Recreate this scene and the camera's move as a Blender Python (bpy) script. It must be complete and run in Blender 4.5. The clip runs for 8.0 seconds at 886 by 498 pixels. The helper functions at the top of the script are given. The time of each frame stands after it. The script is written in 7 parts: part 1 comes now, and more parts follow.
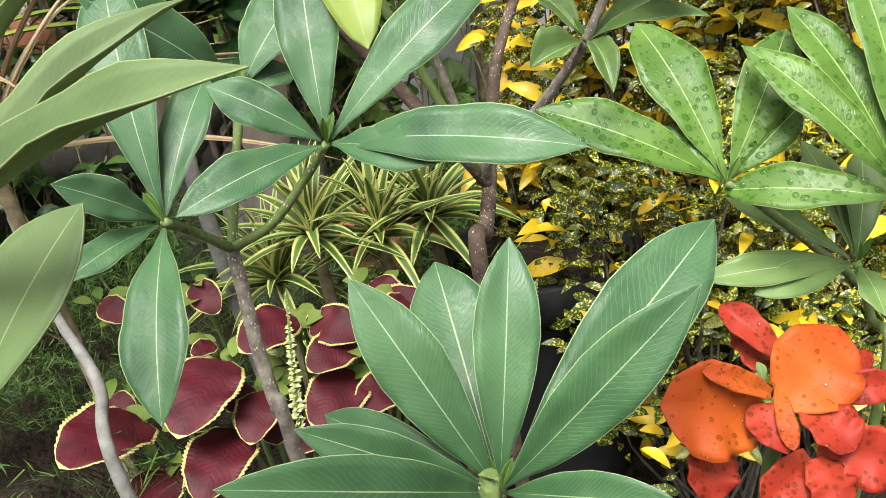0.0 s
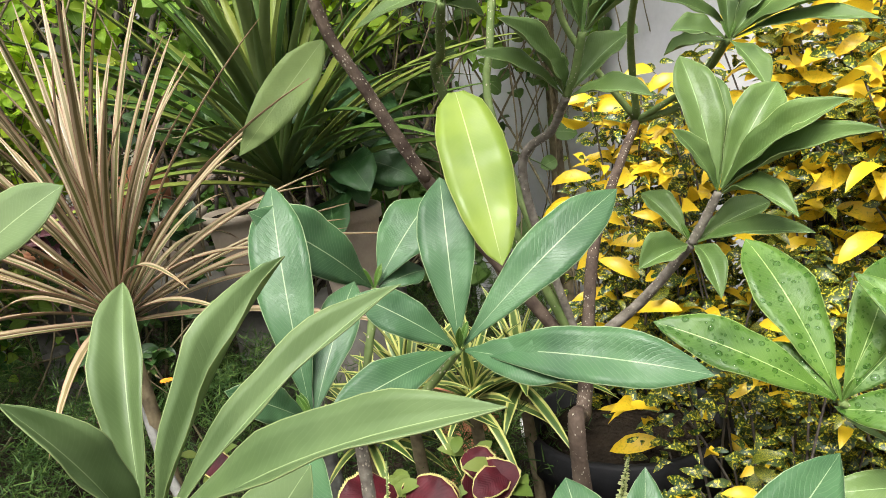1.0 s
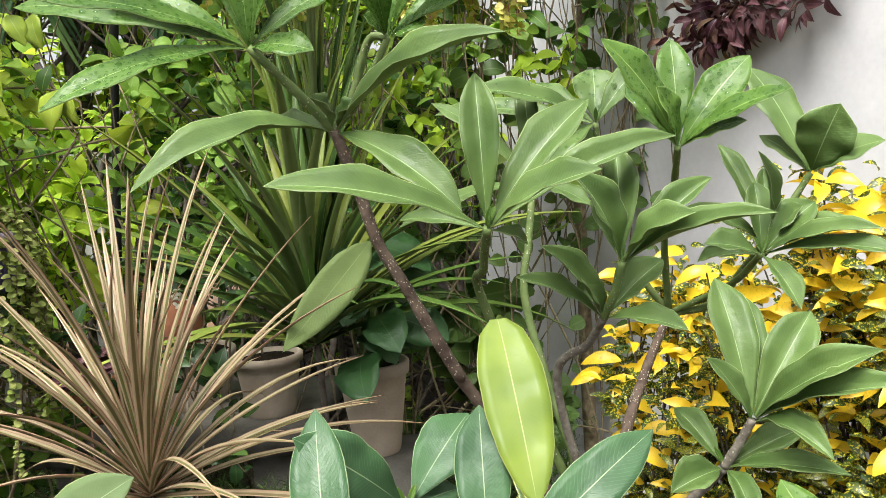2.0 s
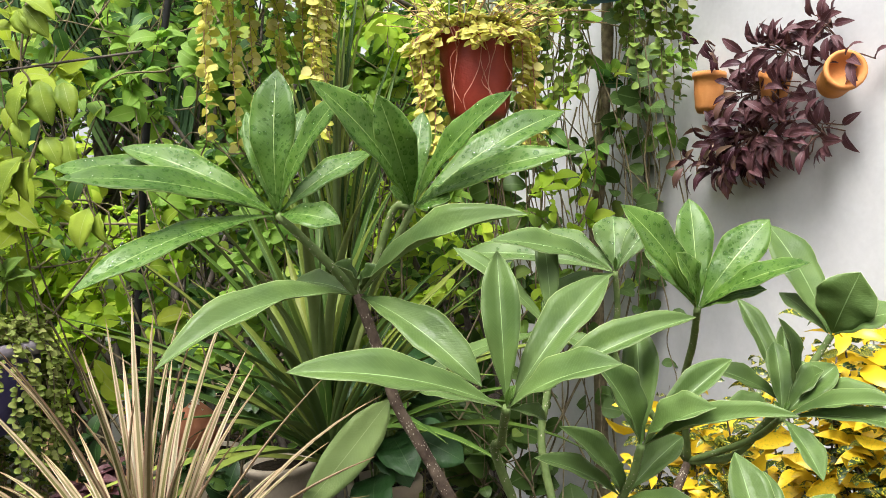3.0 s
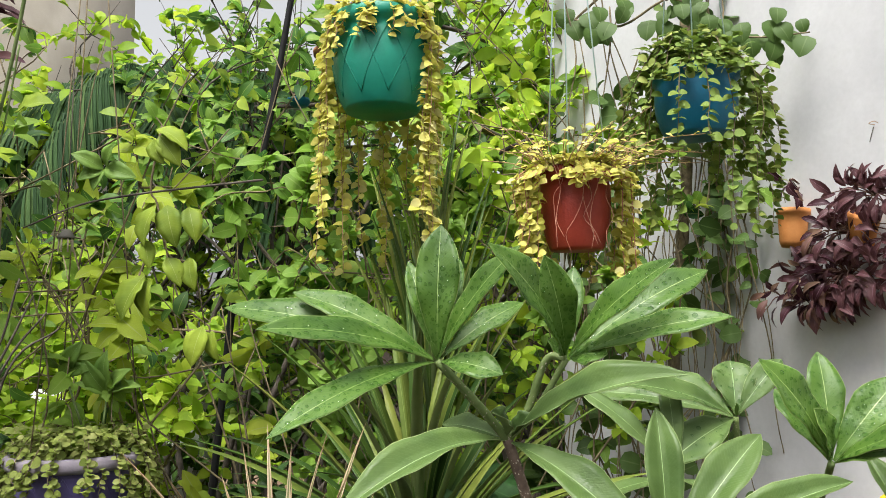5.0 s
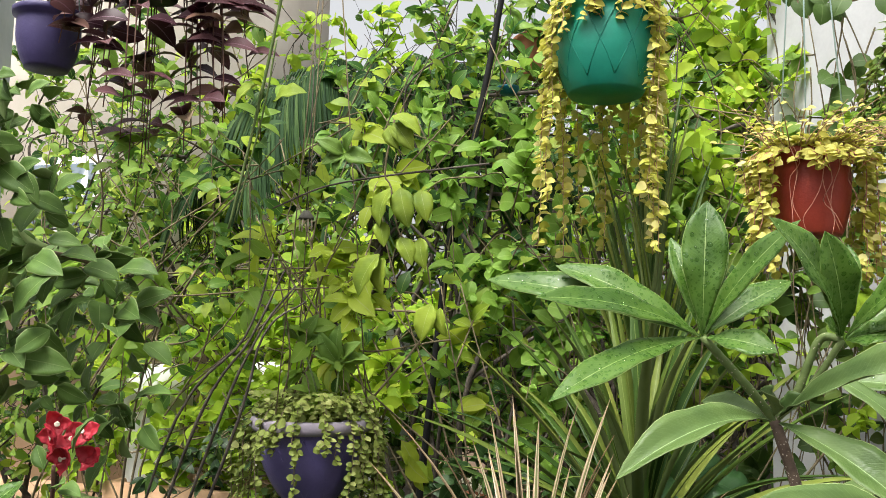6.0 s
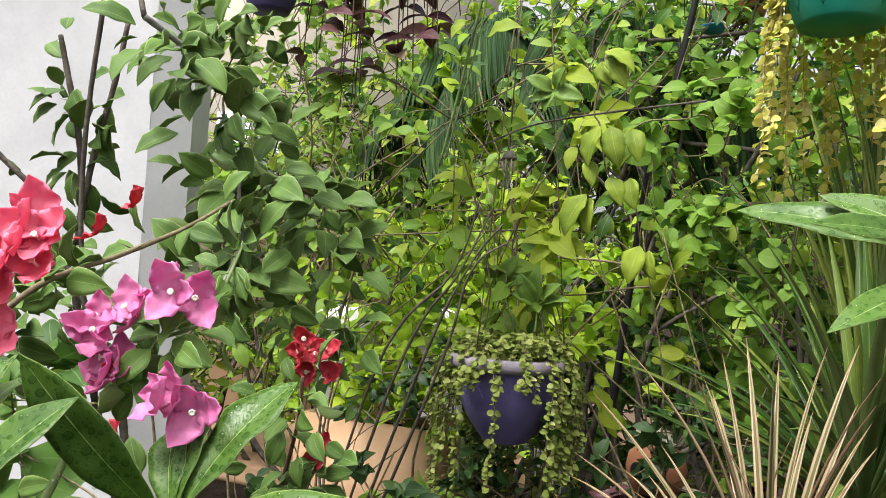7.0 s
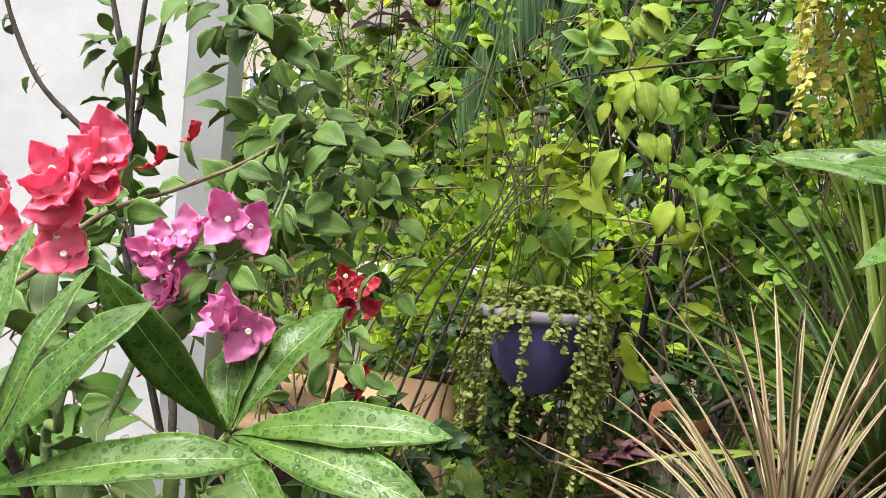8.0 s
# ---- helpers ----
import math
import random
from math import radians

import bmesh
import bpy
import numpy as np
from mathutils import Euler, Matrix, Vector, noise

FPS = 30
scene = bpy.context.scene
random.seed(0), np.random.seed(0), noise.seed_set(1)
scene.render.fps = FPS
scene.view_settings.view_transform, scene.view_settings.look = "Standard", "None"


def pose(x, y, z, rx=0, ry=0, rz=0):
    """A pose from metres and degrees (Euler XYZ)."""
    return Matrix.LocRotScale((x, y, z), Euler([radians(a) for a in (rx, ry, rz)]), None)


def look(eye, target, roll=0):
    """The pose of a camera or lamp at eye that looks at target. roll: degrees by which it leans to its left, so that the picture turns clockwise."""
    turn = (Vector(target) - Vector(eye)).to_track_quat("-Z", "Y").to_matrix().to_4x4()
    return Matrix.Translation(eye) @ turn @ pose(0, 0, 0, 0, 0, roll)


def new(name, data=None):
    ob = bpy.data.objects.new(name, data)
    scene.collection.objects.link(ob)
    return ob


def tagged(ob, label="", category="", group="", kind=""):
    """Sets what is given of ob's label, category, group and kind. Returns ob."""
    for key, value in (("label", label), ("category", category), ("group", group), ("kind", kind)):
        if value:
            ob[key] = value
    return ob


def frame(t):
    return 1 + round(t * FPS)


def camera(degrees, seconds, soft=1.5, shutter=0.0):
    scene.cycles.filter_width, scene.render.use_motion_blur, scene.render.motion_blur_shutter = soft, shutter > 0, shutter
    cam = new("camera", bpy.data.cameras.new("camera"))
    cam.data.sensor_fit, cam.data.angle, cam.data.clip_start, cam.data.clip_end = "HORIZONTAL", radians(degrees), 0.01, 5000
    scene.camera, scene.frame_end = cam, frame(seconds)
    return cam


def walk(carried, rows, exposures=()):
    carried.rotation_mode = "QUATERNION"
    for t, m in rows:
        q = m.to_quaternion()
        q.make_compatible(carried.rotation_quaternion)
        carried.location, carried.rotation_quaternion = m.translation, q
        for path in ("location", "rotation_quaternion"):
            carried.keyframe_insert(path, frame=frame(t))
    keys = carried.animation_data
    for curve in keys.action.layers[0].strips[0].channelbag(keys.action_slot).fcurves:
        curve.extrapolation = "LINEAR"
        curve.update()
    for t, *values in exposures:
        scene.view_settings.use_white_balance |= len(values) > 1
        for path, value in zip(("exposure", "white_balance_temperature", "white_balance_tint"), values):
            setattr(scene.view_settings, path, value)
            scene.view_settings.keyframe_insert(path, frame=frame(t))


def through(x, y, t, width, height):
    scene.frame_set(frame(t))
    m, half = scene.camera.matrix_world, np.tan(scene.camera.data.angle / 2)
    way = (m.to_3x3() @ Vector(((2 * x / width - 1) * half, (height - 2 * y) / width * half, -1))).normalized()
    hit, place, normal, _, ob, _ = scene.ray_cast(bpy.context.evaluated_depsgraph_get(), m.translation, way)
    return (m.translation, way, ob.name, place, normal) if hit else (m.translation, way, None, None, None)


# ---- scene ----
cam = camera(56.87, 8.0, soft=0.45)
PATH = [
    (0.0, (0.1398, 0.0564, 0.781), (0.166, 1.8924, -0.0117), -8.86),
    (0.3, (0.1107, 0.0394, 0.8021), (0.1233, 1.9204, 0.1227), -6.94),
    (0.5, (0.1186, 0.0399, 0.8156), (0.0831, 1.9486, 0.2194), -7.75),
    (0.7, (0.1072, 0.039, 0.8285), (0.0644, 1.9574, 0.2648), -7.02),
    (1.0, (0.1031, 0.0395, 0.846), (0.0311, 1.9788, 0.3624), -7.23),
    (1.3, (0.1045, 0.0398, 0.8715), (0.0232, 2.0017, 0.4912), -6.63),
    (1.5, (0.1017, 0.0373, 0.8892), (0.0263, 2.0137, 0.5917), -5.79),
    (1.7, (0.0995, 0.0363, 0.9033), (0.0182, 2.0185, 0.6498), -5.08),
    (2.8, (0.0933, 0.0325, 1.0013), (-0.0361, 2.0272, 0.9353), -2.75),
    (3.0, (0.0984, 0.0336, 1.0141), (-0.0306, 2.0292, 0.9842), -2.75),
    (3.5, (0.1097, 0.028, 1.0492), (0.0297, 2.0245, 1.1361), -2.99),
    (4.0, (0.0813, 0.0005, 1.0686), (0.0103, 1.9902, 1.2591), -3.09),
    (4.2, (0.0622, -0.0029, 1.0641), (-0.0126, 1.9842, 1.2787), -2.45),
    (5.3, (-0.036, -0.0261, 1.0624), (-0.3186, 1.9424, 1.2747), -0.28),
    (5.5, (-0.0531, -0.0334, 1.0591), (-0.4141, 1.9218, 1.2748), 0.05),
    (6.0, (-0.094, -0.0551, 1.0432), (-0.6923, 1.8436, 1.2358), 1.35),
    (6.5, (-0.1377, -0.0653, 1.0225), (-0.9287, 1.7677, 1.1423), 2.43),
    (7.0, (-0.176, -0.0762, 1.0088), (-1.1215, 1.6846, 1.0834), 3.53),
    (7.5, (-0.1864, -0.0949, 0.9871), (-1.1763, 1.6425, 1.0258), 4.82),
    (8.0, (-0.1723, -0.1121, 0.9789), (-1.1639, 1.6247, 0.9691), 4.7),
]
EXPOSURES = [(0.0, 1.44), (1.5, 1.38), (3.0, 1.34), (4.0, 1.0), (5.5, 1.16), (6.5, 1.18), (8.0, 1.34)]
walk(cam, [(t, look(eye, target, roll)) for t, eye, target, roll in PATH], EXPOSURES)

# ---- world and light ----
world = bpy.data.worlds.new("overcast_sky")
scene.world = world
world.use_nodes = True
wn = world.node_tree.nodes
sky = wn.new("ShaderNodeTexSky")
sky.sky_type = 'NISHITA'
sky.sun_disc = False
sky.sun_elevation = radians(63)
sky.sun_rotation = radians(-160)
sky.dust_density = 6.0
sky.air_density = 1.0
pale = wn.new("ShaderNodeHueSaturation")
pale.inputs["Saturation"].default_value = 0.12
world.node_tree.links.new(sky.outputs[0], pale.inputs["Color"])
world.node_tree.links.new(pale.outputs[0], wn["Background"].inputs["Color"])
wn["Background"].inputs["Strength"].default_value = 0.12
sun_data = bpy.data.lights.new("sun", 'SUN')
sun_data.energy = 2.7
sun_data.angle = radians(30)
sun_data.color = (1.0, 0.97, 0.92)
sun = new("sun", sun_data)
sun.matrix_world = look((-1.3, -1.5, 5.8), (-0.4, 1.0, 0.6))


# ---- materials ----
def shader(name, rough=0.5, metal=0.0, spec=0.5):
    m = bpy.data.materials.new(name)
    m.use_nodes = True
    nt = m.node_tree
    b = nt.nodes["Principled BSDF"]
    b.inputs["Roughness"].default_value = rough
    b.inputs["Metallic"].default_value = metal
    b.inputs["Specular IOR Level"].default_value = spec
    return m, nt, b


def ramp(nt, fac, stops):
    r = nt.nodes.new("ShaderNodeValToRGB")
    e = r.color_ramp.elements
    e[0].position, e[0].color = stops[0][0], (*stops[0][1], 1)
    e[1].position, e[1].color = stops[-1][0], (*stops[-1][1], 1)
    for p, c in stops[1:-1]:
        x = e.new(p)
        x.color = (*c, 1)
    nt.links.new(fac, r.inputs[0])
    return r.outputs[0]


def noise_tex(nt, scale, detail=4, rough=0.55, coord="Object"):
    tc = nt.nodes.new("ShaderNodeTexCoord")
    n = nt.nodes.new("ShaderNodeTexNoise")
    n.inputs["Scale"].default_value = scale
    n.inputs["Detail"].default_value = detail
    n.inputs["Roughness"].default_value = rough
    nt.links.new(tc.outputs[coord], n.inputs["Vector"])
    return n.outputs["Fac"]


def mixc(nt, fac, a, b, blend='MIX'):
    x = nt.nodes.new("ShaderNodeMix")
    x.data_type, x.blend_type = 'RGBA', blend
    for sock, v in ((x.inputs[0], fac), (x.inputs[6], a), (x.inputs[7], b)):
        if isinstance(v, (int, float)):
            sock.default_value = v
        elif isinstance(v, tuple):
            sock.default_value = (*v, 1)
        else:
            nt.links.new(v, sock)
    return x.outputs[2]


def math_node(nt, op, a, b=0.0, c=0.0):
    x = nt.nodes.new("ShaderNodeMath")
    x.operation = op
    for i, v in enumerate((a, b, c)):
        if isinstance(v, (int, float)):
            x.inputs[i].default_value = v
        else:
            nt.links.new(v, x.inputs[i])
    return x.outputs[0]


def bump(nt, b, height, strength=0.3, dist=0.002):
    x = nt.nodes.new("ShaderNodeBump")
    x.inputs["Strength"].default_value = strength
    x.inputs["Distance"].default_value = dist
    nt.links.new(height, x.inputs["Height"])
    nt.links.new(x.outputs[0], b.inputs["Normal"])


def add_glow_through(nt, b, colour, amount):
    """Light that shines through a thin leaf."""
    tr = nt.nodes.new("ShaderNodeBsdfTranslucent")
    if isinstance(colour, tuple):
        tr.inputs["Color"].default_value = (*colour, 1)
    else:
        nt.links.new(colour, tr.inputs["Color"])
    mx = nt.nodes.new("ShaderNodeMixShader")
    mx.inputs[0].default_value = amount
    out = nt.nodes["Material Output"]
    nt.links.new(b.outputs[0], mx.inputs[1])
    nt.links.new(tr.outputs[0], mx.inputs[2])
    nt.links.new(mx.outputs[0], out.inputs["Surface"])


def leaf_uv(nt):
    tc = nt.nodes.new("ShaderNodeTexCoord")
    s = nt.nodes.new("ShaderNodeSeparateXYZ")
    nt.links.new(tc.outputs["UV"], s.inputs[0])
    across = math_node(nt, 'ABSOLUTE', math_node(nt, 'SUBTRACT', s.outputs[0], 0.5))
    return across, s.outputs[1]


def island(nt, per_object=False):
    if per_object:
        return nt.nodes.new("ShaderNodeObjectInfo").outputs["Random"]
    return nt.nodes.new("ShaderNodeNewGeometry").outputs["Random Per Island"]


def veined_leaf(name, dark, light, rib, edge=None, rough=0.38, veins=19, through=0.25, per_object=True, relief=0.35, rib_w=0.010, vein_mix=0.07, rim=0.486):
    """A leaf with a pale midrib, side veins, a pale rim and blotches at two scales."""
    m, nt, b = shader(name, rough + 0.12, spec=0.36)
    across, along = leaf_uv(nt)
    rnd = island(nt, per_object)
    base = ramp(nt, noise_tex(nt, 28, 5), [(0.35, dark), (0.7, light)])
    base = mixc(nt, math_node(nt, 'MULTIPLY', rnd, 0.5), base, light)
    # side veins run outwards and forwards
    wander = math_node(nt, 'MULTIPLY', noise_tex(nt, 55, 3), 0.05)
    ph = math_node(nt, 'MULTIPLY', math_node(nt, 'ADD', math_node(nt, 'SUBTRACT', along, math_node(nt, 'MULTIPLY', across, 0.3)), wander), veins * 6.283)
    vein = math_node(nt, 'POWER', math_node(nt, 'ABSOLUTE', math_node(nt, 'SINE', ph)), 26.0)
    blot = ramp(nt, noise_tex(nt, 14, 3), [(0.35, tuple(0.72 * v for v in dark)), (0.62, light)])
    base = mixc(nt, 0.5, base, blot)
    base = mixc(nt, math_node(nt, 'MULTIPLY', vein, vein_mix), base, rib)
    ribf = math_node(nt, 'LESS_THAN', across, rib_w)
    base = mixc(nt, math_node(nt, 'MULTIPLY', ribf, 0.6), base, rib)
    if edge:
        ef = math_node(nt, 'GREATER_THAN', across, rim)
        base = mixc(nt, math_node(nt, 'MULTIPLY', ef, 0.6), base, edge)
    nt.links.new(base, b.inputs["Base Color"])
    h = math_node(nt, 'ADD', math_node(nt, 'MULTIPLY', vein, 0.12), math_node(nt, 'MULTIPLY', noise_tex(nt, 200, 4), 1.1))
    bump(nt, b, h, relief * 1.6, 0.0011)
    nt.links.new(ramp(nt, noise_tex(nt, 40, 4), [(0.4, (rough, rough, rough)), (0.65, (rough + 0.25, rough + 0.25, rough + 0.25))]), b.inputs['Roughness'])
    if through:
        add_glow_through(nt, b, mixc(nt, 0.5, base, light), through)
    return m


def plain_leaf(name, stops, rough=0.45, through=0.3, rib=None, per_object=False):
    """Small leaves, each a little different."""
    m, nt, b = shader(name, rough + 0.08, spec=0.3)
    rnd = island(nt, per_object)
    col = ramp(nt, rnd, stops)
    col = mixc(nt, math_node(nt, 'MULTIPLY', noise_tex(nt, 60, 4), 0.45), col, tuple(0.45 * v for v in stops[0][1]))
    if rib:
        across, along = leaf_uv(nt)
        col = mixc(nt, math_node(nt, 'MULTIPLY', math_node(nt, 'LESS_THAN', across, 0.03), 0.6), col, rib)
    nt.links.new(col, b.inputs["Base Color"])
    bump(nt, b, noise_tex(nt, 120, 3), 0.35, 0.001)
    if through:
        add_glow_through(nt, b, col, through)
    return m


def rough_surface(name, stops, scale=20, rough=0.8, strength=0.4, dist=0.003, fine=180, spec=0.3):
    m, nt, b = shader(name, rough, spec=spec)
    col = ramp(nt, noise_tex(nt, scale, 6), stops)
    col = mixc(nt, math_node(nt, 'MULTIPLY', noise_tex(nt, fine, 3), 0.3), col, tuple(0.6 * v for v in stops[0][1]))
    nt.links.new(col, b.inputs["Base Color"])
    bump(nt, b, noise_tex(nt, fine, 4), strength, dist)
    return m


M_LEAF = veined_leaf("milk_bush_leaf", (0.062, 0.120, 0.026), (0.118, 0.190, 0.050), (0.36, 0.52, 0.22), (0.38, 0.46, 0.2), vein_mix=0.04)
M_LEAF_BLUE = veined_leaf("milk_bush_leaf_bluish", (0.026, 0.08, 0.03), (0.058, 0.135, 0.05), (0.36, 0.45, 0.25), (0.38, 0.46, 0.25))
M_LEAF_FRESH = veined_leaf("milk_bush_leaf_fresh", (0.043, 0.108, 0.013), (0.093, 0.182, 0.025), (0.42, 0.55, 0.2), (0.36, 0.46, 0.16), rough=0.3, vein_mix=0.035)
M_LEAF_YELLOW = veined_leaf("milk_bush_leaf_yellowing", (0.10, 0.175, 0.02), (0.19, 0.26, 0.03), (0.42, 0.46, 0.18), (0.38, 0.4, 0.15), through=0.3, vein_mix=0.02, relief=0.1)
M_LEAF_PALE = veined_leaf("milk_bush_leaf_pale", (0.065, 0.112, 0.034), (0.11, 0.165, 0.06), (0.3, 0.38, 0.18), (0.3, 0.36, 0.15), rough=0.5, relief=0.1, vein_mix=0.04)
M_UNDER = veined_leaf("leaf_underside", (0.15, 0.22, 0.065), (0.21, 0.29, 0.095), (0.36, 0.44, 0.2), rough=0.55, through=0.3)
M_STEM = rough_surface("grey_stem", [(0.35, (0.10, 0.085, 0.065)), (0.65, (0.24, 0.215, 0.175))], 130, 0.85, 0.5, 0.002)
M_STEM_RED = rough_surface("reddish_stem", [(0.35, (0.09, 0.035, 0.03)), (0.7, (0.20, 0.12, 0.09))], 60, 0.75, 0.6)
M_STEM_BROWN = rough_surface("brown_stem", [(0.35, (0.055, 0.036, 0.026)), (0.7, (0.15, 0.11, 0.08))], 60, 0.8, 0.6)
M_STEM_GREEN = rough_surface("green_stem", [(0.3, (0.075, 0.12, 0.03)), (0.7, (0.15, 0.20, 0.065))], 70, 0.65, 0.4)
M_PALE_STEM = rough_surface("pale_stem", [(0.3, (0.10, 0.10, 0.09)), (0.7, (0.23, 0.225, 0.205))], 50, 0.85, 0.5)
M_LENTICEL = rough_surface("lenticel", [(0.3, (0.32, 0.28, 0.21)), (0.7, (0.46, 0.42, 0.33))], 80, 0.9)
M_BARK = rough_surface("dark_bark", [(0.3, (0.035, 0.028, 0.022)), (0.7, (0.13, 0.11, 0.09))], 40, 0.9, 0.8)
M_TWIG = rough_surface("brown_twig", [(0.3, (0.08, 0.062, 0.036)), (0.7, (0.26, 0.21, 0.12))], 60, 0.85, 0.5)

M_DROP, nt, b = shader("water_drop", 0.02)
# The tint darkens colourless water in place of refraction and shade in the bead.
bead_tint = nt.nodes.new("ShaderNodeBsdfTransparent")
bead_tint.inputs["Color"].default_value = (0.75, 0.83, 0.73, 1)
shine = nt.nodes.new("ShaderNodeBsdfGlossy")
shine.inputs["Roughness"].default_value = 0.06
facing = nt.nodes.new("ShaderNodeLayerWeight")
facing.inputs["Blend"].default_value = 0.5
gloss = math_node(nt, 'ADD', math_node(nt, 'MULTIPLY', math_node(nt, 'POWER', facing.outputs["Facing"], 3.0), 0.32), 0.012)
mx = nt.nodes.new("ShaderNodeMixShader")
nt.links.new(gloss, mx.inputs[0])
nt.links.new(bead_tint.outputs[0], mx.inputs[1])
nt.links.new(shine.outputs[0], mx.inputs[2])
nt.links.new(mx.outputs[0], nt.nodes["Material Output"].inputs["Surface"])

M_WALL = rough_surface("white_plaster", [(0.34, (0.46, 0.46, 0.475)), (0.5, (0.52, 0.52, 0.535)), (0.66, (0.575, 0.575, 0.59))], 5, 0.85, 0.14, 0.002, 90)
M_WALL_BEIGE = rough_surface("beige_plaster", [(0.3, (0.38, 0.34, 0.28)), (0.7, (0.5, 0.455, 0.39))], 3, 0.85, 0.3)
# Near-black and matt: shade from the plants is part of this soil colour.
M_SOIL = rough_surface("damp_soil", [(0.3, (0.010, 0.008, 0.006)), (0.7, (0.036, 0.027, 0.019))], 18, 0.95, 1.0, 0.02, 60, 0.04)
M_TERRA = rough_surface("terracotta", [(0.3, (0.32, 0.12, 0.06)), (0.7, (0.46, 0.2, 0.11))], 16, 0.8, 0.3)
M_CREAM = rough_surface("cream_clay", [(0.3, (0.38, 0.31, 0.24)), (0.7, (0.54, 0.46, 0.37))], 14, 0.8, 0.3)
M_WHITEPOT = rough_surface("white_plastic", [(0.3, (0.66, 0.65, 0.62)), (0.7, (0.78, 0.77, 0.75))], 9, 0.5, 0.15)
M_BLACKPOT = rough_surface("black_plastic", [(0.3, (0.010, 0.010, 0.011)), (0.7, (0.022, 0.022, 0.022))], 14, 0.6, 0.2, spec=0.12)
M_GREENPOT = rough_surface("green_plastic", [(0.3, (0.008, 0.17, 0.115)), (0.7, (0.014, 0.25, 0.17))], 12, 0.42, 0.15)
M_BLUEPOT = rough_surface("blue_plastic", [(0.3, (0.004, 0.09, 0.18)), (0.7, (0.007, 0.15, 0.26))], 12, 0.4, 0.15)
M_REDPOT = rough_surface("red_plastic", [(0.3, (0.20, 0.022, 0.012)), (0.7, (0.31, 0.045, 0.025))], 12, 0.5, 0.2)
M_PURPLEPOT = rough_surface("purple_plastic", [(0.3, (0.085, 0.07, 0.2)), (0.7, (0.15, 0.125, 0.3))], 14, 0.5, 0.2)
M_ORANGEPOT = rough_surface("orange_clay", [(0.3, (0.52, 0.19, 0.05)), (0.7, (0.66, 0.30, 0.10))], 18, 0.7, 0.2)
M_DARKPURPLE = rough_surface("dark_purple_plastic", [(0.3, (0.04, 0.03, 0.10)), (0.7, (0.075, 0.06, 0.16))], 14, 0.5, 0.2)
M_RIM = rough_surface("faded_plastic", [(0.3, (0.21, 0.185, 0.225)), (0.7, (0.34, 0.3, 0.34))], 14, 0.6, 0.2)
M_STRING = rough_surface("pale_cord", [(0.3, (0.35, 0.5, 0.48)), (0.7, (0.5, 0.62, 0.6))], 40, 0.7)
M_TILE = rough_surface("tan_paving", [(0.3, (0.34, 0.20, 0.11)), (0.7, (0.46, 0.30, 0.18))], 5, 0.7, 0.3)


# ---- building helpers ----
ORIGIN = {}


def thing(name, at, label, category, group="", kind=""):
    ob = new(name)
    ob.location = at
    ob.empty_display_size = 0.02
    ORIGIN[ob.name] = Vector(at)
    return tagged(ob, label, category, group, kind)


def mesh_of(name, verts, faces, mats, slots=None, uvs=None, smooth=True):
    me = bpy.data.meshes.new(name)
    me.from_pydata([tuple(v) for v in verts], [], faces)
    for m in (mats if isinstance(mats, (list, tuple)) else [mats]):
        me.materials.append(m)
    if slots is not None:
        me.polygons.foreach_set("material_index", slots)
    if uvs is not None:
        lay = me.uv_layers.new(name="UVMap")
        idx = np.empty(len(me.loops), dtype=np.int32)
        me.loops.foreach_get("vertex_index", idx)
        lay.data.foreach_set("uv", np.asarray(uvs, dtype=np.float32)[idx].ravel())
    if smooth:
        me.polygons.foreach_set("use_smooth", [True] * len(me.polygons))
    me.update()
    return me


def part(name, geo, mats, parent, label="", kind=""):
    """One mesh, given in world places, as a part of a thing or of a part."""
    verts, faces, slots, uvs = (*geo, None, None)[:4] if len(geo) < 4 else geo
    o = ORIGIN[parent.name]
    ob = new(name, mesh_of(name, np.asarray(verts, dtype=float) - np.array(o), faces, mats, slots, uvs))
    ob.parent = parent
    ORIGIN[ob.name] = o
    return tagged(ob, label, kind=kind)


def join(geos):
    V, F, S, U, n = [], [], [], [], 0
    has_uv = all(len(g) > 3 and g[3] is not None for g in geos)
    has_s = any(len(g) > 2 and g[2] is not None for g in geos)
    for g in geos:
        v, f = g[0], g[1]
        V.append(np.asarray(v, dtype=float).reshape(-1, 3))
        F.extend([tuple(i + n for i in q) for q in f])
        if has_s:
            S.extend(g[2] if len(g) > 2 and g[2] is not None else [0] * len(f))
        if has_uv:
            U.append(np.asarray(g[3], dtype=float).reshape(-1, 2))
        n += len(V[-1])
    return np.concatenate(V), F, (S if has_s else None), (np.concatenate(U) if has_uv else None)


def unit(v):
    v = np.asarray(v, dtype=float)
    return v / max(np.linalg.norm(v), 1e-9)


def frame_of(d, hint):
    d = unit(d)
    s = np.cross(d, hint)
    if np.linalg.norm(s) < 0.05:
        s = np.cross(d, (0.3, 1, 0.1))
    s = unit(s)
    return d, s, np.cross(s, d)


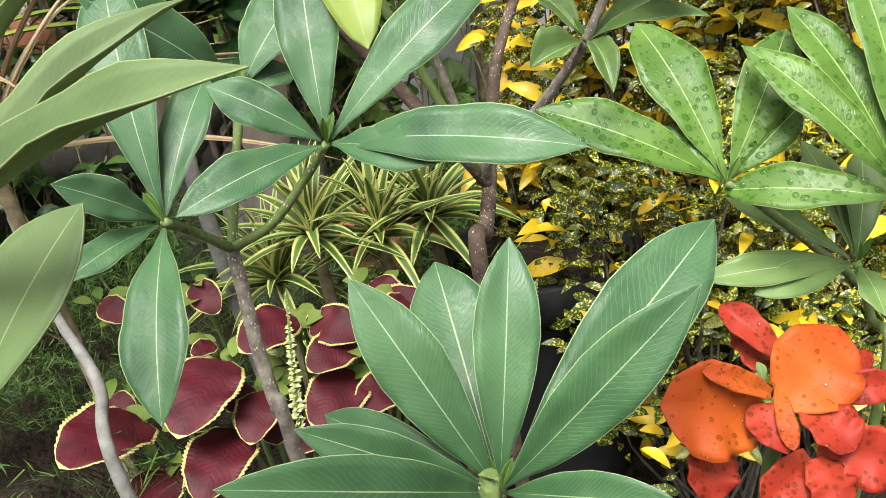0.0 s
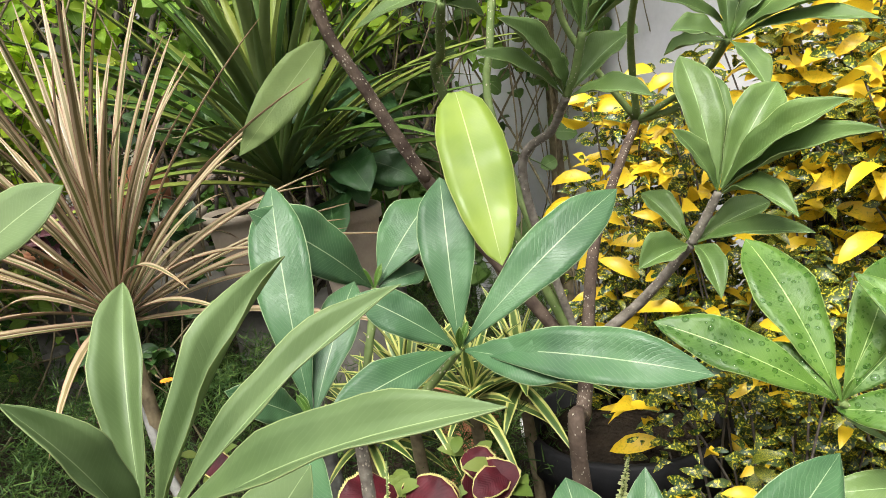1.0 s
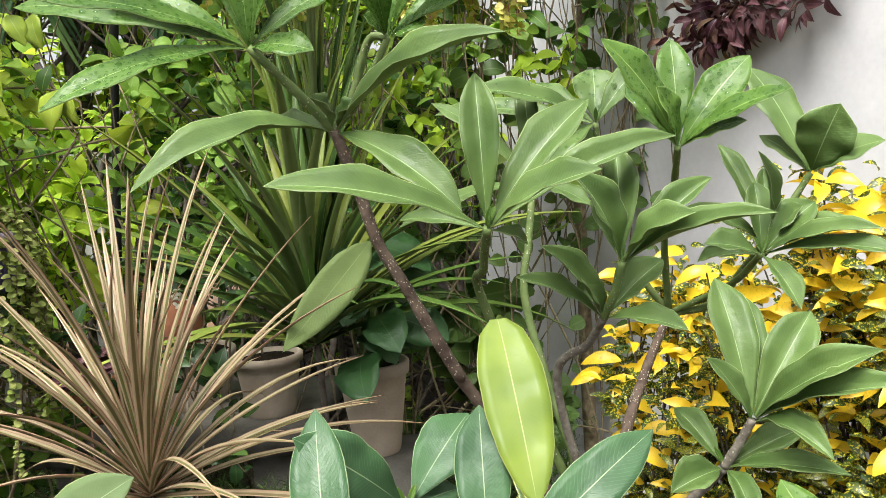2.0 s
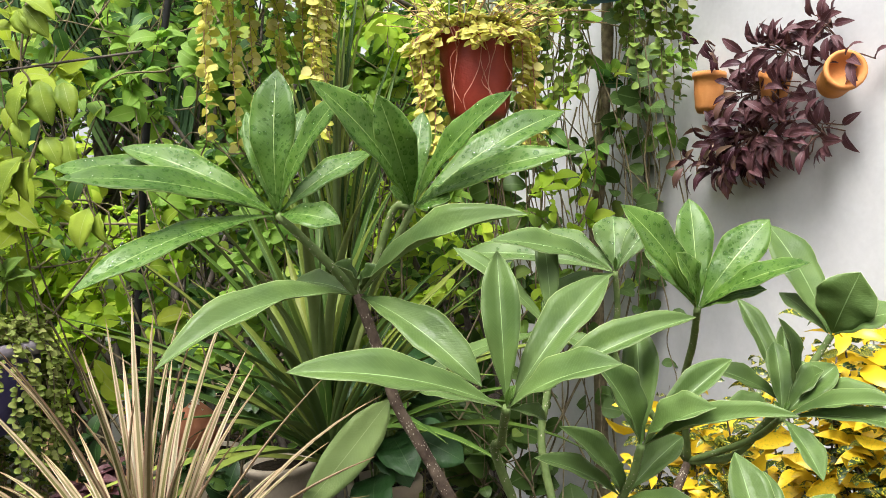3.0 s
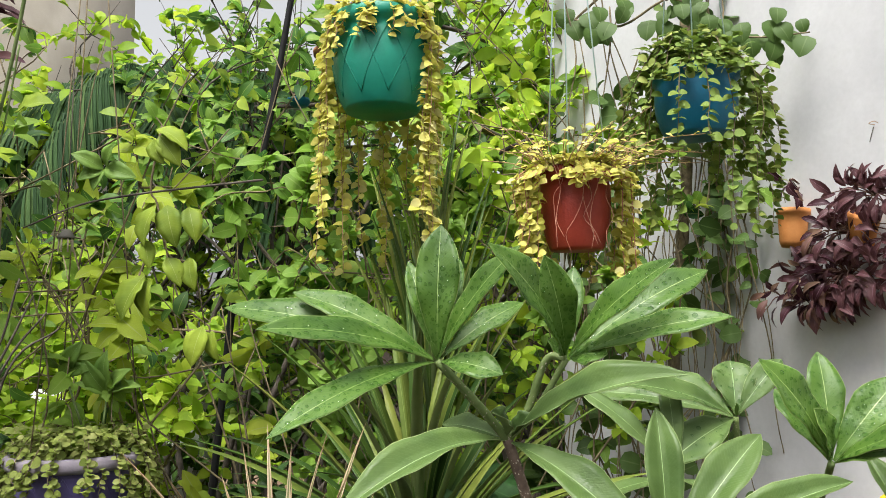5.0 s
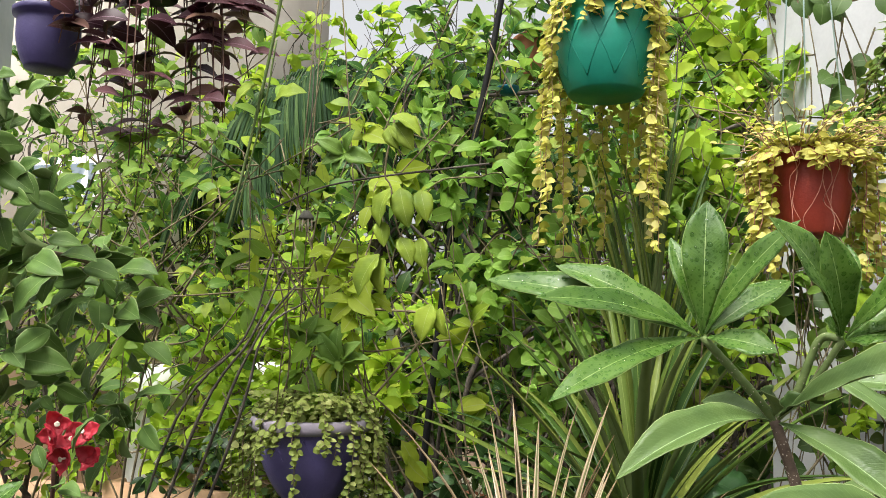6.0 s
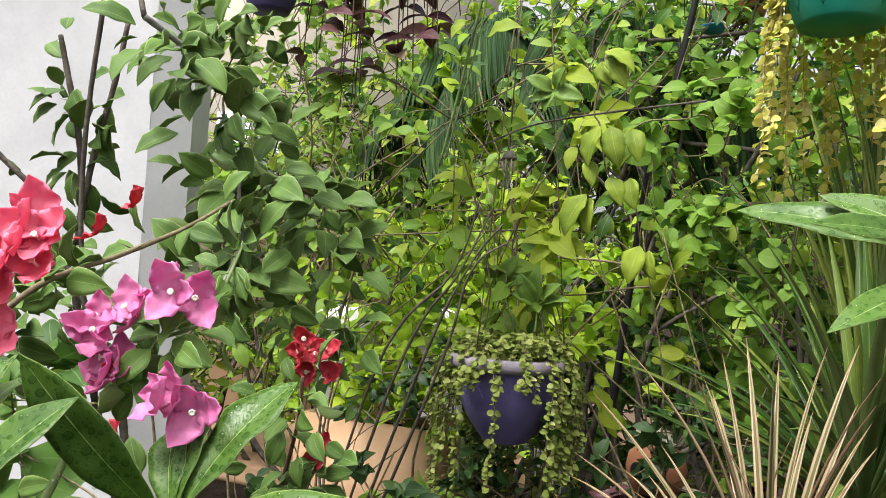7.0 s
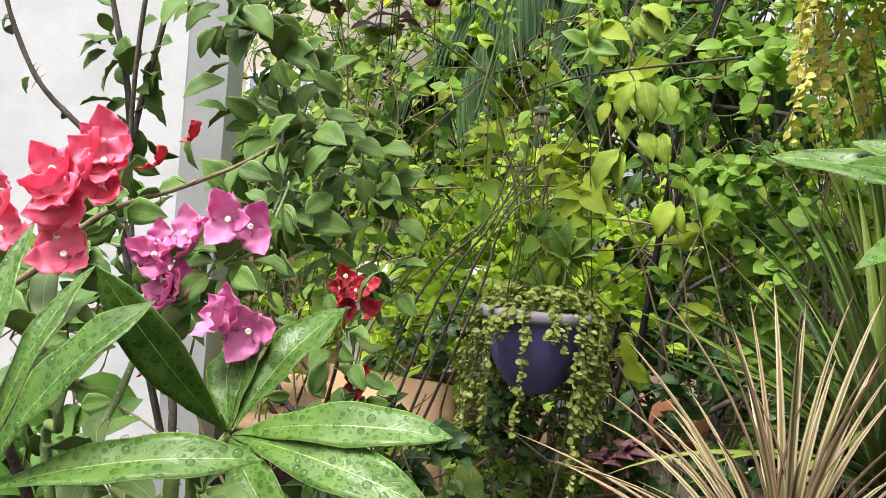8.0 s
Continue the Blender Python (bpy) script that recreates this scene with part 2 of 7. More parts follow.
LEAF_SHAPES = {
    "lance": [(0, .05), (.08, .16), (.25, .55), (.45, .88), (.62, 1.0), (.78, .86), (.9, .5), (.97, .18), (1, .0)],
    "oval": [(0, .08), (.1, .55), (.25, .9), (.42, 1.0), (.6, .92), (.78, .66), (.9, .36), (.97, .12), (1, .0)],
    "round": [(0, .25), (.1, .72), (.3, 1.0), (.55, .98), (.75, .8), (.9, .48), (.97, .22), (1, .0)],
    "petal": [(0, .4), (.15, .66), (.4, .88), (.62, 1.0), (.8, .9), (.92, .62), (.98, .3), (1, .06)],
    "tepal": [(0, .3), (.15, .62), (.35, .95), (.5, 1.0), (.68, .82), (.84, .5), (.95, .2), (1, .0)],
    "bract": [(0, .3), (.1, .68), (.25, .96), (.4, 1.0), (.58, .84), (.76, .55), (.9, .24), (1, .0)],
    "sword": [(0, .7), (.15, .85), (.4, 1.0), (.65, .8), (.85, .45), (.95, .18), (1, .0)],
}


def outline(shape, t):
    p = LEAF_SHAPES[shape]
    return np.interp(t, [a for a, _ in p], [c for _, c in p])


def leaf_geo(base, tip, width, hint=(0, -0.35, 1), arch=0.08, fold=0.18, shape="lance", n=14, m=6, thick=0.0007, wave=0.0, droop=0.0, seed=0, teeth=0):
    """A solid leaf: an upper and a lower face, closed at the rim; it arches, folds along its midrib and waves at its edges."""
    base, tip = np.asarray(base, float), np.asarray(tip, float)
    L = np.linalg.norm(tip - base)
    d, s, u = frame_of(tip - base, hint)
    t = np.linspace(0, 1, n + 1) ** 0.9
    w = outline(shape, t) * width / 2
    if teeth:
        w = w * (1 + 0.035 * np.sin(t * teeth * 6.283) * (t < 0.93))
    c = np.linspace(-1, 1, m + 1)
    T, Cc = np.meshgrid(t, c, indexing="ij")
    Wd = w[:, None] * np.ones_like(Cc)
    lift = arch * L * 4 * T * (1 - T) - droop * L * T ** 3 + np.abs(Cc) * Wd * fold
    lift = lift + wave * Wd * np.sin(T * 17 + seed * 1.7 + (Cc > 0) * 2.0) * np.abs(Cc)
    P0 = base + d * (L * T)[..., None] + s * (Cc * Wd * (1 - 0.5 * fold ** 2))[..., None] + u * lift[..., None]
    top = P0.reshape(-1, 3)
    bot = top - u * thick
    k = (n + 1) * (m + 1)
    V = np.concatenate([top, bot])
    uv = np.stack([Cc * 0.5 + 0.5, T], -1).reshape(-1, 2)
    F, S = [], []
    r = m + 1
    for i in range(n):
        for j in range(m):
            a = i * r + j
            F.append((a, a + r, a + r + 1, a + 1))
            S.append(0)
            F.append((k + a, k + a + 1, k + a + r + 1, k + a + r))
            S.append(1)
    for i in range(n):
        for j, flip in ((0, False), (m, True)):
            a = i * r + j
            q = (a, k + a, k + a + r, a + r)
            F.append(q[::-1] if flip else q)
            S.append(0)
    return V, F, S, np.concatenate([uv, uv]), (top, u, k)


def drops_on(leaf, rng, count, size):
    """Beads of water on the upper face of a leaf."""
    V, F, S, U, (top, u, k) = leaf
    quads = [f for f, q in zip(F, S) if q == 0 and max(f) < k]
    share = np.array([np.linalg.norm(np.cross(V[f[2]] - V[f[0]], V[f[3]] - V[f[1]])) for f in quads]) ** 1.15
    picks = rng.choice(len(quads), size=count, p=share / share.sum())
    geos, taken = [], []
    for pick in picks:
        f = quads[pick]
        a, b_, c_, d_ = (V[i] for i in f)
        x, y = rng.random(2)
        p = a * (1 - x) * (1 - y) + b_ * x * (1 - y) + c_ * x * y + d_ * (1 - x) * y
        r = size * (0.35 + 1.1 * rng.random() ** 2.2)
        if any(np.sum((p - q) ** 2) < (1.15 * (r + w)) ** 2 for q, w in taken):
            continue
        taken.append((p, r))
        nrm = unit(np.cross(b_ - a, d_ - a))
        if nrm @ u < 0:
            nrm = -nrm
        t1 = unit(np.cross(nrm, (0.3, 0.8, 0.1)))
        t2 = np.cross(nrm, t1)
        e = 0.8 + 0.5 * rng.random()
        # a bead on a waxy leaf bulges out over its foot; there the tint doubles into a painted dark rim
        vs, fs = [], []
        for h, q in ((0.0, 0.76), (0.2, 1.0), (0.42, 0.86), (0.58, 0.5)):
            for j in range(8):
                an = j / 8 * 6.283
                vs.append(p + nrm * r * h + (t1 * math.cos(an) * e + t2 * math.sin(an)) * r * q)
        vs.append(p + nrm * r * 0.64)
        for i in range(3):
            for j in range(8):
                fs.append((i * 8 + j, i * 8 + (j + 1) % 8, (i + 1) * 8 + (j + 1) % 8, (i + 1) * 8 + j))
        fs += [(24 + j, 24 + (j + 1) % 8, 32) for j in range(8)]
        geos.append((np.array(vs), fs))
    return join(geos)


def smooth_path(points, steps=6):
    """A Catmull-Rom line through the given places."""
    p = [np.asarray(q, float) for q in points]
    p = [2 * p[0] - p[1]] + p + [2 * p[-1] - p[-2]]
    out = []
    for i in range(1, len(p) - 2):
        for t in np.linspace(0, 1, steps, endpoint=False):
            a, b_, c_, d_ = p[i - 1:i + 3]
            out.append(0.5 * (2 * b_ + (c_ - a) * t + (2 * a - 5 * b_ + 4 * c_ - d_) * t * t + (3 * b_ - a - 3 * c_ + d_) * t ** 3))
    out.append(p[-2])
    return np.array(out)


def tube(points, r0, r1, sides=8, steps=6, knots=0.0, seed=0, closed=True):
    """A tapered stem along a smooth line, with slight knots."""
    c = smooth_path(points, steps) if steps else np.asarray(points, float)
    n = len(c)
    rng = np.random.default_rng(seed)
    rad = np.linspace(r0, r1, n) * (1 + knots * (rng.random(n) - 0.5))
    V, F = [], []
    ref = np.array((0.31, 0.17, 0.93))
    for i in range(n):
        d = unit(c[min(i + 1, n - 1)] - c[max(i - 1, 0)])
        s = np.cross(d, ref)
        if np.linalg.norm(s) < 0.1:
            s = np.cross(d, (1, 0, 0))
        s = unit(s)
        q = np.cross(d, s)
        for j in range(sides):
            a = j / sides * 6.2832
            V.append(c[i] + (s * math.cos(a) + q * math.sin(a)) * rad[i])
    for i in range(n - 1):
        for j in range(sides):
            F.append((i * sides + j, i * sides + (j + 1) % sides, (i + 1) * sides + (j + 1) % sides, (i + 1) * sides + j))
    if closed:
        F.append(tuple(range(sides))[::-1])
        F.append(tuple((n - 1) * sides + j for j in range(sides)))
    return np.array(V), F


def lenticels(points, r0, r1, count, seed, size=0.0006):
    """Pale corky dots, slightly proud of a stem."""
    c = smooth_path(points, 8)
    rng = np.random.default_rng(seed)
    geos = []
    for _ in range(count):
        x = rng.random() * (len(c) - 2)
        i = int(x)
        p = c[i] + (c[i + 1] - c[i]) * (x - i)
        d = unit(c[i + 1] - c[i])
        s = unit(np.cross(d, (0.31, 0.17, 0.93)))
        q = np.cross(d, s)
        a = rng.random() * 6.283
        nrm = s * math.cos(a) + q * math.sin(a)
        tan = np.cross(d, nrm)
        r = r0 + (r1 - r0) * x / len(c)
        z = size * (0.5 + rng.random())
        o = p + nrm * r * 0.97
        geos.append((np.array([o - d * z * 1.5, o + tan * z, o + d * z * 1.5, o - tan * z, o + nrm * z * 0.6]),
                     [(0, 1, 4), (1, 2, 4), (2, 3, 4), (3, 0, 4)]))
    return join(geos)


def lathe(profile, centre, sides=40, tilt=None):
    """A turned body from (radius, height) steps, outside first, then back down the inside."""
    V, F = [], []
    n = len(profile)
    for r, z in profile:
        for j in range(sides):
            a = j / sides * 6.28318
            V.append((r * math.cos(a), r * math.sin(a), z))
    for i in range(n - 1):
        for j in range(sides):
            F.append((i * sides + j, i * sides + (j + 1) % sides, (i + 1) * sides + (j + 1) % sides, (i + 1) * sides + j))
    F.append(tuple(range(sides))[::-1])
    F.append(tuple((n - 1) * sides + j for j in range(sides)))
    V = np.array(V)
    if tilt is not None:
        V = V @ np.array(Euler(tilt).to_matrix()).T
    return V + np.array(centre), F


def box_geo(lo, hi, bevel=0.0):
    bm = bmesh.new()
    bmesh.ops.create_cube(bm, size=1)
    lo, hi = Vector(lo), Vector(hi)
    for v in bm.verts:
        v.co = Vector(((v.co.x + .5) * (hi.x - lo.x) + lo.x, (v.co.y + .5) * (hi.y - lo.y) + lo.y, (v.co.z + .5) * (hi.z - lo.z) + lo.z))
    if bevel:
        bmesh.ops.bevel(bm, geom=bm.edges[:], offset=bevel, segments=2, affect='EDGES')
    V = np.array([v.co[:] for v in bm.verts])
    bm.verts.index_update()
    F = [tuple(v.index for v in f.verts) for f in bm.faces]
    bm.free()
    return V, F


# small leaves: a folded blade of a few faces
def blade(shape="oval", n=4, fold=0.25, arch=0.1, ratio=0.6):
    t = np.array([0, .12, .35, .6, .85, 1.0]) if n >= 5 else np.array([0, .2, .55, .85, 1.0])
    w = outline(shape, t) * ratio / 2
    w[0] = 0.02
    w[-1] = 0.004
    V, U = [], []
    for a, b_ in zip(t, w):
        z = arch * 4 * a * (1 - a) - 0.1 * a * a
        V += [(-b_, a, z + b_ * fold), (0, a, z), (b_, a, z + b_ * fold)]
        U += [(0, a), (.5, a), (1, a)]
    F = []
    for i in range(len(t) - 1):
        for j in (0, 1):
            q = 3 * i + j
            F.append((q, q + 1, q + 4, q + 3))
    return np.array(V), F, np.array(U)


BLADES = {"oval": blade("oval", 5, ratio=0.55), "round": blade("round", 5, ratio=0.9, fold=0.15), "lance": blade("lance", 5, ratio=0.3),
          "needle": (np.array([(-.03, 0, 0), (.03, 0, 0), (.035, .5, .05), (-.035, .5, .05), (0, 1, 0.02)]), [(0, 1, 2, 3), (3, 2, 4)],
                     np.array([(0, 0), (1, 0), (1, .5), (0, .5), (.5, 1)])),
          "narrow": blade("lance", 5, ratio=0.2)}


def turn_to(d, hint):
    """Axes that lay a blade along d with its face towards hint."""
    d, s, u = frame_of(d, hint)
    return np.stack([s, d, u], 1)


def leaves(parent, name, places, shape, mat, near=0, label="", mats_near=None):
    """Leaves at (base, direction, face, length): the first `near` are objects on one mesh, the rest one joined part."""
    V, F, U = BLADES[shape]
    o = np.array(ORIGIN[parent.name])
    if near:
        me = mesh_of(name, V, F, mats_near or mat, None, U)
        for base, d, hint, size in places[:near]:
            R = turn_to(d, hint)
            ob = new(name, me)
            ob.parent = parent
            mt = Matrix.Identity(4)
            for i in range(3):
                for j in range(3):
                    mt[i][j] = float(R[i, j] * size)
                mt[i][3] = float(base[i] - o[i])
            ob.matrix_basis = mt
            ORIGIN[ob.name] = Vector(base)
    rest = places[near:]
    if not rest:
        return
    k = len(V)
    R = np.stack([turn_to(d, h) * s for _, d, h, s in rest])
    B = np.array([p for p, _, _, _ in rest])
    W = (np.einsum("nij,kj->nki", R, V) + B[:, None, :]).reshape(-1, 3)
    FF = [tuple(i + q * k for i in f) for q in range(len(rest)) for f in F]
    part("foliage" if near else name, (W, FF, None, np.tile(U, (len(rest), 1))), mat, parent, label, "stuff")


RNG = np.random.default_rng(7)


def jitter(v, a):
    return np.asarray(v, float) + (RNG.random(3) - 0.5) * 2 * a


# ---- ground and walls ----
def sheet(x0, x1, y0, y1, n, height):
    xs, ys = np.linspace(x0, x1, n), np.linspace(y0, y1, n)
    V = [(x, y, height(x, y)) for y in ys for x in xs]
    F = [(j * n + i, j * n + i + 1, (j + 1) * n + i + 1, (j + 1) * n + i) for j in range(n - 1) for i in range(n - 1)]
    return V, F


def uneven(x, y):
    return 0.015 * noise.noise((x * 4, y * 4, 0.3)) + 0.01 * noise.noise((x * 13, y * 13, 1.7))


g = new("ground", mesh_of("ground", *sheet(-60, 60, -40, 80, 240, uneven), M_SOIL))
tagged(g, "dark damp garden soil under the plants", "ground", kind="structure")

WALL_A, WALL_B = np.array((0.10, 2.46)), np.array((1.75, -0.46))
WALL_DIR = unit(WALL_B - WALL_A)
WALL_OUT = np.array((-WALL_DIR[1], WALL_DIR[0])) * -1
if WALL_OUT[0] > 0:
    WALL_OUT = -WALL_OUT


def wall_along(name, a, b_, thick, z1, mat, label, back):
    a, b_ = np.asarray(a, float), np.asarray(b_, float)
    k = np.asarray(back, float) * thick
    L = np.linalg.norm(b_ - a)
    n = max(2, int(L / 0.12))
    V, F = [], []
    nz = max(2, int(z1 / 0.12))
    for i in range(n + 1):
        p = a + (b_ - a) * i / n
        for j in range(nz + 1):
            z = z1 * j / nz
            e = 0.003 * noise.noise((p[0] * 3, p[1] * 3, z * 3))
            V.append((p[0] - back[0] * e, p[1] - back[1] * e, z))
    r = nz + 1
    for i in range(n):
        for j in range(nz):
            q = i * r + j
            F.append((q, q + r, q + r + 1, q + 1))
    m0 = len(V)
    V += [(a[0] + k[0], a[1] + k[1], 0), (b_[0] + k[0], b_[1] + k[1], 0), (b_[0] + k[0], b_[1] + k[1], z1), (a[0] + k[0], a[1] + k[1], z1)]
    F += [(m0, m0 + 3, m0 + 2, m0 + 1), (0, nz, m0 + 3, m0), (n * r, m0 + 1, m0 + 2, n * r + nz), (nz, n * r + nz, m0 + 2, m0 + 3)]
    ob = new(name, mesh_of(name, V, F, mat))
    ob.data.polygons.foreach_set("use_smooth", [False] * len(ob.data.polygons))
    return tagged(ob, label, "wall", kind="structure")


wall_along("wall_east", WALL_A, WALL_B, 0.15, 2.6, M_WALL, "white painted plaster garden wall with faint drip stains", -WALL_OUT)

# ---- the milk bush: stems that end in whorls of long leaves ----
bush = thing("milk_bush", (0.1, 0.75, 0.0), "tall milk bush with whorls of long wet green leaves", "shrub")


def whorl(centre, tips, mat, wet=0, hint=(0, -0.5, 1), fold=0.2, parent=None, size=0.0019, wave=0.12):
    parent = parent or bush
    rng = np.random.default_rng(int(abs(centre[0] * 1000) + abs(centre[2] * 700)))
    for i, (tip, width, arch) in enumerate(tips):
        c = np.array(centre)
        d = unit(np.array(tip) - c)
        g = leaf_geo(c + d * 0.004, tip, width * 1.1, hint, arch, fold * (0.7 + 0.6 * rng.random()), seed=i, wave=wave)
        ob = part("leaf", g[:4], [mat, M_UNDER], parent)
        if wet:
            part("water_bead", drops_on(g, rng, int(wet * (0.7 + 0.6 * rng.random())), size), M_DROP, ob, "beads of rain water", "stuff")
    # young leaves in the middle
    for k in range(2):
        a = rng.random() * 6.283
        t = np.array(centre) + np.array((math.cos(a) * 0.008, math.sin(a) * 0.008, 0.018))
        part("leaf", leaf_geo(centre, t, 0.006, hint, 0.02, 0.5, n=6, m=4)[:4], [M_LEAF_FRESH, M_UNDER], parent)


def stem(points, r0, r1, mat, dots=0, parent=None, seed=1, name="stem", root=None, fork=None):
    dots = int(dots * (1.0 if mat is M_STEM_GREEN else 1.6))
    if fork:
        points = [fork, *points]
    if root:
        points = [(root[0], root[1], -0.01), *points]
        r0 *= 1.3
    ob = part(name, tube(points, r0, r1, 10, 8, 0.12, seed), mat, parent or bush)
    if dots:
        part("lenticel", lenticels(points, r0, r1, dots, seed), M_LENTICEL, ob, "pale corky dots", "stuff")
    return ob


# low whorl facing the path's start
whorl((0.153, 0.363, 0.521), [
    ((0.177, 0.415, 0.627), 0.030, 0.08),
    ((0.100, 0.395, 0.628), 0.031, 0.08),
    ((0.140, 0.456, 0.602), 0.043, 0.08),
    ((0.288, 0.444, 0.606), 0.042, 0.08),
    ((0.242, 0.338, 0.627), 0.029, 0.08),
    ((0.070, 0.347, 0.585), 0.021, 0.08),
    ((0.070, 0.422, 0.540), 0.024, 0.08),
    ((0.055, 0.281, 0.611), 0.026, 0.08),
    ((0.218, 0.299, 0.556), 0.021, 0.08)], M_LEAF_BLUE, hint=(0, -1.1, 0.9))
# middle whorl on the forked stem
whorl((0.087, 0.540, 0.653), [
    ((0.206, 0.593, 0.736), 0.036, 0.08),
    ((0.230, 0.468, 0.648), 0.035, 0.08),
    ((0.156, 0.492, 0.646), 0.028, 0.08),
    ((0.025, 0.540, 0.698), 0.027, 0.08),
    ((0.086, 0.609, 0.756), 0.037, 0.08),
    ((0.007, 0.477, 0.643), 0.028, 0.08)], M_LEAF_BLUE, hint=(0, -1.1, 0.9))
# side whorl on the forked stem
whorl((-0.004, 0.489, 0.637), [
    ((-0.002, 0.394, 0.567), 0.033, 0.08),
    ((-0.026, 0.579, 0.769), 0.036, 0.08),
    ((-0.040, 0.452, 0.678), 0.022, 0.08),
    ((-0.043, 0.435, 0.632), 0.018, 0.08),
    ((0.023, 0.558, 0.702), 0.027, 0.08)], M_LEAF_BLUE, hint=(0, -1.1, 0.9))
# rear whorl on the forked stem
whorl((0.028, 0.616, 0.678), [
    ((-0.037, 0.554, 0.757), 0.041, 0.08),
    ((0.076, 0.671, 0.731), 0.042, 0.08),
    ((0.065, 0.639, 0.682), 0.021, 0.08),
    ((0.066, 0.672, 0.725), 0.026, 0.08)], M_LEAF_BLUE, hint=(0, -1.1, 0.9))
# near whorl beside the path's start
whorl((-0.020, 0.287, 0.690), [
    ((0.107, 0.236, 0.753), 0.024, 0.08),
    ((0.075, 0.331, 0.762), 0.020, 0.08),
    ((0.031, 0.343, 0.775), 0.026, 0.08),
    ((-0.037, 0.352, 0.770), 0.026, 0.08),
    ((-0.038, 0.256, 0.762), 0.022, 0.08),
    ((0.004, 0.283, 0.703), 0.018, 0.08)], M_LEAF_PALE, fold=0.8)
part("leaf", leaf_geo((-0.003, 0.265, 0.658), (0.039, 0.294, 0.712), 0.032, (-0.4, -1, 0.6), arch=0.05)[:4], [M_LEAF_PALE, M_UNDER], bush)
part("leaf", leaf_geo((-0.103, 0.347, 0.778), (-0.052, 0.353, 0.811), 0.026, (0.2, -1, 0.8), arch=0.06)[:4], [M_LEAF_PALE, M_UNDER], bush)
# yellowing leaf and olive leaf that hang from the stems
part("leaf", leaf_geo((0.104, 0.641, 0.811), (0.121, 0.554, 0.702), 0.048, (0.1, -1, 0.3), 0.05, 0.1, "round", wave=0.06)[:4], [M_LEAF_YELLOW, M_UNDER], bush, "yellowing green hanging leaf")
part("leaf", leaf_geo((-0.009, 0.798, 0.862), (-0.087, 0.741, 0.774), 0.040, (0.5, -1, 0.4), 0.05, 0.15, "oval", wave=0.05)[:4], [M_UNDER, M_UNDER], bush, "olive hanging leaf")
# upper middle whorl
whorl((0.101, 0.683, 0.876), [
    ((0.099, 0.704, 1.001), 0.036, 0.08),
    ((-0.055, 0.606, 0.923), 0.036, 0.08),
    ((0.193, 0.735, 0.975), 0.040, 0.08),
    ((0.258, 0.709, 0.939), 0.034, 0.08),
    ((0.184, 0.619, 0.918), 0.036, 0.08),
    ((0.029, 0.711, 0.886), 0.019, 0.08),
    ((0.133, 0.700, 0.860), 0.018, 0.08)], M_LEAF, hint=(0, -0.75, 0.85), fold=0.6)
# tall stem with its two topmost whorls
whorl((-0.029, 0.770, 0.966), [
    ((-0.160, 0.628, 0.925), 0.039, 0.12),
    ((-0.093, 0.794, 0.978), 0.024, 0.08),
    ((0.125, 0.691, 1.029), 0.041, 0.10),
    ((0.082, 0.701, 0.890), 0.041, 0.10),
    ((-0.043, 0.739, 0.995), 0.025, 0.08),
    ((0.000, 0.752, 0.988), 0.023, 0.08)], M_LEAF, hint=(0, -0.75, 0.85), fold=0.6)
whorl((-0.092, 0.743, 1.041), [
    ((-0.087, 0.748, 1.169), 0.040, 0.08),
    ((-0.302, 0.759, 1.094), 0.035, 0.08),
    ((-0.226, 0.626, 1.071), 0.030, 0.08),
    ((-0.211, 0.608, 0.986), 0.028, 0.08),
    ((-0.073, 0.788, 1.140), 0.023, 0.08),
    ((-0.012, 0.693, 1.142), 0.024, 0.08),
    ((-0.011, 0.782, 1.095), 0.026, 0.08),
    ((-0.121, 0.763, 1.136), 0.020, 0.08),
    ((-0.229, 0.742, 1.107), 0.030, 0.08),
    ((-0.030, 0.711, 1.029), 0.028, 0.08)], M_LEAF_FRESH, wet=220, hint=(0, -1.2, 1))
whorl((0.027, 0.752, 1.041), [
    ((-0.039, 0.658, 1.140), 0.037, 0.08),
    ((0.008, 0.700, 1.133), 0.034, 0.08),
    ((0.038, 0.779, 1.129), 0.023, 0.08),
    ((0.117, 0.680, 1.126), 0.029, 0.08),
    ((0.167, 0.792, 1.124), 0.036, 0.08),
    ((0.165, 0.693, 1.077), 0.027, 0.08),
    ((0.010, 0.732, 1.058), 0.018, 0.08),
    ((0.062, 0.724, 1.046), 0.028, 0.08)], M_LEAF_FRESH, wet=200, hint=(0, -1.2, 1))
# whorls towards the wall
whorl((0.206, 0.689, 0.841), [
    ((0.167, 0.653, 0.917), 0.037, 0.08),
    ((0.212, 0.727, 0.934), 0.036, 0.08),
    ((0.286, 0.712, 0.903), 0.030, 0.08),
    ((0.300, 0.605, 0.880), 0.025, 0.08),
    ((0.251, 0.631, 0.882), 0.036, 0.08),
    ((0.195, 0.730, 0.896), 0.028, 0.08)], M_LEAF, hint=(0, -0.75, 0.85), fold=0.6)
whorl((0.193, 0.712, 0.793), [
    ((0.142, 0.682, 0.860), 0.031, 0.08),
    ((0.121, 0.682, 0.836), 0.022, 0.08),
    ((0.249, 0.736, 0.835), 0.033, 0.08),
    ((0.249, 0.657, 0.790), 0.025, 0.08),
    ((0.174, 0.693, 0.830), 0.021, 0.08)], M_LEAF, hint=(0, -0.75, 0.85), fold=0.6)
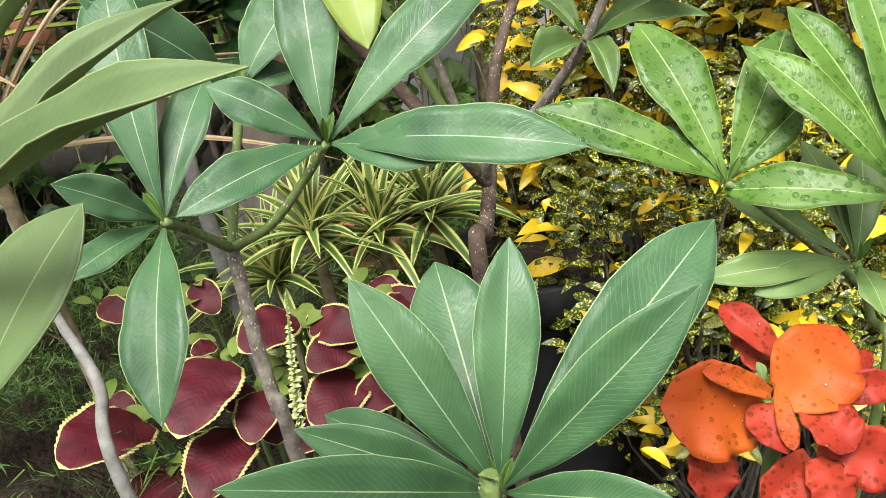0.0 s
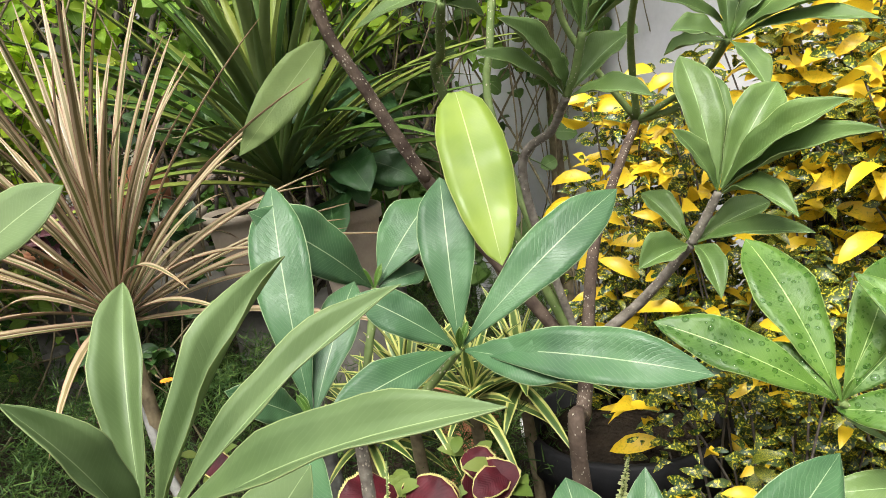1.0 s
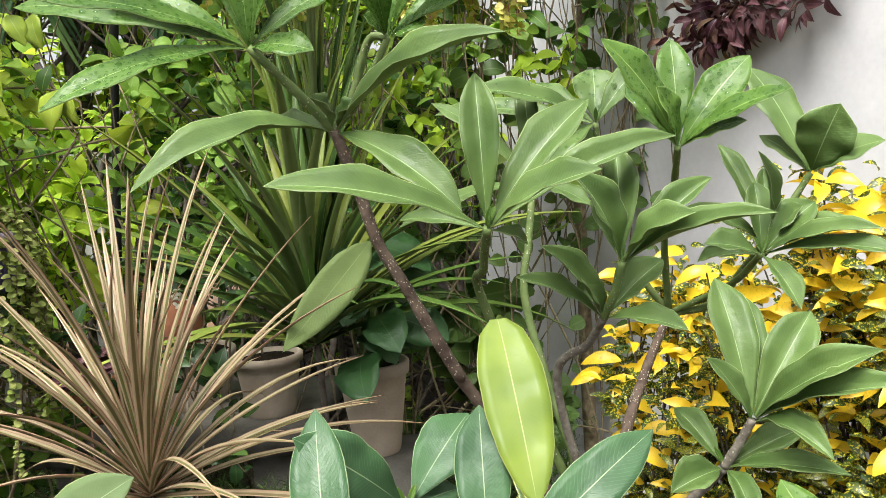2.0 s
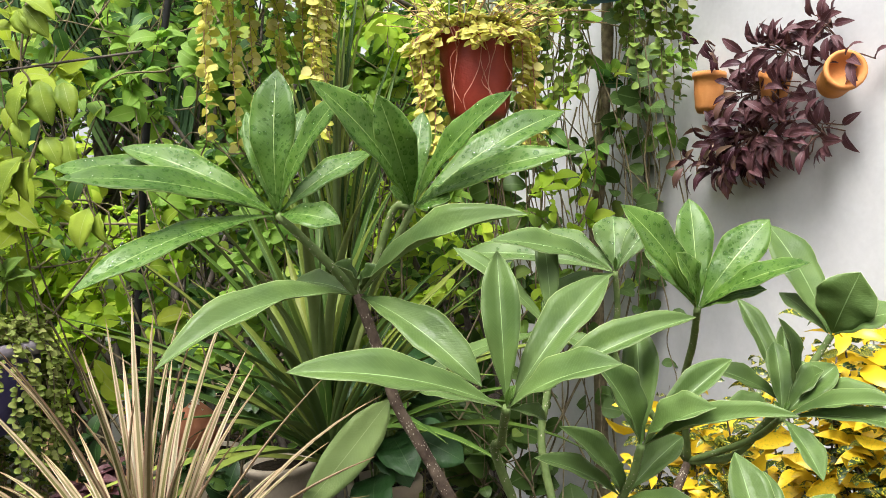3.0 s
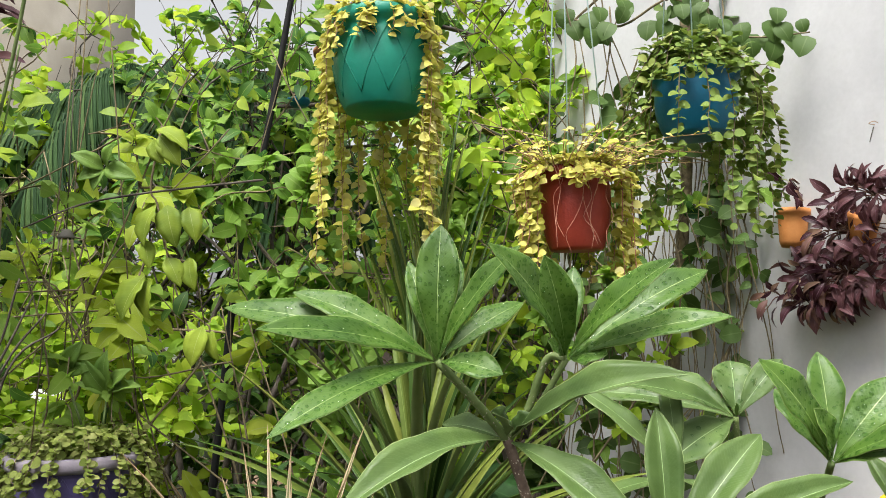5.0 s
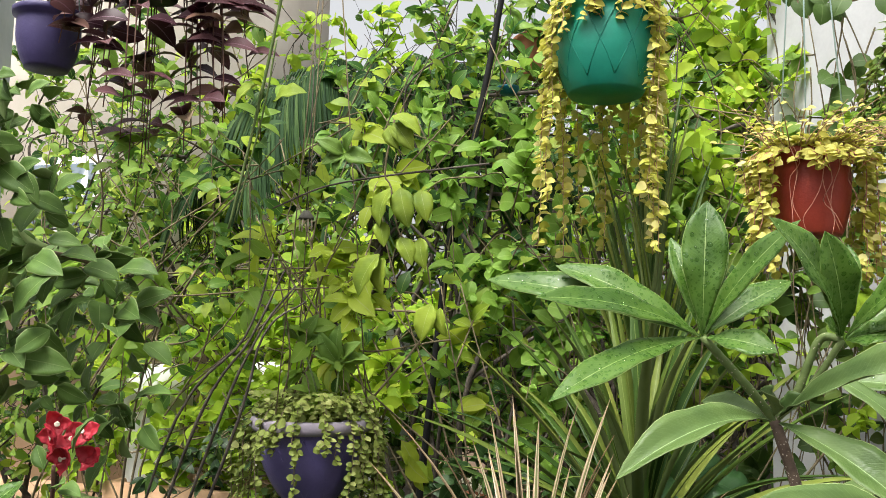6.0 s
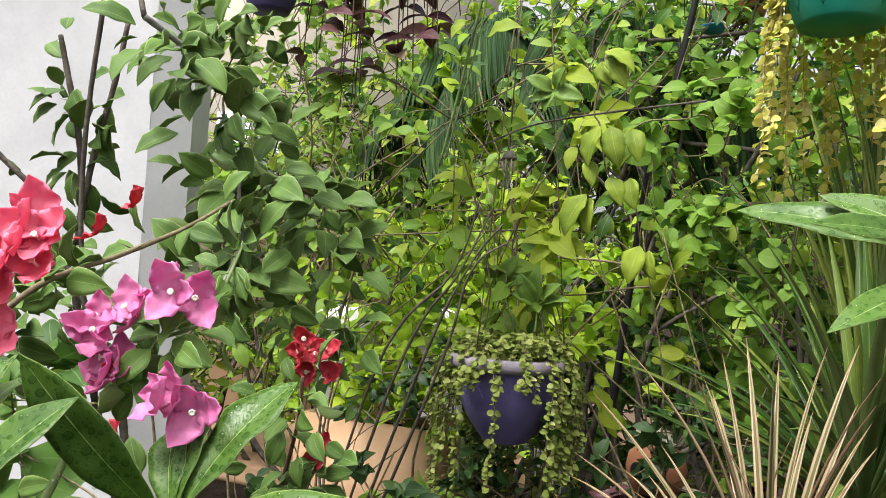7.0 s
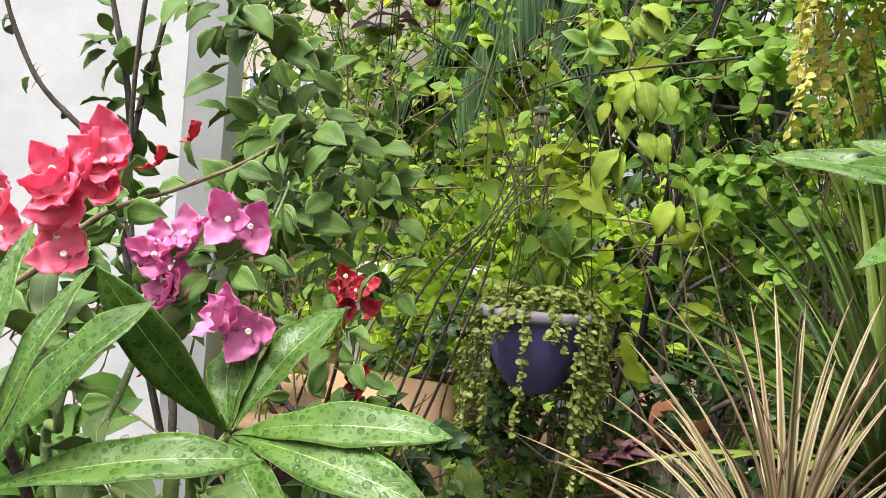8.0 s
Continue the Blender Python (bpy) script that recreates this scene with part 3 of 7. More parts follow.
whorl((0.309, 0.704, 0.701), [
    ((0.374, 0.742, 0.781), 0.043, 0.08),
    ((0.380, 0.626, 0.774), 0.035, 0.08),
    ((0.394, 0.607, 0.752), 0.032, 0.08),
    ((0.301, 0.771, 0.811), 0.039, 0.08),
    ((0.346, 0.634, 0.690), 0.029, 0.16),
    ((0.272, 0.696, 0.758), 0.021, 0.08),
    ((0.326, 0.773, 0.793), 0.030, 0.08)], M_LEAF, hint=(0, -0.75, 0.85), fold=0.6)
whorl((0.289, 0.719, 0.656), [
    ((0.238, 0.695, 0.646), 0.040, 0.08),
    ((0.292, 0.652, 0.627), 0.025, 0.20),
    ((0.362, 0.644, 0.674), 0.023, 0.08),
    ((0.363, 0.736, 0.680), 0.029, 0.08),
    ((0.260, 0.767, 0.695), 0.028, 0.08)], M_LEAF, hint=(0, -0.75, 0.85), fold=0.6)
whorl((0.378, 0.874, 0.816), [
    ((0.457, 0.788, 0.844), 0.027, 0.08),
    ((0.472, 0.766, 0.821), 0.024, 0.08),
    ((0.438, 0.887, 0.864), 0.040, 0.08),
    ((0.318, 0.864, 0.831), 0.034, 0.08),
    ((0.384, 0.909, 0.888), 0.032, 0.08),
    ((0.393, 0.814, 0.769), 0.028, 0.08),
    ((0.324, 0.917, 0.806), 0.027, 0.08)], M_LEAF, hint=(0, -0.75, 0.85), fold=0.6)
whorl((0.298, 0.872, 0.929), [
    ((0.221, 0.833, 1.037), 0.043, 0.08),
    ((0.304, 0.912, 1.042), 0.036, 0.08),
    ((0.377, 0.885, 1.016), 0.041, 0.08),
    ((0.381, 0.791, 0.975), 0.028, 0.08),
    ((0.351, 0.822, 0.950), 0.023, 0.08),
    ((0.271, 0.832, 0.988), 0.033, 0.08),
    ((0.259, 0.919, 1.002), 0.035, 0.08)], M_LEAF_FRESH, wet=130, hint=(0, -1.0, 1))
whorl((0.235, 0.993, 0.964), [
    ((0.093, 0.932, 1.008), 0.036, 0.08),
    ((0.298, 1.018, 1.031), 0.033, 0.08),
    ((0.241, 1.033, 1.029), 0.050, 0.08),
    ((0.048, 1.051, 0.990), 0.033, 0.08),
    ((0.146, 0.947, 0.916), 0.051, 0.08),
    ((0.159, 1.040, 1.015), 0.030, 0.08)], M_LEAF, wet=25, hint=(0, -0.9, 0.9), fold=0.35)
whorl((0.439, 0.900, 0.893), [
    ((0.399, 0.960, 1.011), 0.043, 0.08),
    ((0.451, 0.853, 0.960), 0.056, 0.08),
    ((0.487, 0.842, 0.922), 0.034, 0.08),
    ((0.404, 0.947, 0.936), 0.021, 0.08)], M_LEAF, hint=(0, -0.9, 0.9))
whorl((0.393, 0.908, 0.823), [
    ((0.408, 0.951, 0.900), 0.029, 0.08),
    ((0.420, 0.873, 0.862), 0.043, 0.08),
    ((0.464, 0.836, 0.842), 0.028, 0.08),
    ((0.365, 0.968, 0.930), 0.028, 0.08),
    ((0.369, 0.846, 0.920), 0.026, 0.08),
    ((0.307, 0.894, 0.867), 0.027, 0.08)], M_LEAF, hint=(0, -0.75, 0.85), fold=0.6)
whorl((0.332, 0.538, 0.587), [
    ((0.220, 0.572, 0.645), 0.034, 0.08),
    ((0.305, 0.632, 0.679), 0.042, 0.08),
    ((0.394, 0.592, 0.667), 0.035, 0.08),
    ((0.296, 0.579, 0.618), 0.019, 0.08),
    ((0.388, 0.556, 0.625), 0.025, 0.08)], M_LEAF_FRESH, wet=150, hint=(0, -1, 0.9))
whorl((0.421, 0.488, 0.579), [
    ((0.350, 0.559, 0.668), 0.029, 0.08),
    ((0.330, 0.541, 0.581), 0.030, 0.08),
    ((0.390, 0.584, 0.683), 0.032, 0.08),
    ((0.426, 0.580, 0.713), 0.031, 0.08),
    ((0.397, 0.472, 0.654), 0.022, 0.08)], M_LEAF_FRESH, wet=150, hint=(0, -1, 0.9))
whorl((0.420, 0.537, 0.516), [
    ((0.311, 0.532, 0.524), 0.023, 0.08),
    ((0.343, 0.521, 0.513), 0.023, 0.08),
    ((0.358, 0.531, 0.512), 0.023, 0.08),
    ((0.362, 0.616, 0.544), 0.019, 0.08),
    ((0.416, 0.610, 0.581), 0.022, 0.08),
    ((0.447, 0.587, 0.577), 0.027, 0.08),
    ((0.415, 0.492, 0.499), 0.022, 0.08),
    ((0.430, 0.586, 0.564), 0.018, 0.08)], M_LEAF, hint=(0, -0.9, 0.9))
# whorls beside the bougainvillea
bush2 = thing("milk_bush", (-0.5, 0.3, 0.0), "milk bush beside the bougainvillea, leaves beaded with rain", "shrub")
whorl((-0.634, 0.376, 0.814), [
    ((-0.658, 0.260, 0.945), 0.035, 0.08),
    ((-0.675, 0.415, 0.878), 0.033, 0.08),
    ((-0.599, 0.472, 0.917), 0.044, 0.08),
    ((-0.443, 0.400, 0.843), 0.035, 0.08),
    ((-0.438, 0.372, 0.799), 0.039, 0.08),
    ((-0.651, 0.434, 0.905), 0.026, 0.08),
    ((-0.541, 0.340, 0.761), 0.036, 0.08)], M_LEAF_FRESH, wet=300, parent=bush2, size=0.0026, hint=(0, -1, 0.9))
whorl((-0.657, 0.186, 0.805), [
    ((-0.574, 0.240, 0.930), 0.038, 0.08),
    ((-0.505, 0.272, 0.839), 0.032, 0.08),
    ((-0.667, 0.266, 0.945), 0.023, 0.08),
    ((-0.711, 0.247, 0.971), 0.023, 0.08),
    ((-0.679, 0.258, 0.892), 0.023, 0.08)], M_LEAF_FRESH, wet=300, parent=bush2, size=0.0026, hint=(0, -1, 0.9))
whorl((-0.752, 0.290, 0.874), [
    ((-0.697, 0.214, 0.907), 0.025, 0.08),
    ((-0.817, 0.336, 0.935), 0.022, 0.08),
    ((-0.797, 0.373, 0.908), 0.022, 0.08),
    ((-0.664, 0.272, 0.879), 0.020, 0.08),
    ((-0.677, 0.253, 0.840), 0.023, 0.08),
    ((-0.696, 0.225, 0.848), 0.022, 0.08)], M_LEAF, parent=bush2)
whorl((-0.710, 0.316, 0.784), [
    ((-0.662, 0.237, 0.823), 0.025, 0.08),
    ((-0.644, 0.241, 0.779), 0.022, 0.08),
    ((-0.787, 0.375, 0.806), 0.022, 0.08),
    ((-0.749, 0.397, 0.781), 0.020, 0.08),
    ((-0.622, 0.296, 0.782), 0.023, 0.08)], M_LEAF, parent=bush2)
whorl((-0.624, 0.343, 0.780), [
    ((-0.593, 0.269, 0.820), 0.023, 0.08),
    ((-0.690, 0.384, 0.798), 0.020, 0.08),
    ((-0.663, 0.423, 0.768), 0.020, 0.08),
    ((-0.541, 0.309, 0.786), 0.020, 0.08)], M_LEAF, parent=bush2)
stem([(-0.752, 0.290, 0.874), (-0.756, 0.312, 0.811), (-0.772, 0.327, 0.715)] + [(-0.52, 0.34, -0.01)], 0.003, 0.006, M_STEM_GREEN, 40, parent=bush2, seed=31)
stem([(-0.710, 0.316, 0.784), (-0.728, 0.330, 0.725)] + [(-0.51, 0.34, -0.01)], 0.003, 0.006, M_STEM_GREEN, 20, parent=bush2, seed=32)
stem([(-0.624, 0.343, 0.780), (-0.643, 0.356, 0.722)] + [(-0.5, 0.34, -0.01)], 0.003, 0.006, M_STEM_GREEN, 20, parent=bush2, seed=33)
# stems of the milk bush
stem([(0.022, 0.538, 0.442), (0.016, 0.544, 0.475), (0.011, 0.555, 0.519), (0.009, 0.564, 0.559), (0.008, 0.568, 0.585)], 0.0042, 0.0046, M_STEM, 150, seed=3, root=(0.028, 0.60))
stem([(0.008, 0.568, 0.585), (0.040, 0.555, 0.602), (0.069, 0.549, 0.631), (0.087, 0.540, 0.653)], 0.0034, 0.0026, M_STEM_GREEN, 70, seed=4)
stem([(0.008, 0.568, 0.585), (-0.001, 0.529, 0.614), (-0.004, 0.489, 0.637)], 0.0036, 0.0026, M_STEM_GREEN, 50, seed=5)
stem([(0.008, 0.568, 0.585), (0.016, 0.586, 0.622), (0.027, 0.609, 0.669), (0.028, 0.616, 0.678)], 0.0036, 0.0028, M_STEM_GREEN, 60, seed=6)
stem([(-0.163, 0.659, 0.351), (-0.189, 0.735, 0.408), (-0.241, 0.808, 0.458), (-0.292, 0.893, 0.535)], 0.0052, 0.0046, M_PALE_STEM, 0, seed=7, root=(-0.12, 0.66))
stem([(-0.112, 0.960, 0.486), (-0.119, 0.979, 0.544), (-0.127, 0.995, 0.589)], 0.0085, 0.0080, M_PALE_STEM, 0, seed=8, root=(-0.08, 0.98))
stem([(0.201, 0.786, 0.526), (0.079, 0.796, 0.708), (0.065, 0.789, 0.733), (0.045, 0.785, 0.773), (0.021, 0.781, 0.823), (0.001, 0.776, 0.863), (-0.012, 0.773, 0.911), (-0.029, 0.770, 0.966)], 0.0064, 0.0050, M_STEM_BROWN, 300, seed=9)
stem([(-0.029, 0.770, 0.966), (-0.056, 0.757, 1.000), (-0.092, 0.743, 1.041)], 0.0046, 0.0036, M_STEM_GREEN, 60, seed=10)
stem([(-0.029, 0.770, 0.966), (-0.011, 0.764, 0.990), (0.009, 0.759, 1.040), (0.027, 0.752, 1.041)], 0.0042, 0.0034, M_STEM_GREEN, 50, seed=11)
stem([(-0.029, 0.770, 0.966), (-0.001, 0.761, 0.995), (0.027, 0.752, 1.041)], 0.0038, 0.0030, M_STEM_GREEN, 40, seed=12)
stem([(0.201, 0.786, 0.526), (0.097, 0.768, 0.792), (0.096, 0.726, 0.840), (0.101, 0.683, 0.876)], 0.0046, 0.0036, M_STEM_GREEN, 140, seed=13)
stem([(0.140, 0.887, 0.759), (0.146, 0.918, 0.840), (0.157, 0.947, 0.902)], 0.0045, 0.0040, M_STEM_GREEN, 100, seed=14, fork=(0.201, 0.786, 0.526))
whorl((0.157, 0.947, 0.902), [
    ((0.013, 0.858, 0.869), 0.024, 0.08),
    ((0.213, 0.907, 0.875), 0.027, 0.08),
    ((0.048, 0.996, 1.001), 0.029, 0.08),
    ((0.153, 0.985, 1.023), 0.025, 0.08)], M_LEAF)
stem([(0.201, 0.786, 0.526), (0.156, 0.773, 0.718), (0.183, 0.744, 0.764), (0.193, 0.712, 0.793)], 0.0042, 0.0036, M_STEM, 90, seed=15)
stem([(0.193, 0.712, 0.793), (0.200, 0.700, 0.813), (0.206, 0.689, 0.841)], 0.0036, 0.0034, M_STEM_GREEN, 40, seed=17)
stem([(0.182, 0.761, 0.443), (0.195, 0.801, 0.472), (0.208, 0.842, 0.504), (0.219, 0.884, 0.539), (0.240, 0.936, 0.607), (0.276, 0.986, 0.669), (0.318, 1.036, 0.728)], 0.0072, 0.0052, M_STEM_BROWN, 520, seed=16, root=(0.21, 0.86))
stem([(0.201, 0.786, 0.526), (0.206, 0.768, 0.556), (0.248, 0.754, 0.595), (0.277, 0.738, 0.632), (0.289, 0.719, 0.656)], 0.0055, 0.0042, M_STEM, 130, seed=18)
stem([(0.289, 0.719, 0.656), (0.299, 0.711, 0.678), (0.309, 0.704, 0.701)], 0.0042, 0.0036, M_STEM, 40, seed=27)
stem([(0.318, 1.036, 0.728), (0.305, 0.982, 0.828), (0.305, 0.927, 0.887), (0.298, 0.872, 0.929)], 0.0045, 0.0036, M_STEM_GREEN, 60, seed=19)
stem([(0.318, 1.036, 0.728), (0.238, 1.020, 0.851), (0.238, 1.007, 0.920), (0.235, 0.993, 0.964)], 0.0042, 0.0034, M_STEM_GREEN, 60, seed=21)
stem([(0.318, 1.036, 0.728), (0.360, 0.994, 0.745), (0.386, 0.952, 0.793), (0.393, 0.908, 0.823)], 0.0046, 0.0040, M_STEM_GREEN, 60, seed=28)
stem([(0.393, 0.908, 0.823), (0.419, 0.905, 0.861), (0.439, 0.900, 0.893)], 0.0042, 0.0034, M_STEM_GREEN, 50, seed=20)
stem([(0.318, 1.036, 0.728), (0.370, 0.956, 0.773), (0.378, 0.874, 0.816)], 0.0042, 0.0034, M_STEM_GREEN, 50, seed=29)
stem([(0.514, 0.544, 0.355), (0.449, 0.551, 0.468), (0.399, 0.554, 0.524), (0.358, 0.544, 0.564), (0.332, 0.538, 0.587)], 0.0032, 0.0026, M_STEM_GREEN, 50, seed=22, root=(0.52, 0.62))
stem([(0.427, 0.509, 0.426), (0.426, 0.526, 0.479), (0.420, 0.537, 0.516)], 0.0030, 0.0028, M_STEM_GREEN, 50, seed=35, root=(0.42, 0.60))
stem([(0.453, 0.505, 0.468), (0.436, 0.500, 0.531), (0.421, 0.488, 0.579)], 0.0030, 0.0028, M_STEM_GREEN, 50, seed=36, root=(0.45, 0.56))
stem([(-0.004, 0.263, 0.654), (-0.010, 0.271, 0.667), (-0.017, 0.280, 0.681), (-0.020, 0.287, 0.690)], 0.0013, 0.0017, M_STEM_GREEN, 30, seed=23, root=(-0.03, 0.31))
stem([(0.148, 0.358, 0.496), (0.153, 0.363, 0.521)], 0.0050, 0.0040, M_STEM_GREEN, 30, seed=24, root=(0.17, 0.48))
stem([(-0.643, 0.332, 0.737), (-0.640, 0.353, 0.785), (-0.634, 0.376, 0.814)], 0.0055, 0.0036, M_STEM_GREEN, 60, seed=25, root=(-0.62, 0.40), parent=bush2)
stem([(-0.749, 0.340, 0.795), (-0.752, 0.362, 0.823), (-0.758, 0.382, 0.854)], 0.0036, 0.0032, M_STEM_GREEN, 40, seed=26, parent=bush2)
stem([(-0.678, 0.197, 0.751), (-0.657, 0.186, 0.805)], 0.0050, 0.0036, M_STEM_GREEN, 30, seed=37, root=(-0.55, 0.28), parent=bush2)


# ---- pots ----
def pot(name, centre, r_top, r_bot, h, mat, label, group="", belly=0.0, rim=0.012, fill=True, tilt=None, ridges=False, cat="flower pot"):
    ob = thing(name, centre, label, cat, group)
    hb = 0.85 * h
    prof = [(0.001, 0), (r_bot * 0.96, 0), (r_bot, 0.004), ]
    for i in range(1, 8):
        t = i / 8
        prof.append((r_bot + (r_top - r_bot) * t + belly * math.sin(math.pi * t), hb * t))
    prof += [(r_top, hb), (r_top + rim * 0.6, hb + 0.003), (r_top + rim * 0.7, h - 0.003), (r_top + rim * 0.4, h), (r_top - 0.003, h), (r_top - 0.006, h * 0.9), (0.001, h * 0.88)]
    part("body", lathe(prof, centre, 44, tilt), mat, ob)
    if ridges:
        geos = []
        n = 10
        for k in range(n):
            for sgn in (1, -1):
                pts_ = []
                for t in np.linspace(0.12, 0.95, 7):
                    a = (k + sgn * (t - 0.12) / 0.83) / n * 6.283
                    r = r_bot + (r_top - r_bot) * t * 0.94 + belly * math.sin(math.pi * t * 0.94) + 0.0008
                    pts_.append((centre[0] + r * math.cos(a), centre[1] + r * math.sin(a), centre[2] + hb * t))
                geos.append(tube(pts_, 0.0008, 0.0008, 5, 0))
        part("relief", join(geos), mat, ob, kind="stuff")
    if fill:
        part("soil", lathe([(0.001, h * 0.86), (r_top - 0.004, h * 0.86), (r_top - 0.006, h * 0.93), (0.001, h * 0.95)], centre, 24, tilt), M_SOIL, ob)
    return ob


def trailing(parent, centre, r, z, count, length, shape, mat, stemmat, size, seed, over=0.03, near=0, spread=1.0, out=0.02, front=0.6):
    """Strands that lap over a pot's rim and hang down, with paired leaves."""
    rng = np.random.default_rng(seed)
    stems, pl = [], []
    for k in range(count):
        a = k / count * 6.283 + rng.random() * 0.5
        L = length * (0.25 + 0.75 * rng.random())
        ca, sa = math.cos(a), math.sin(a)
        if sa < -0.55 and rng.random() < front:
            L *= 0.12
        o = r + out * (0.4 + rng.random())
        p = [(centre[0] + ca * r * 0.4, centre[1] + sa * r * 0.4, z - 0.01), (centre[0] + ca * r * 0.85, centre[1] + sa * r * 0.85, z + over * rng.random()),
             (centre[0] + ca * o, centre[1] + sa * o, z - 0.02)]
        dx, dy = (rng.random(2) - 0.5) * 0.03
        for s in np.linspace(0.3, 1, 4):
            p.append((centre[0] + ca * o * spread + dx * s + (rng.random() - .5) * 0.012, centre[1] + sa * o * spread + dy * s, z - 0.02 - L * s))
        c = smooth_path(p, 5)
        stems.append(tube(c, 0.0011, 0.0007, 4, 0))
        seg = np.linalg.norm(np.diff(c, axis=0), axis=1)
        cum = np.concatenate([[0], np.cumsum(seg)])
        for s in np.arange(0.01, cum[-1], size * 0.62):
            q = np.array([np.interp(s, cum, c[:, i]) for i in range(3)])
            for sg in (1, -1):
                if rng.random() < 0.12:
                    continue
                b_ = rng.random() * 6.283
                d = np.array((math.cos(b_) * 0.8, math.sin(b_) * 0.8, -0.35 + 0.5 * rng.random()))
                pl.append((q, d, np.array((ca, sa, 0.7)) + (rng.random(3) - .5), size * (0.65 + 0.6 * rng.random())))
    # a low crown over the soil
    for k in range(int(count * 9)):
        a, q = rng.random() * 6.283, math.sqrt(rng.random()) * (r + 0.015)
        p = np.array((centre[0] + math.cos(a) * q, centre[1] + math.sin(a) * q, z + rng.random() * over))
        b_ = rng.random() * 6.283
        pl.append((p, (math.cos(b_), math.sin(b_), 0.3), (rng.random() - .5, rng.random() - .9, 1), size * (0.7 + 0.6 * rng.random())))
    part("trailing_stem", join(stems), stemmat, parent, kind="stuff")
    pl.sort(key=lambda q: q[0][1])
    leaves(parent, "leaf", pl, shape, mat, near)


def cords(parent, centre, r, z, top, n=3, mat=None, a0=0.3):
    for k in range(n):
        a = a0 + k / n * 6.283
        part("cord", tube([(centre[0] + r * math.cos(a), centre[1] + r * math.sin(a), z), top], 0.0013, 0.0013, 5, 2), mat or M_STRING, parent)


M_YELLOW_TRAIL = plain_leaf("creeper_leaf_yellow", [(0.0, (0.36, 0.42, 0.05)), (0.35, (0.62, 0.58, 0.1)), (0.75, (0.76, 0.70, 0.2)), (1.0, (0.8, 0.72, 0.36))], 0.5, 0.35)
M_GREEN_TRAIL = plain_leaf("creeper_leaf_green", [(0.0, (0.09, 0.16, 0.02)), (0.6, (0.19, 0.28, 0.045)), (1.0, (0.34, 0.38, 0.10))], 0.45, 0.3)
M_PALE_TRAIL = plain_leaf("creeper_leaf_pale", [(0.0, (0.16, 0.22, 0.035)), (0.6, (0.28, 0.34, 0.07)), (1.0, (0.42, 0.44, 0.15))], 0.5, 0.3)
M_DRY = rough_surface("dry_stem", [(0.3, (0.30, 0.18, 0.09)), (0.7, (0.5, 0.34, 0.2))], 60, 0.8)
M_PINKSTEM = rough_surface("pinkish_stem", [(0.3, (0.36, 0.13, 0.09)), (0.7, (0.5, 0.27, 0.19))], 60, 0.7)
HANG = "hanging pots on cords"
gp = pot("hanging_pot", (-0.248, 1.352, 1.452), 0.08, 0.066, 0.165, M_GREENPOT, "green plastic hanging pot with a yellow-leaved creeper", HANG, belly=0.012, ridges=True, cat="hanging pot")
cords(gp, (-0.248, 1.352), 0.076, 1.6, (-0.248, 1.352, 2.15))
trailing(gp, (-0.248, 1.352), 0.08, 1.605, 34, 0.42, "round", M_YELLOW_TRAIL, M_DRY, 0.0165, 11, near=200, front=0.93)
rp = pot("hanging_pot", (0.080, 1.375, 1.205), 0.058, 0.046, 0.138, M_REDPOT, "brick-red plastic hanging pot with a yellowing creeper", HANG, belly=0.006, cat="hanging pot")
cords(rp, (0.080, 1.375), 0.06, 1.338, (0.075, 1.375, 2.1))
trailing(rp, (0.080, 1.375), 0.062, 1.342, 44, 0.2, "round", M_YELLOW_TRAIL, M_PINKSTEM, 0.015, 12, near=160, out=0.034, front=0.74, over=0.014)
bp = pot("hanging_pot", (0.297, 1.42, 1.405), 0.068, 0.056, 0.112, M_BLUEPOT, "blue plastic hanging pot with a green round-leaved creeper", HANG, belly=0.008, cat="hanging pot")
BPC = (0.297, 1.42, 1.405)
cords(bp, BPC, 0.07, BPC[2] + 0.108, (BPC[0], BPC[1], 2.2))
trailing(bp, BPC, 0.074, BPC[2] + 0.117, 34, 0.28, "round", M_GREEN_TRAIL, M_TWIG, 0.017, 13, near=120, out=0.03, spread=1.15, over=0.055, front=0.5)
pp = pot("hanging_pot", (-0.795, 1.372, 0.711), 0.100, 0.044, 0.160, M_PURPLEPOT, "purple plastic hanging pot with a trailing creeper", HANG, belly=0.015, rim=0.004, ridges=True, cat="hanging pot")
part("rim", lathe([(0.1, 0.135), (0.112, 0.138), (0.116, 0.144), (0.115, 0.157), (0.11, 0.161), (0.102, 0.16), (0.1, 0.150)], (-0.795, 1.372, 0.711), 44), M_RIM, pp, "pale greyish rim")
cords(pp, (-0.795, 1.372), 0.106, 0.849, (-0.795, 1.372, 2.0), mat=M_TWIG)
trailing(pp, (-0.795, 1.372), 0.1, 0.867, 46, 0.42, "round", M_PALE_TRAIL, M_TWIG, 0.013, 14, near=160, out=0.03, over=0.05, front=0.7)

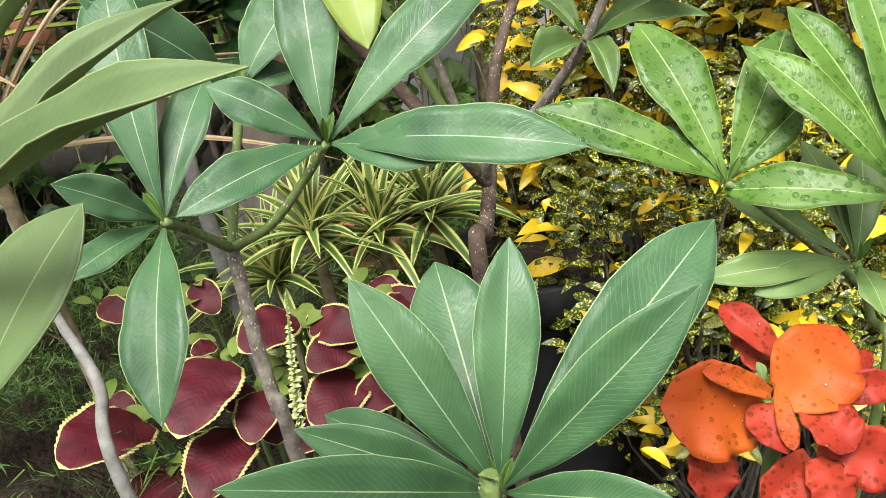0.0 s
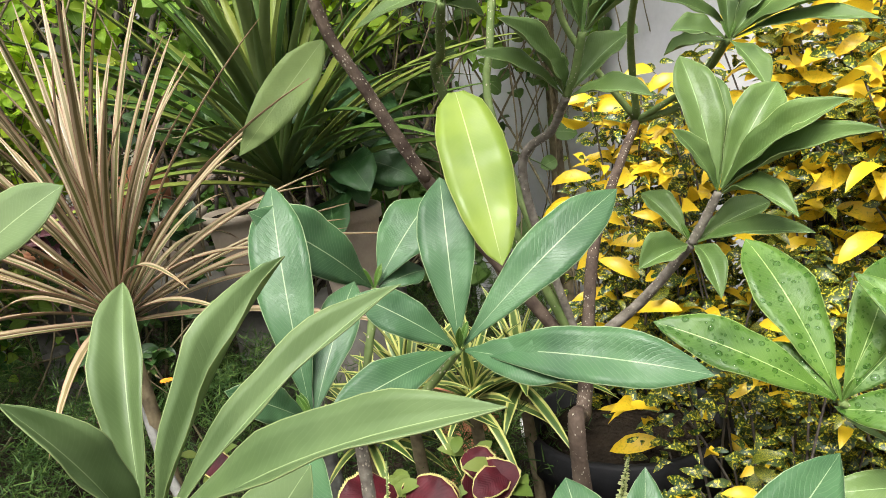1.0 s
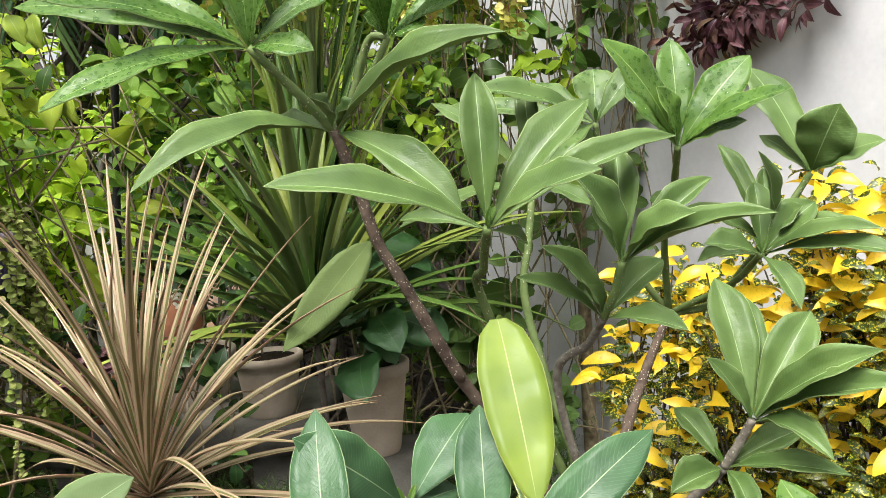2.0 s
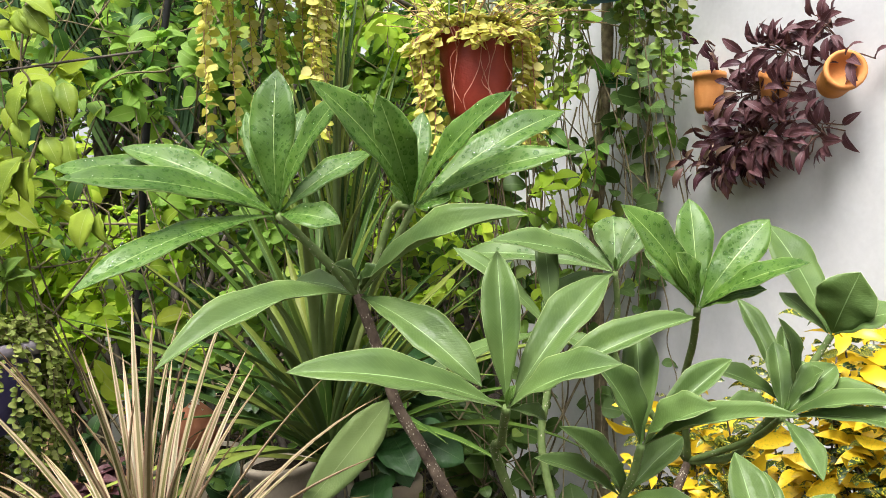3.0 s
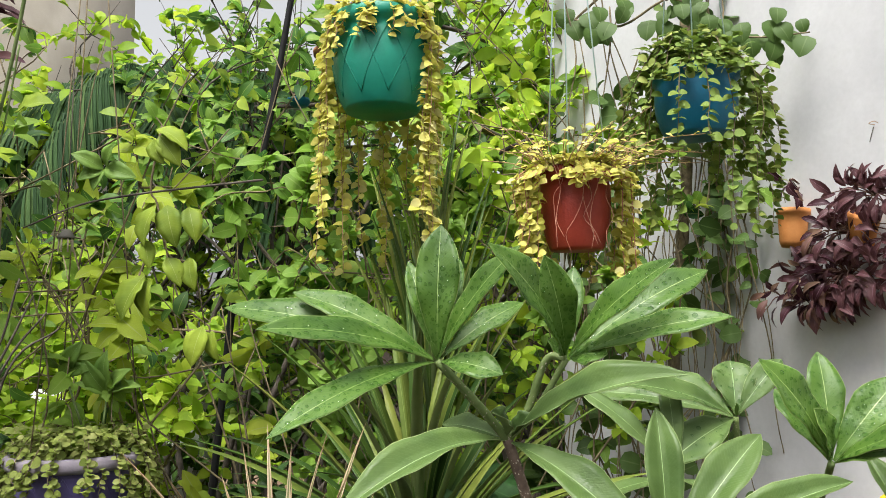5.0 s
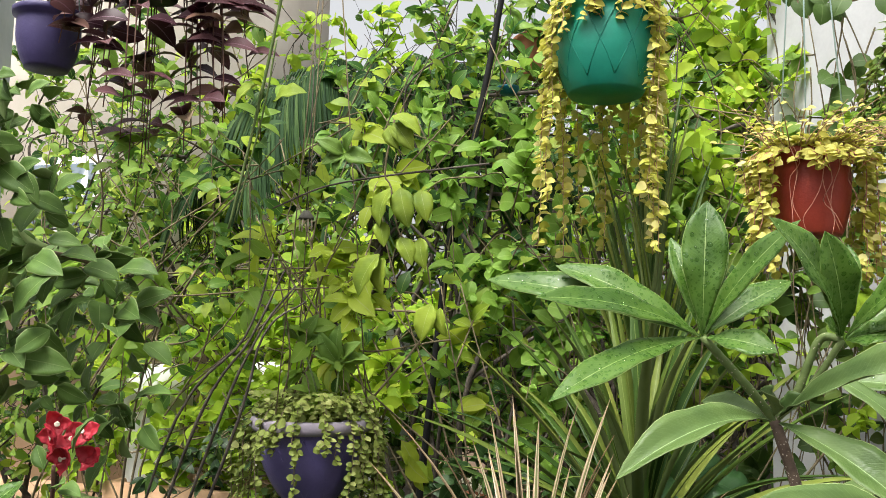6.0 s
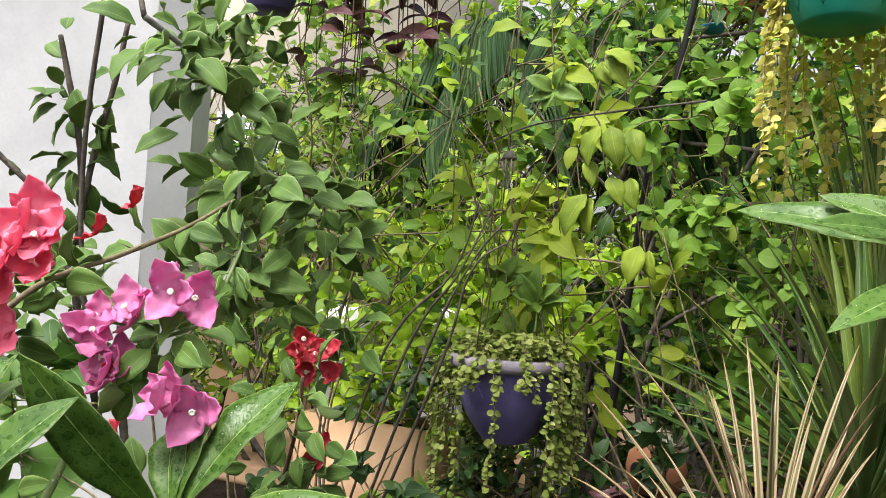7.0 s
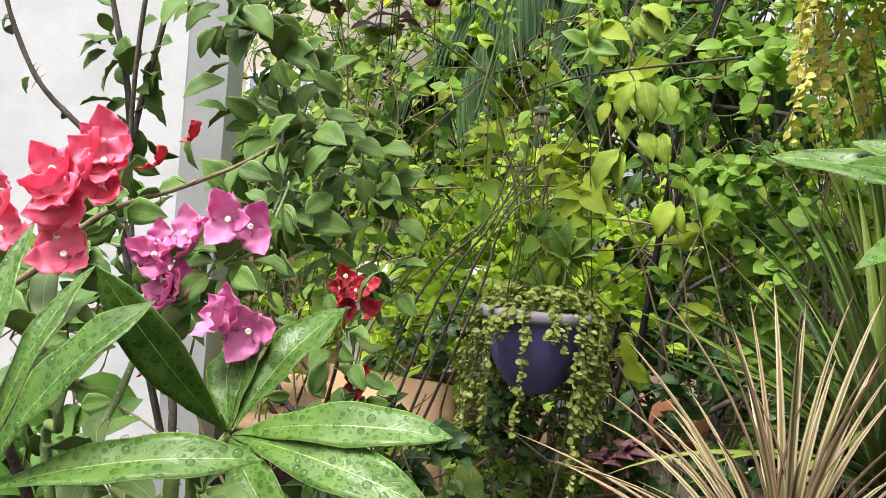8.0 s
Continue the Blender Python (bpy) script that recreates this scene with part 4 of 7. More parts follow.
# dry side shoots of the red pot's creeper, with small pale leaves
geos, pl = [], []
rng = np.random.default_rng(5)
for k in range(70):
    a = rng.random() * 6.283
    d = np.array((math.cos(a) * 0.9 + 0.45, math.sin(a) * 0.6 - 0.25, 0.6 * rng.random() - 0.05))
    L = 0.05 + 0.11 * rng.random() ** 1.5
    o = np.array((0.08 + 0.05 * math.cos(a), 1.375 + 0.05 * math.sin(a), 1.338))
    c = smooth_path([o, o + unit(d) * L * 0.6 + (0, 0, 0.025 * rng.random()), o + unit(d) * L * 1.2 + (0, 0, 0.03 * (rng.random() - 0.6))], 5)
    geos.append(tube(c, 0.0011, 0.0006, 4, 0))
    for q in c[3::2]:
        t = rng.random() * 6.283
        pl.append((q, (math.cos(t), math.sin(t) * 0.6, 0.4 * rng.random()), (0, -0.8, 0.7) + rng.normal(size=3) * 0.4, 0.008 + 0.008 * rng.random()))
part("dry_shoot", join(geos), M_DRY, rp, "thin dry shoots", "stuff")
leaves(rp, "shoot_leaf", pl, "oval", M_YELLOW_TRAIL, 0)
# bare pinkish shoots down the front of the red pot
geos = []
for k in range(7):
    x = 0.04 + 0.085 * rng.random()
    z = 1.342
    p = [(x, 1.314, z)]
    for q in range(5):
        x += (rng.random() - 0.5) * 0.03
        z -= 0.02 + 0.015 * rng.random()
        p.append((x, 1.309 + 0.008 * rng.random() - 0.003 * q, z))
    geos.append(tube(p, 0.0008, 0.0005, 4, 3))
part("bare_shoot", join(geos), M_PINKSTEM, rp, "bare pinkish trailing shoots", "stuff")

# ---- pots on a low stone plinth ----
ROW = "clay pots in a row"
plinth = thing("plinth", (-0.55, 1.78, 0), "low grey stone plinth under the clay pots", "plinth")
M_STONE = rough_surface("grey_stone", [(0.3, (0.07, 0.066, 0.055)), (0.7, (0.16, 0.15, 0.13))], 12, 0.85, 0.6)
part("slab", box_geo((-0.84, 1.58, 0.38), (-0.27, 1.98, 0.44), 0.006), M_STONE, plinth)
for x in (-0.76, -0.35):
    part("foot", box_geo((x - 0.05, 1.62, -0.01), (x + 0.05, 1.94, 0.38), 0.005), M_STONE, plinth)
block = thing("plinth", (-0.122, 1.5, 0), "small grey stone block under a clay pot", "plinth")
part("block", box_geo((-0.21, 1.41, -0.01), (-0.035, 1.59, 0.412), 0.008), M_STONE, block)
pot("flower_pot", (-0.122, 1.5, 0.412), 0.062, 0.042, 0.17, M_CREAM, "cream clay pot with a thick rim on a stone block", ROW, rim=0.01)
pot("flower_pot", (-0.367, 1.689, 0.44), 0.066, 0.05, 0.126, M_CREAM, "weathered cream clay pot on the plinth", ROW)
pot("flower_pot", (-0.59, 1.80, 0.44), 0.11, 0.088, 0.12, M_CREAM, "broad sand-coloured clay pot", ROW)
pot("flower_pot", (-0.77, 1.70, 0.44), 0.055, 0.046, 0.09, M_TERRA, "small terracotta pot at the plinth's edge", ROW)
PB3 = (-0.608, 1.81, 0.56)
PB4 = (-0.608, 1.81, 0.56)
urn = thing("clay_urn", PB3, "terracotta urn with a round hole on a clay pot", "urn")
part("body", lathe([(0.001, 0), (0.05, 0), (0.064, 0.03), (0.068, 0.055), (0.062, 0.085), (0.046, 0.1), (0.032, 0.112), (0.026, 0.116), (0.026, 0.11), (0.04, 0.095), (0.001, 0.02)], (PB4[0], PB4[1], PB3[2])), M_TERRA, urn)
# No opening is cut: a black cap paints the dark inside.
part("hole", lathe([(0.001, 0), (0.016, 0), (0.018, 0.004), (0.013, 0.006), (0.001, 0.004)], (PB4[0] - 0.026, PB4[1] - 0.061, PB3[2] + 0.055), 20, (radians(90), 0, radians(-25))), M_BLACKPOT, urn, "black cap standing in for the shaded inside of a round opening")
PK = (0.278, 1.029, 0.325)
pot("flower_pot", (PK[0], PK[1], 0), 0.125, 0.1, PK[2] + 0.02, M_BLACKPOT, "wide black plastic pot", ROW)
PK2 = (0.204, 1.145, 0.207)
pot("flower_pot", (PK2[0] + 0.02, PK2[1] + 0.1, 0), 0.07, 0.055, PK2[2] + 0.04, M_WHITEPOT, "white plastic pot against the wall", ROW)
PT2 = (0.062, 1.282, 0.370)
pot("flower_pot", (PT2[0], PT2[1] + 0.05, 0), 0.06, 0.045, PT2[2] - 0.06, M_TERRA, "terracotta pot behind the variegated dracaenas", ROW)
WB = (-1.296, 3.029, 1.005)
pot("flower_pot", (WB[0], WB[1], 0), 0.11, 0.08, WB[2] + 0.06, M_WHITEPOT, "tall white pot far back in the garden", ROW)
WB = (-1.571, 2.627, 0.801)
pot("flower_pot", (WB[0], WB[1], 0), 0.12, 0.09, WB[2] + 0.1, M_WHITEPOT, "white pot on the paving", ROW)

BX = (-1.553, 2.092, 0.55)
box_ = thing("planter_box", (BX[0], BX[1], 0), "long tan clay planter box on the ground", "planter")
part("side", box_geo((BX[0] - 0.3, BX[1], -0.01), (BX[0] + 0.2, BX[1] + 0.03, BX[2]), 0.004), M_TILE, box_)
part("side", box_geo((BX[0] - 0.3, BX[1] + 0.2, -0.01), (BX[0] + 0.2, BX[1] + 0.23, BX[2]), 0.004), M_TILE, box_)
part("end", box_geo((BX[0] - 0.3, BX[1] + 0.03, -0.01), (BX[0] - 0.27, BX[1] + 0.2, BX[2] - 0.003), 0.003), M_TILE, box_)
part("end", box_geo((BX[0] + 0.17, BX[1] + 0.03, -0.01), (BX[0] + 0.2, BX[1] + 0.2, BX[2] - 0.003), 0.003), M_TILE, box_)
part("soil", box_geo((BX[0] - 0.27, BX[1] + 0.03, 0.1), (BX[0] + 0.17, BX[1] + 0.2, BX[2] - 0.03)), M_SOIL, box_)
WB = (-1.782, 2.254, 0.899)
pot("flower_pot", (WB[0], WB[1], 0), 0.1, 0.075, WB[2], M_WHITEPOT, "white pot behind the planter box", ROW)

# ---- strap-leaved plants ----
M_SWORD = plain_leaf("sword_leaf", [(0.0, (0.032, 0.08, 0.014)), (0.6, (0.10, 0.18, 0.027)), (1.0, (0.28, 0.32, 0.06))], 0.4, 0.25, rib=(0.28, 0.34, 0.1), per_object=True)


def striped(name, centre, mid, edge, lim=0.22, rough=0.45, wear=None, rim=0.42, vary=0.35):
    """A strap leaf striped along its length."""
    m, nt, b_ = shader(name, rough)
    across, along = leaf_uv(nt)
    f1 = ramp(nt, across, [(0.0, centre), (lim, centre), (lim + 0.06, mid), (rim, mid), (rim + 0.04, edge), (0.5, edge)])
    rnd = island(nt, True)
    f1 = mixc(nt, math_node(nt, 'MULTIPLY', rnd, vary), f1, edge)
    if wear:
        f1 = mixc(nt, math_node(nt, 'MULTIPLY', math_node(nt, 'GREATER_THAN', along, 0.9), 0.6), f1, wear)
    f1 = mixc(nt, math_node(nt, 'MULTIPLY', noise_tex(nt, 70, 4), 0.3), f1, tuple(0.6 * v for v in centre))
    nt.links.new(f1, b_.inputs["Base Color"])
    add_glow_through(nt, b_, f1, 0.2)
    return m


M_PINKDRAC = striped("striped_dracaena_leaf", (0.12, 0.13, 0.035), (0.50, 0.42, 0.27), (0.34, 0.18, 0.12), 0.17, wear=(0.35, 0.22, 0.12))
M_SONG = striped("variegated_leaf", (0.035, 0.10, 0.018), (0.07, 0.16, 0.025), (0.64, 0.64, 0.2), 0.12, rim=0.27, vary=0.12)
M_PALESWORD = plain_leaf("strap_underside", [(0.0, (0.06, 0.1, 0.03)), (1.0, (0.16, 0.2, 0.07))], 0.5, 0.2, per_object=True)


def rosette(name, label, base, crown, count, length, width, mat, trunk_r, trunk_mat, seed, lo=-0.3, hi=1.3, droop=0.15, group="", fan=(1, 1), under=None, lean=(0, 0, 0), fold=0.5):
    """A trunk and a tuft of strap leaves, each one built by itself."""
    rng = np.random.default_rng(seed)
    ob = thing(name, base, label, "dracaena", group)
    part("trunk", tube([base, (np.array(base) * 0.5 + np.array(crown) * 0.5 + (0.01, 0, 0)), crown], trunk_r * 1.2, trunk_r, 10, 6, 0.2, seed), trunk_mat, ob)
    for k in range(count):
        a = k * 2.39996 + rng.random() * 0.4
        q = k / count
        el = lo + (hi - lo) * q + (rng.random() - .5) * 0.3
        d = np.array((math.cos(a) * math.cos(el) * fan[0], math.sin(a) * math.cos(el) * fan[1], math.sin(el))) + lean
        L = length * (0.7 + 0.45 * rng.random())
        o = np.array(crown) + unit(d) * trunk_r * 0.6 + (0, 0, 0.05 * length * q)
        t = o + unit(d) * L
        g = leaf_geo(o, t, width * (0.8 + 0.4 * rng.random()), (d[0] * -0.5, d[1] * -0.5 - 0.3, 1.0), 0.03 + 0.05 * rng.random(), fold, "sword", 10, 2, 0.0006, droop=droop * rng.random() * (1.2 - q))
        part("leaf", g[:4], [mat, under or mat], ob)
    return ob


DR = (-0.265, 0.841, 0.607)
rosette("striped_dracaena", "cream and pink striped dracaena with thin spiky leaves", (DR[0] + 0.02, DR[1] + 0.02, 0), DR, 72, 0.32, 0.0095, M_PINKDRAC, 0.007, M_TWIG, 41, 0.0, 1.45, 0.16)
YU = (-0.191, 1.368, 0.746)
rosette("sword_dracaena", "large green dracaena with long sword-shaped leaves", (YU[0], YU[1], 0), (YU[0], YU[1], YU[2] - 0.1), 84, 0.46, 0.022, M_SWORD, 0.005, M_BARK, 42, 0.2, 1.45, 0.3, under=M_PALESWORD)
rosette("sword_dracaena", "upright bundle of narrow sword leaves", (YU[0] + 0.01, YU[1] + 0.14, 0), (YU[0] + 0.01, YU[1] + 0.14, YU[2] + 0.0), 54, 0.68, 0.013, M_SWORD, 0.005, M_BARK, 43, 1.25, 1.57, 0.03, under=M_PALESWORD)
SG = "variegated dracaenas"
for px_, sd in (((0.005, 0.951, 0.435), 44), ((0.081, 0.963, 0.418), 45), ((0.145, 0.997, 0.42), 46), ((-0.055, 0.985, 0.37), 47)):
    rosette("variegated_dracaena", "small green dracaena with yellow leaf edges", (px_[0], px_[1], 0), px_, 34, 0.115, 0.015, M_SONG, 0.007, M_TWIG, sd, -0.3, 1.4, 0.35, SG)

# ---- coleus ----
M_COLEUS, nt, b = shader("coleus_leaf", 0.55, spec=0.2)
across, along = leaf_uv(nt)
wob = math_node(nt, 'ADD', across, math_node(nt, 'MULTIPLY', math_node(nt, 'SINE', math_node(nt, 'MULTIPLY', along, 138.0)), 0.012))
tipf = math_node(nt, 'MULTIPLY', math_node(nt, 'GREATER_THAN', along, 0.965), 1.0)
red = ramp(nt, noise_tex(nt, 45, 5), [(0.3, (0.030, 0.0025, 0.005)), (0.7, (0.074, 0.007, 0.012))])
ph = math_node(nt, 'SINE', math_node(nt, 'MULTIPLY', math_node(nt, 'ADD', math_node(nt, 'SUBTRACT', along, math_node(nt, 'MULTIPLY', across, 0.6)), math_node(nt, 'MULTIPLY', noise_tex(nt, 60, 3), 0.08)), 44.0))
vein = math_node(nt, 'POWER', math_node(nt, 'ABSOLUTE', ph), 8.0)
red = mixc(nt, math_node(nt, 'MULTIPLY', vein, 0.16), red, (0.035, 0.004, 0.008))
ef = math_node(nt, 'MAXIMUM', math_node(nt, 'GREATER_THAN', wob, 0.45), tipf)
col = mixc(nt, ef, red, (0.42, 0.38, 0.14))
nt.links.new(col, b.inputs["Base Color"])
bump(nt, b, math_node(nt, "ADD", math_node(nt, "MULTIPLY", vein, 0.4), noise_tex(nt, 150, 4)), 0.35, 0.001)
add_glow_through(nt, b, col, 0.08)
M_COLEUS_UNDER = plain_leaf("coleus_underside", [(0.0, (0.10, 0.05, 0.05)), (1.0, (0.2, 0.1, 0.09))], 0.6, 0.2)
M_COLEUS_GREEN = plain_leaf("coleus_young_leaf", [(0.0, (0.10, 0.17, 0.025)), (1.0, (0.21, 0.26, 0.06))], 0.5, 0.3)
coleus = thing("coleus", (0.0, 0.95, 0.0), "coleus with burgundy leaves edged in cream", "coleus")
COLEUS = [((-0.179, 0.776, 0.336), (-0.221, 0.685, 0.364)), ((-0.161, 0.753, 0.293), (-0.165, 0.677, 0.279)), ((-0.089, 0.795, 0.379), (-0.120, 0.701, 0.363)), ((-0.084, 0.762, 0.315), (-0.109, 0.676, 0.305)), ((-0.050, 0.777, 0.345), (-0.063, 0.719, 0.328)), ((-0.012, 0.809, 0.410), (-0.057, 0.754, 0.411))]
COLEUS += [((-0.066, 0.789, 0.346), (-0.086, 0.756, 0.344)), ((0.006, 0.814, 0.397), (0.058, 0.783, 0.390)), ((0.045, 0.802, 0.376), (0.002, 0.756, 0.376)), ((0.044, 0.785, 0.344), (0.000, 0.721, 0.336)), ((0.086, 0.778, 0.332), (0.042, 0.738, 0.334)), ((0.109, 0.815, 0.404), (0.076, 0.785, 0.400))]
COLEUS += [((-0.222, 0.870, 0.431), (-0.189, 0.851, 0.416)), ((-0.224, 0.824, 0.341), (-0.197, 0.805, 0.327)), ((-0.106, 0.839, 0.376), (-0.125, 0.816, 0.381)), ((-0.068, 0.800, 0.302), (-0.047, 0.771, 0.286)), ((0.001, 0.790, 0.285), (-0.032, 0.750, 0.289)), ((0.071, 0.854, 0.413), (0.099, 0.819, 0.393)), ((-0.119, 0.870, 0.436), (-0.094, 0.841, 0.412))]
COLEUS += [((0.024, 0.818, 0.364), (0.003, 0.815, 0.404)), ((0.062, 0.822, 0.372), (0.123, 0.806, 0.412)), ((0.048, 0.818, 0.362), (0.028, 0.816, 0.408)), ((-0.031, 0.819, 0.376), (-0.055, 0.810, 0.401)), ((0.078, 0.815, 0.347), (0.105, 0.813, 0.382))]


def heart_leaf(p, q, parent, mats, ratio=0.78, hint=(0, -0.8, 1), seed=0, name="leaf"):
    L = np.linalg.norm(np.array(q) - np.array(p))
    return part(name, leaf_geo(p, q, L * ratio, hint, 0.06, 0.15, "round", 72, 6, 0.0006, 0.06, 0.08, seed, teeth=22)[:4], mats, parent)


for i, (p, q) in enumerate(COLEUS):
    heart_leaf(p, q, coleus, [M_COLEUS, M_COLEUS_UNDER], seed=i)
    root_ = np.array((0.55 * p[0] - 0.02, 0.55 * p[1] + 0.42, 0.0))
    part("stem", tube([root_, np.array(p) * 0.7 + root_ * 0.3 + (0, 0.02, 0.0), p], 0.004, 0.0018, 6, 5), M_STEM_GREEN, coleus)
rng = np.random.default_rng(3)
pl = []
for i, (p, q) in enumerate(COLEUS):
    for k in range(5):
        a = rng.random() * 6.283
        pl.append((np.array(p) + (rng.random(3) - .5) * 0.03 - (0, -0.01, 0.012), (math.cos(a), math.sin(a), 0.4), (0, -0.6, 1), 0.02 + 0.02 * rng.random()))
leaves(coleus, "young_leaf", pl, "oval", M_COLEUS_GREEN, 40)
M_SPIKE = rough_surface("pale_floret", [(0.3, (0.30, 0.34, 0.11)), (0.7, (0.48, 0.50, 0.26))], 90, 0.7)
for a0, a1 in (((-0.016, 0.731, 0.323), (-0.008, 0.784, 0.449)), ((-0.044, 0.827, 0.354), (-0.025, 0.842, 0.386)), ((0.059, 0.836, 0.349), (0.073, 0.851, 0.396)), ((0.233, 0.865, 0.314), (0.251, 0.882, 0.369))):
    sp = part("flower_spike", tube([a0, a1], 0.0022, 0.001, 6, 4), M_STEM_GREEN, coleus, "pale green flower spike")
    fl = []
    for k in range(260):
        t = rng.random()
        o = np.array(a0) * (1 - t) + np.array(a1) * t
        b_ = rng.random() * 6.283
        d = np.array((math.cos(b_), math.sin(b_), 0.4))
        fl.append((o, d, (0, -0.4, 1), (0.004 + 0.006 * rng.random()) * (1.25 - t)))
    leaves(sp, "floret", fl, "oval", M_SPIKE)

# ---- canna ----
def petal_mat(name, lo, mid, hi):
    m, nt, b = shader(name, 0.5, spec=0.15)
    across, along = leaf_uv(nt)
    pc = ramp(nt, math_node(nt, 'ADD', math_node(nt, 'MULTIPLY', noise_tex(nt, 26, 4), 0.6), math_node(nt, 'MULTIPLY', along, 0.4)), [(0.25, hi), (0.55, mid), (0.85, lo)])
    ph = math_node(nt, 'SINE', math_node(nt, 'MULTIPLY', across, 120.0))
    nt.links.new(mixc(nt, math_node(nt, 'MULTIPLY', ph, 0.06), pc, lo), b.inputs["Base Color"])
    bump(nt, b, math_node(nt, 'ADD', math_node(nt, 'MULTIPLY', ph, 0.3), noise_tex(nt, 90, 4)), 0.12, 0.0008)
    add_glow_through(nt, b, pc, 0.25)
    return m


M_CANNA = petal_mat("orange_petal", (0.32, 0.036, 0.010), (0.37, 0.062, 0.010), (0.41, 0.098, 0.012))
M_CANNA_RED = petal_mat("red_orange_petal", (0.22, 0.018, 0.010), (0.28, 0.028, 0.014), (0.33, 0.046, 0.02))
canna = thing("canna", (0.38, 0.6, 0.0), "orange-red canna flower wet with rain on its stalk", "canna flower")
PETALS = [
    ((0.350, 0.501, 0.478), (0.324, 0.528, 0.506), 0.02),
    ((0.341, 0.506, 0.464), (0.344, 0.536, 0.480), 0.026),
    ((0.341, 0.469, 0.458), (0.397, 0.506, 0.489), 0.05),
    ((0.323, 0.469, 0.458), (0.263, 0.456, 0.485), 0.054),
    ((0.330, 0.466, 0.474), (0.289, 0.460, 0.503), 0.014),
    ((0.333, 0.463, 0.479), (0.328, 0.431, 0.460), 0.0105),
    ((0.317, 0.464, 0.470), (0.327, 0.434, 0.455), 0.022)]
PETALS += [
    ((0.353, 0.468, 0.457), (0.370, 0.439, 0.446), 0.032),
    ((0.373, 0.479, 0.457), (0.411, 0.470, 0.465), 0.02),
    ((0.382, 0.490, 0.457), (0.418, 0.504, 0.465), 0.013),
    ((0.290, 0.464, 0.446), (0.281, 0.439, 0.419), 0.032),
    ((0.357, 0.458, 0.437), (0.399, 0.436, 0.429), 0.036),
    ((0.350, 0.455, 0.431), (0.313, 0.432, 0.419), 0.028),
    ((0.349, 0.446, 0.437), (0.357, 0.421, 0.421), 0.03),
]
rng = np.random.default_rng(9)
for i, (p, q, w) in enumerate(PETALS):
    g = leaf_geo(p, q, w * 1.18, (0.5 * math.sin(i * 2.1), -1.2, 0.8), 0.06, (0.32, -0.16, 0.2, 0.3)[i % 4], ("petal", "petal", "oval", "petal")[i % 4], 22, 10, 0.0006, 0.12, 0.1, i)
    pm = M_CANNA if i in (2, 3, 4, 5) else M_CANNA_RED
    ob = part("petal", g[:4], [pm, pm], canna)
    part("water_bead", drops_on(g, rng, 60, 0.0013), M_DROP, ob, "beads of rain water", "stuff")
part("stalk", tube([(0.38, 0.6, -0.01), (0.39, 0.60, 0.28), (0.352, 0.479, 0.435)], 0.008, 0.005, 8, 6), M_STEM_GREEN, canna)
part("bud", leaf_geo((0.331, 0.478, 0.475), (0.330, 0.486, 0.485), 0.008, (0, -1, 0.5), 0.1, 0.6)[:4], [M_UNDER, M_UNDER], canna)

# ---- croton ----
def croton_mat(name, a, c, lo, hi, vary):
    m, nt, b_ = shader(name, 0.4)
    sp = noise_tex(nt, 330, 2, 0.5)
    col = ramp(nt, sp, [(lo, a), (hi, c)])
    col = mixc(nt, math_node(nt, 'MULTIPLY', island(nt, False), vary), col, c)
    nt.links.new(col, b_.inputs["Base Color"])
    add_glow_through(nt, b_, col, 0.25)
    return m


M_CROTON_Y = croton_mat("croton_leaf_yellow", (0.44, 0.35, 0.02), (0.72, 0.49, 0.02), 0.3, 0.48, 0.4)
M_CROTON_G = croton_mat("croton_leaf_speckled", (0.016, 0.05, 0.010), (0.52, 0.46, 0.03), 0.53, 0.62, 0.08)


def croton(label, base, crown, size, count, seed, near):
    rng = np.random.default_rng(seed)
    ob = thing("croton", base, label, "croton", "crotons along the wall")
    geos, ye, gr = [], [], []
    tufts = count // 15
    for k in range(tufts):
        q = rng.normal(size=3) * 0.5
        q = q / max(1, np.linalg.norm(q))
        c = np.array(crown) + q * size
        b0 = np.array(base) + (rng.random(3) - .5) * (0.1, 0.1, 0)
        geos.append(tube([b0, b0 * 0.4 + c * 0.6 + (rng.random(3) - .5) * 0.06, c], 0.0026, 0.0012, 5, 4))
        yellow = (0.25 + 0.75 * rng.random()) * (1.0 if c[2] > 0.58 else 0.3)
        for i in range(34):
            a = rng.random() * 6.283
            d = np.array((math.cos(a), math.sin(a), -0.5 + 1.1 * rng.random()))
            p = c + rng.normal(size=3) * 0.02 - (0, 0, 0.07 * rng.random())
            face = (0, -0.8, 0.8) + rng.normal(size=3) * 0.6
            if i % 3 == 0 and rng.random() < yellow:
                ye.append((p, d, face, 0.032 + 0.034 * rng.random() ** 1.2))
            else:
                gr.append((p, d, face, 0.014 + 0.022 * rng.random()))
    part("branching", join(geos), M_BARK, ob, kind="stuff")
    ye.sort(key=lambda v: v[0][1])
    gr.sort(key=lambda v: v[0][1])
    leaves(ob, "leaf", ye, "lance2", M_CROTON_Y, near)
    leaves(ob, "leaf", gr, "lance2", M_CROTON_G, near)


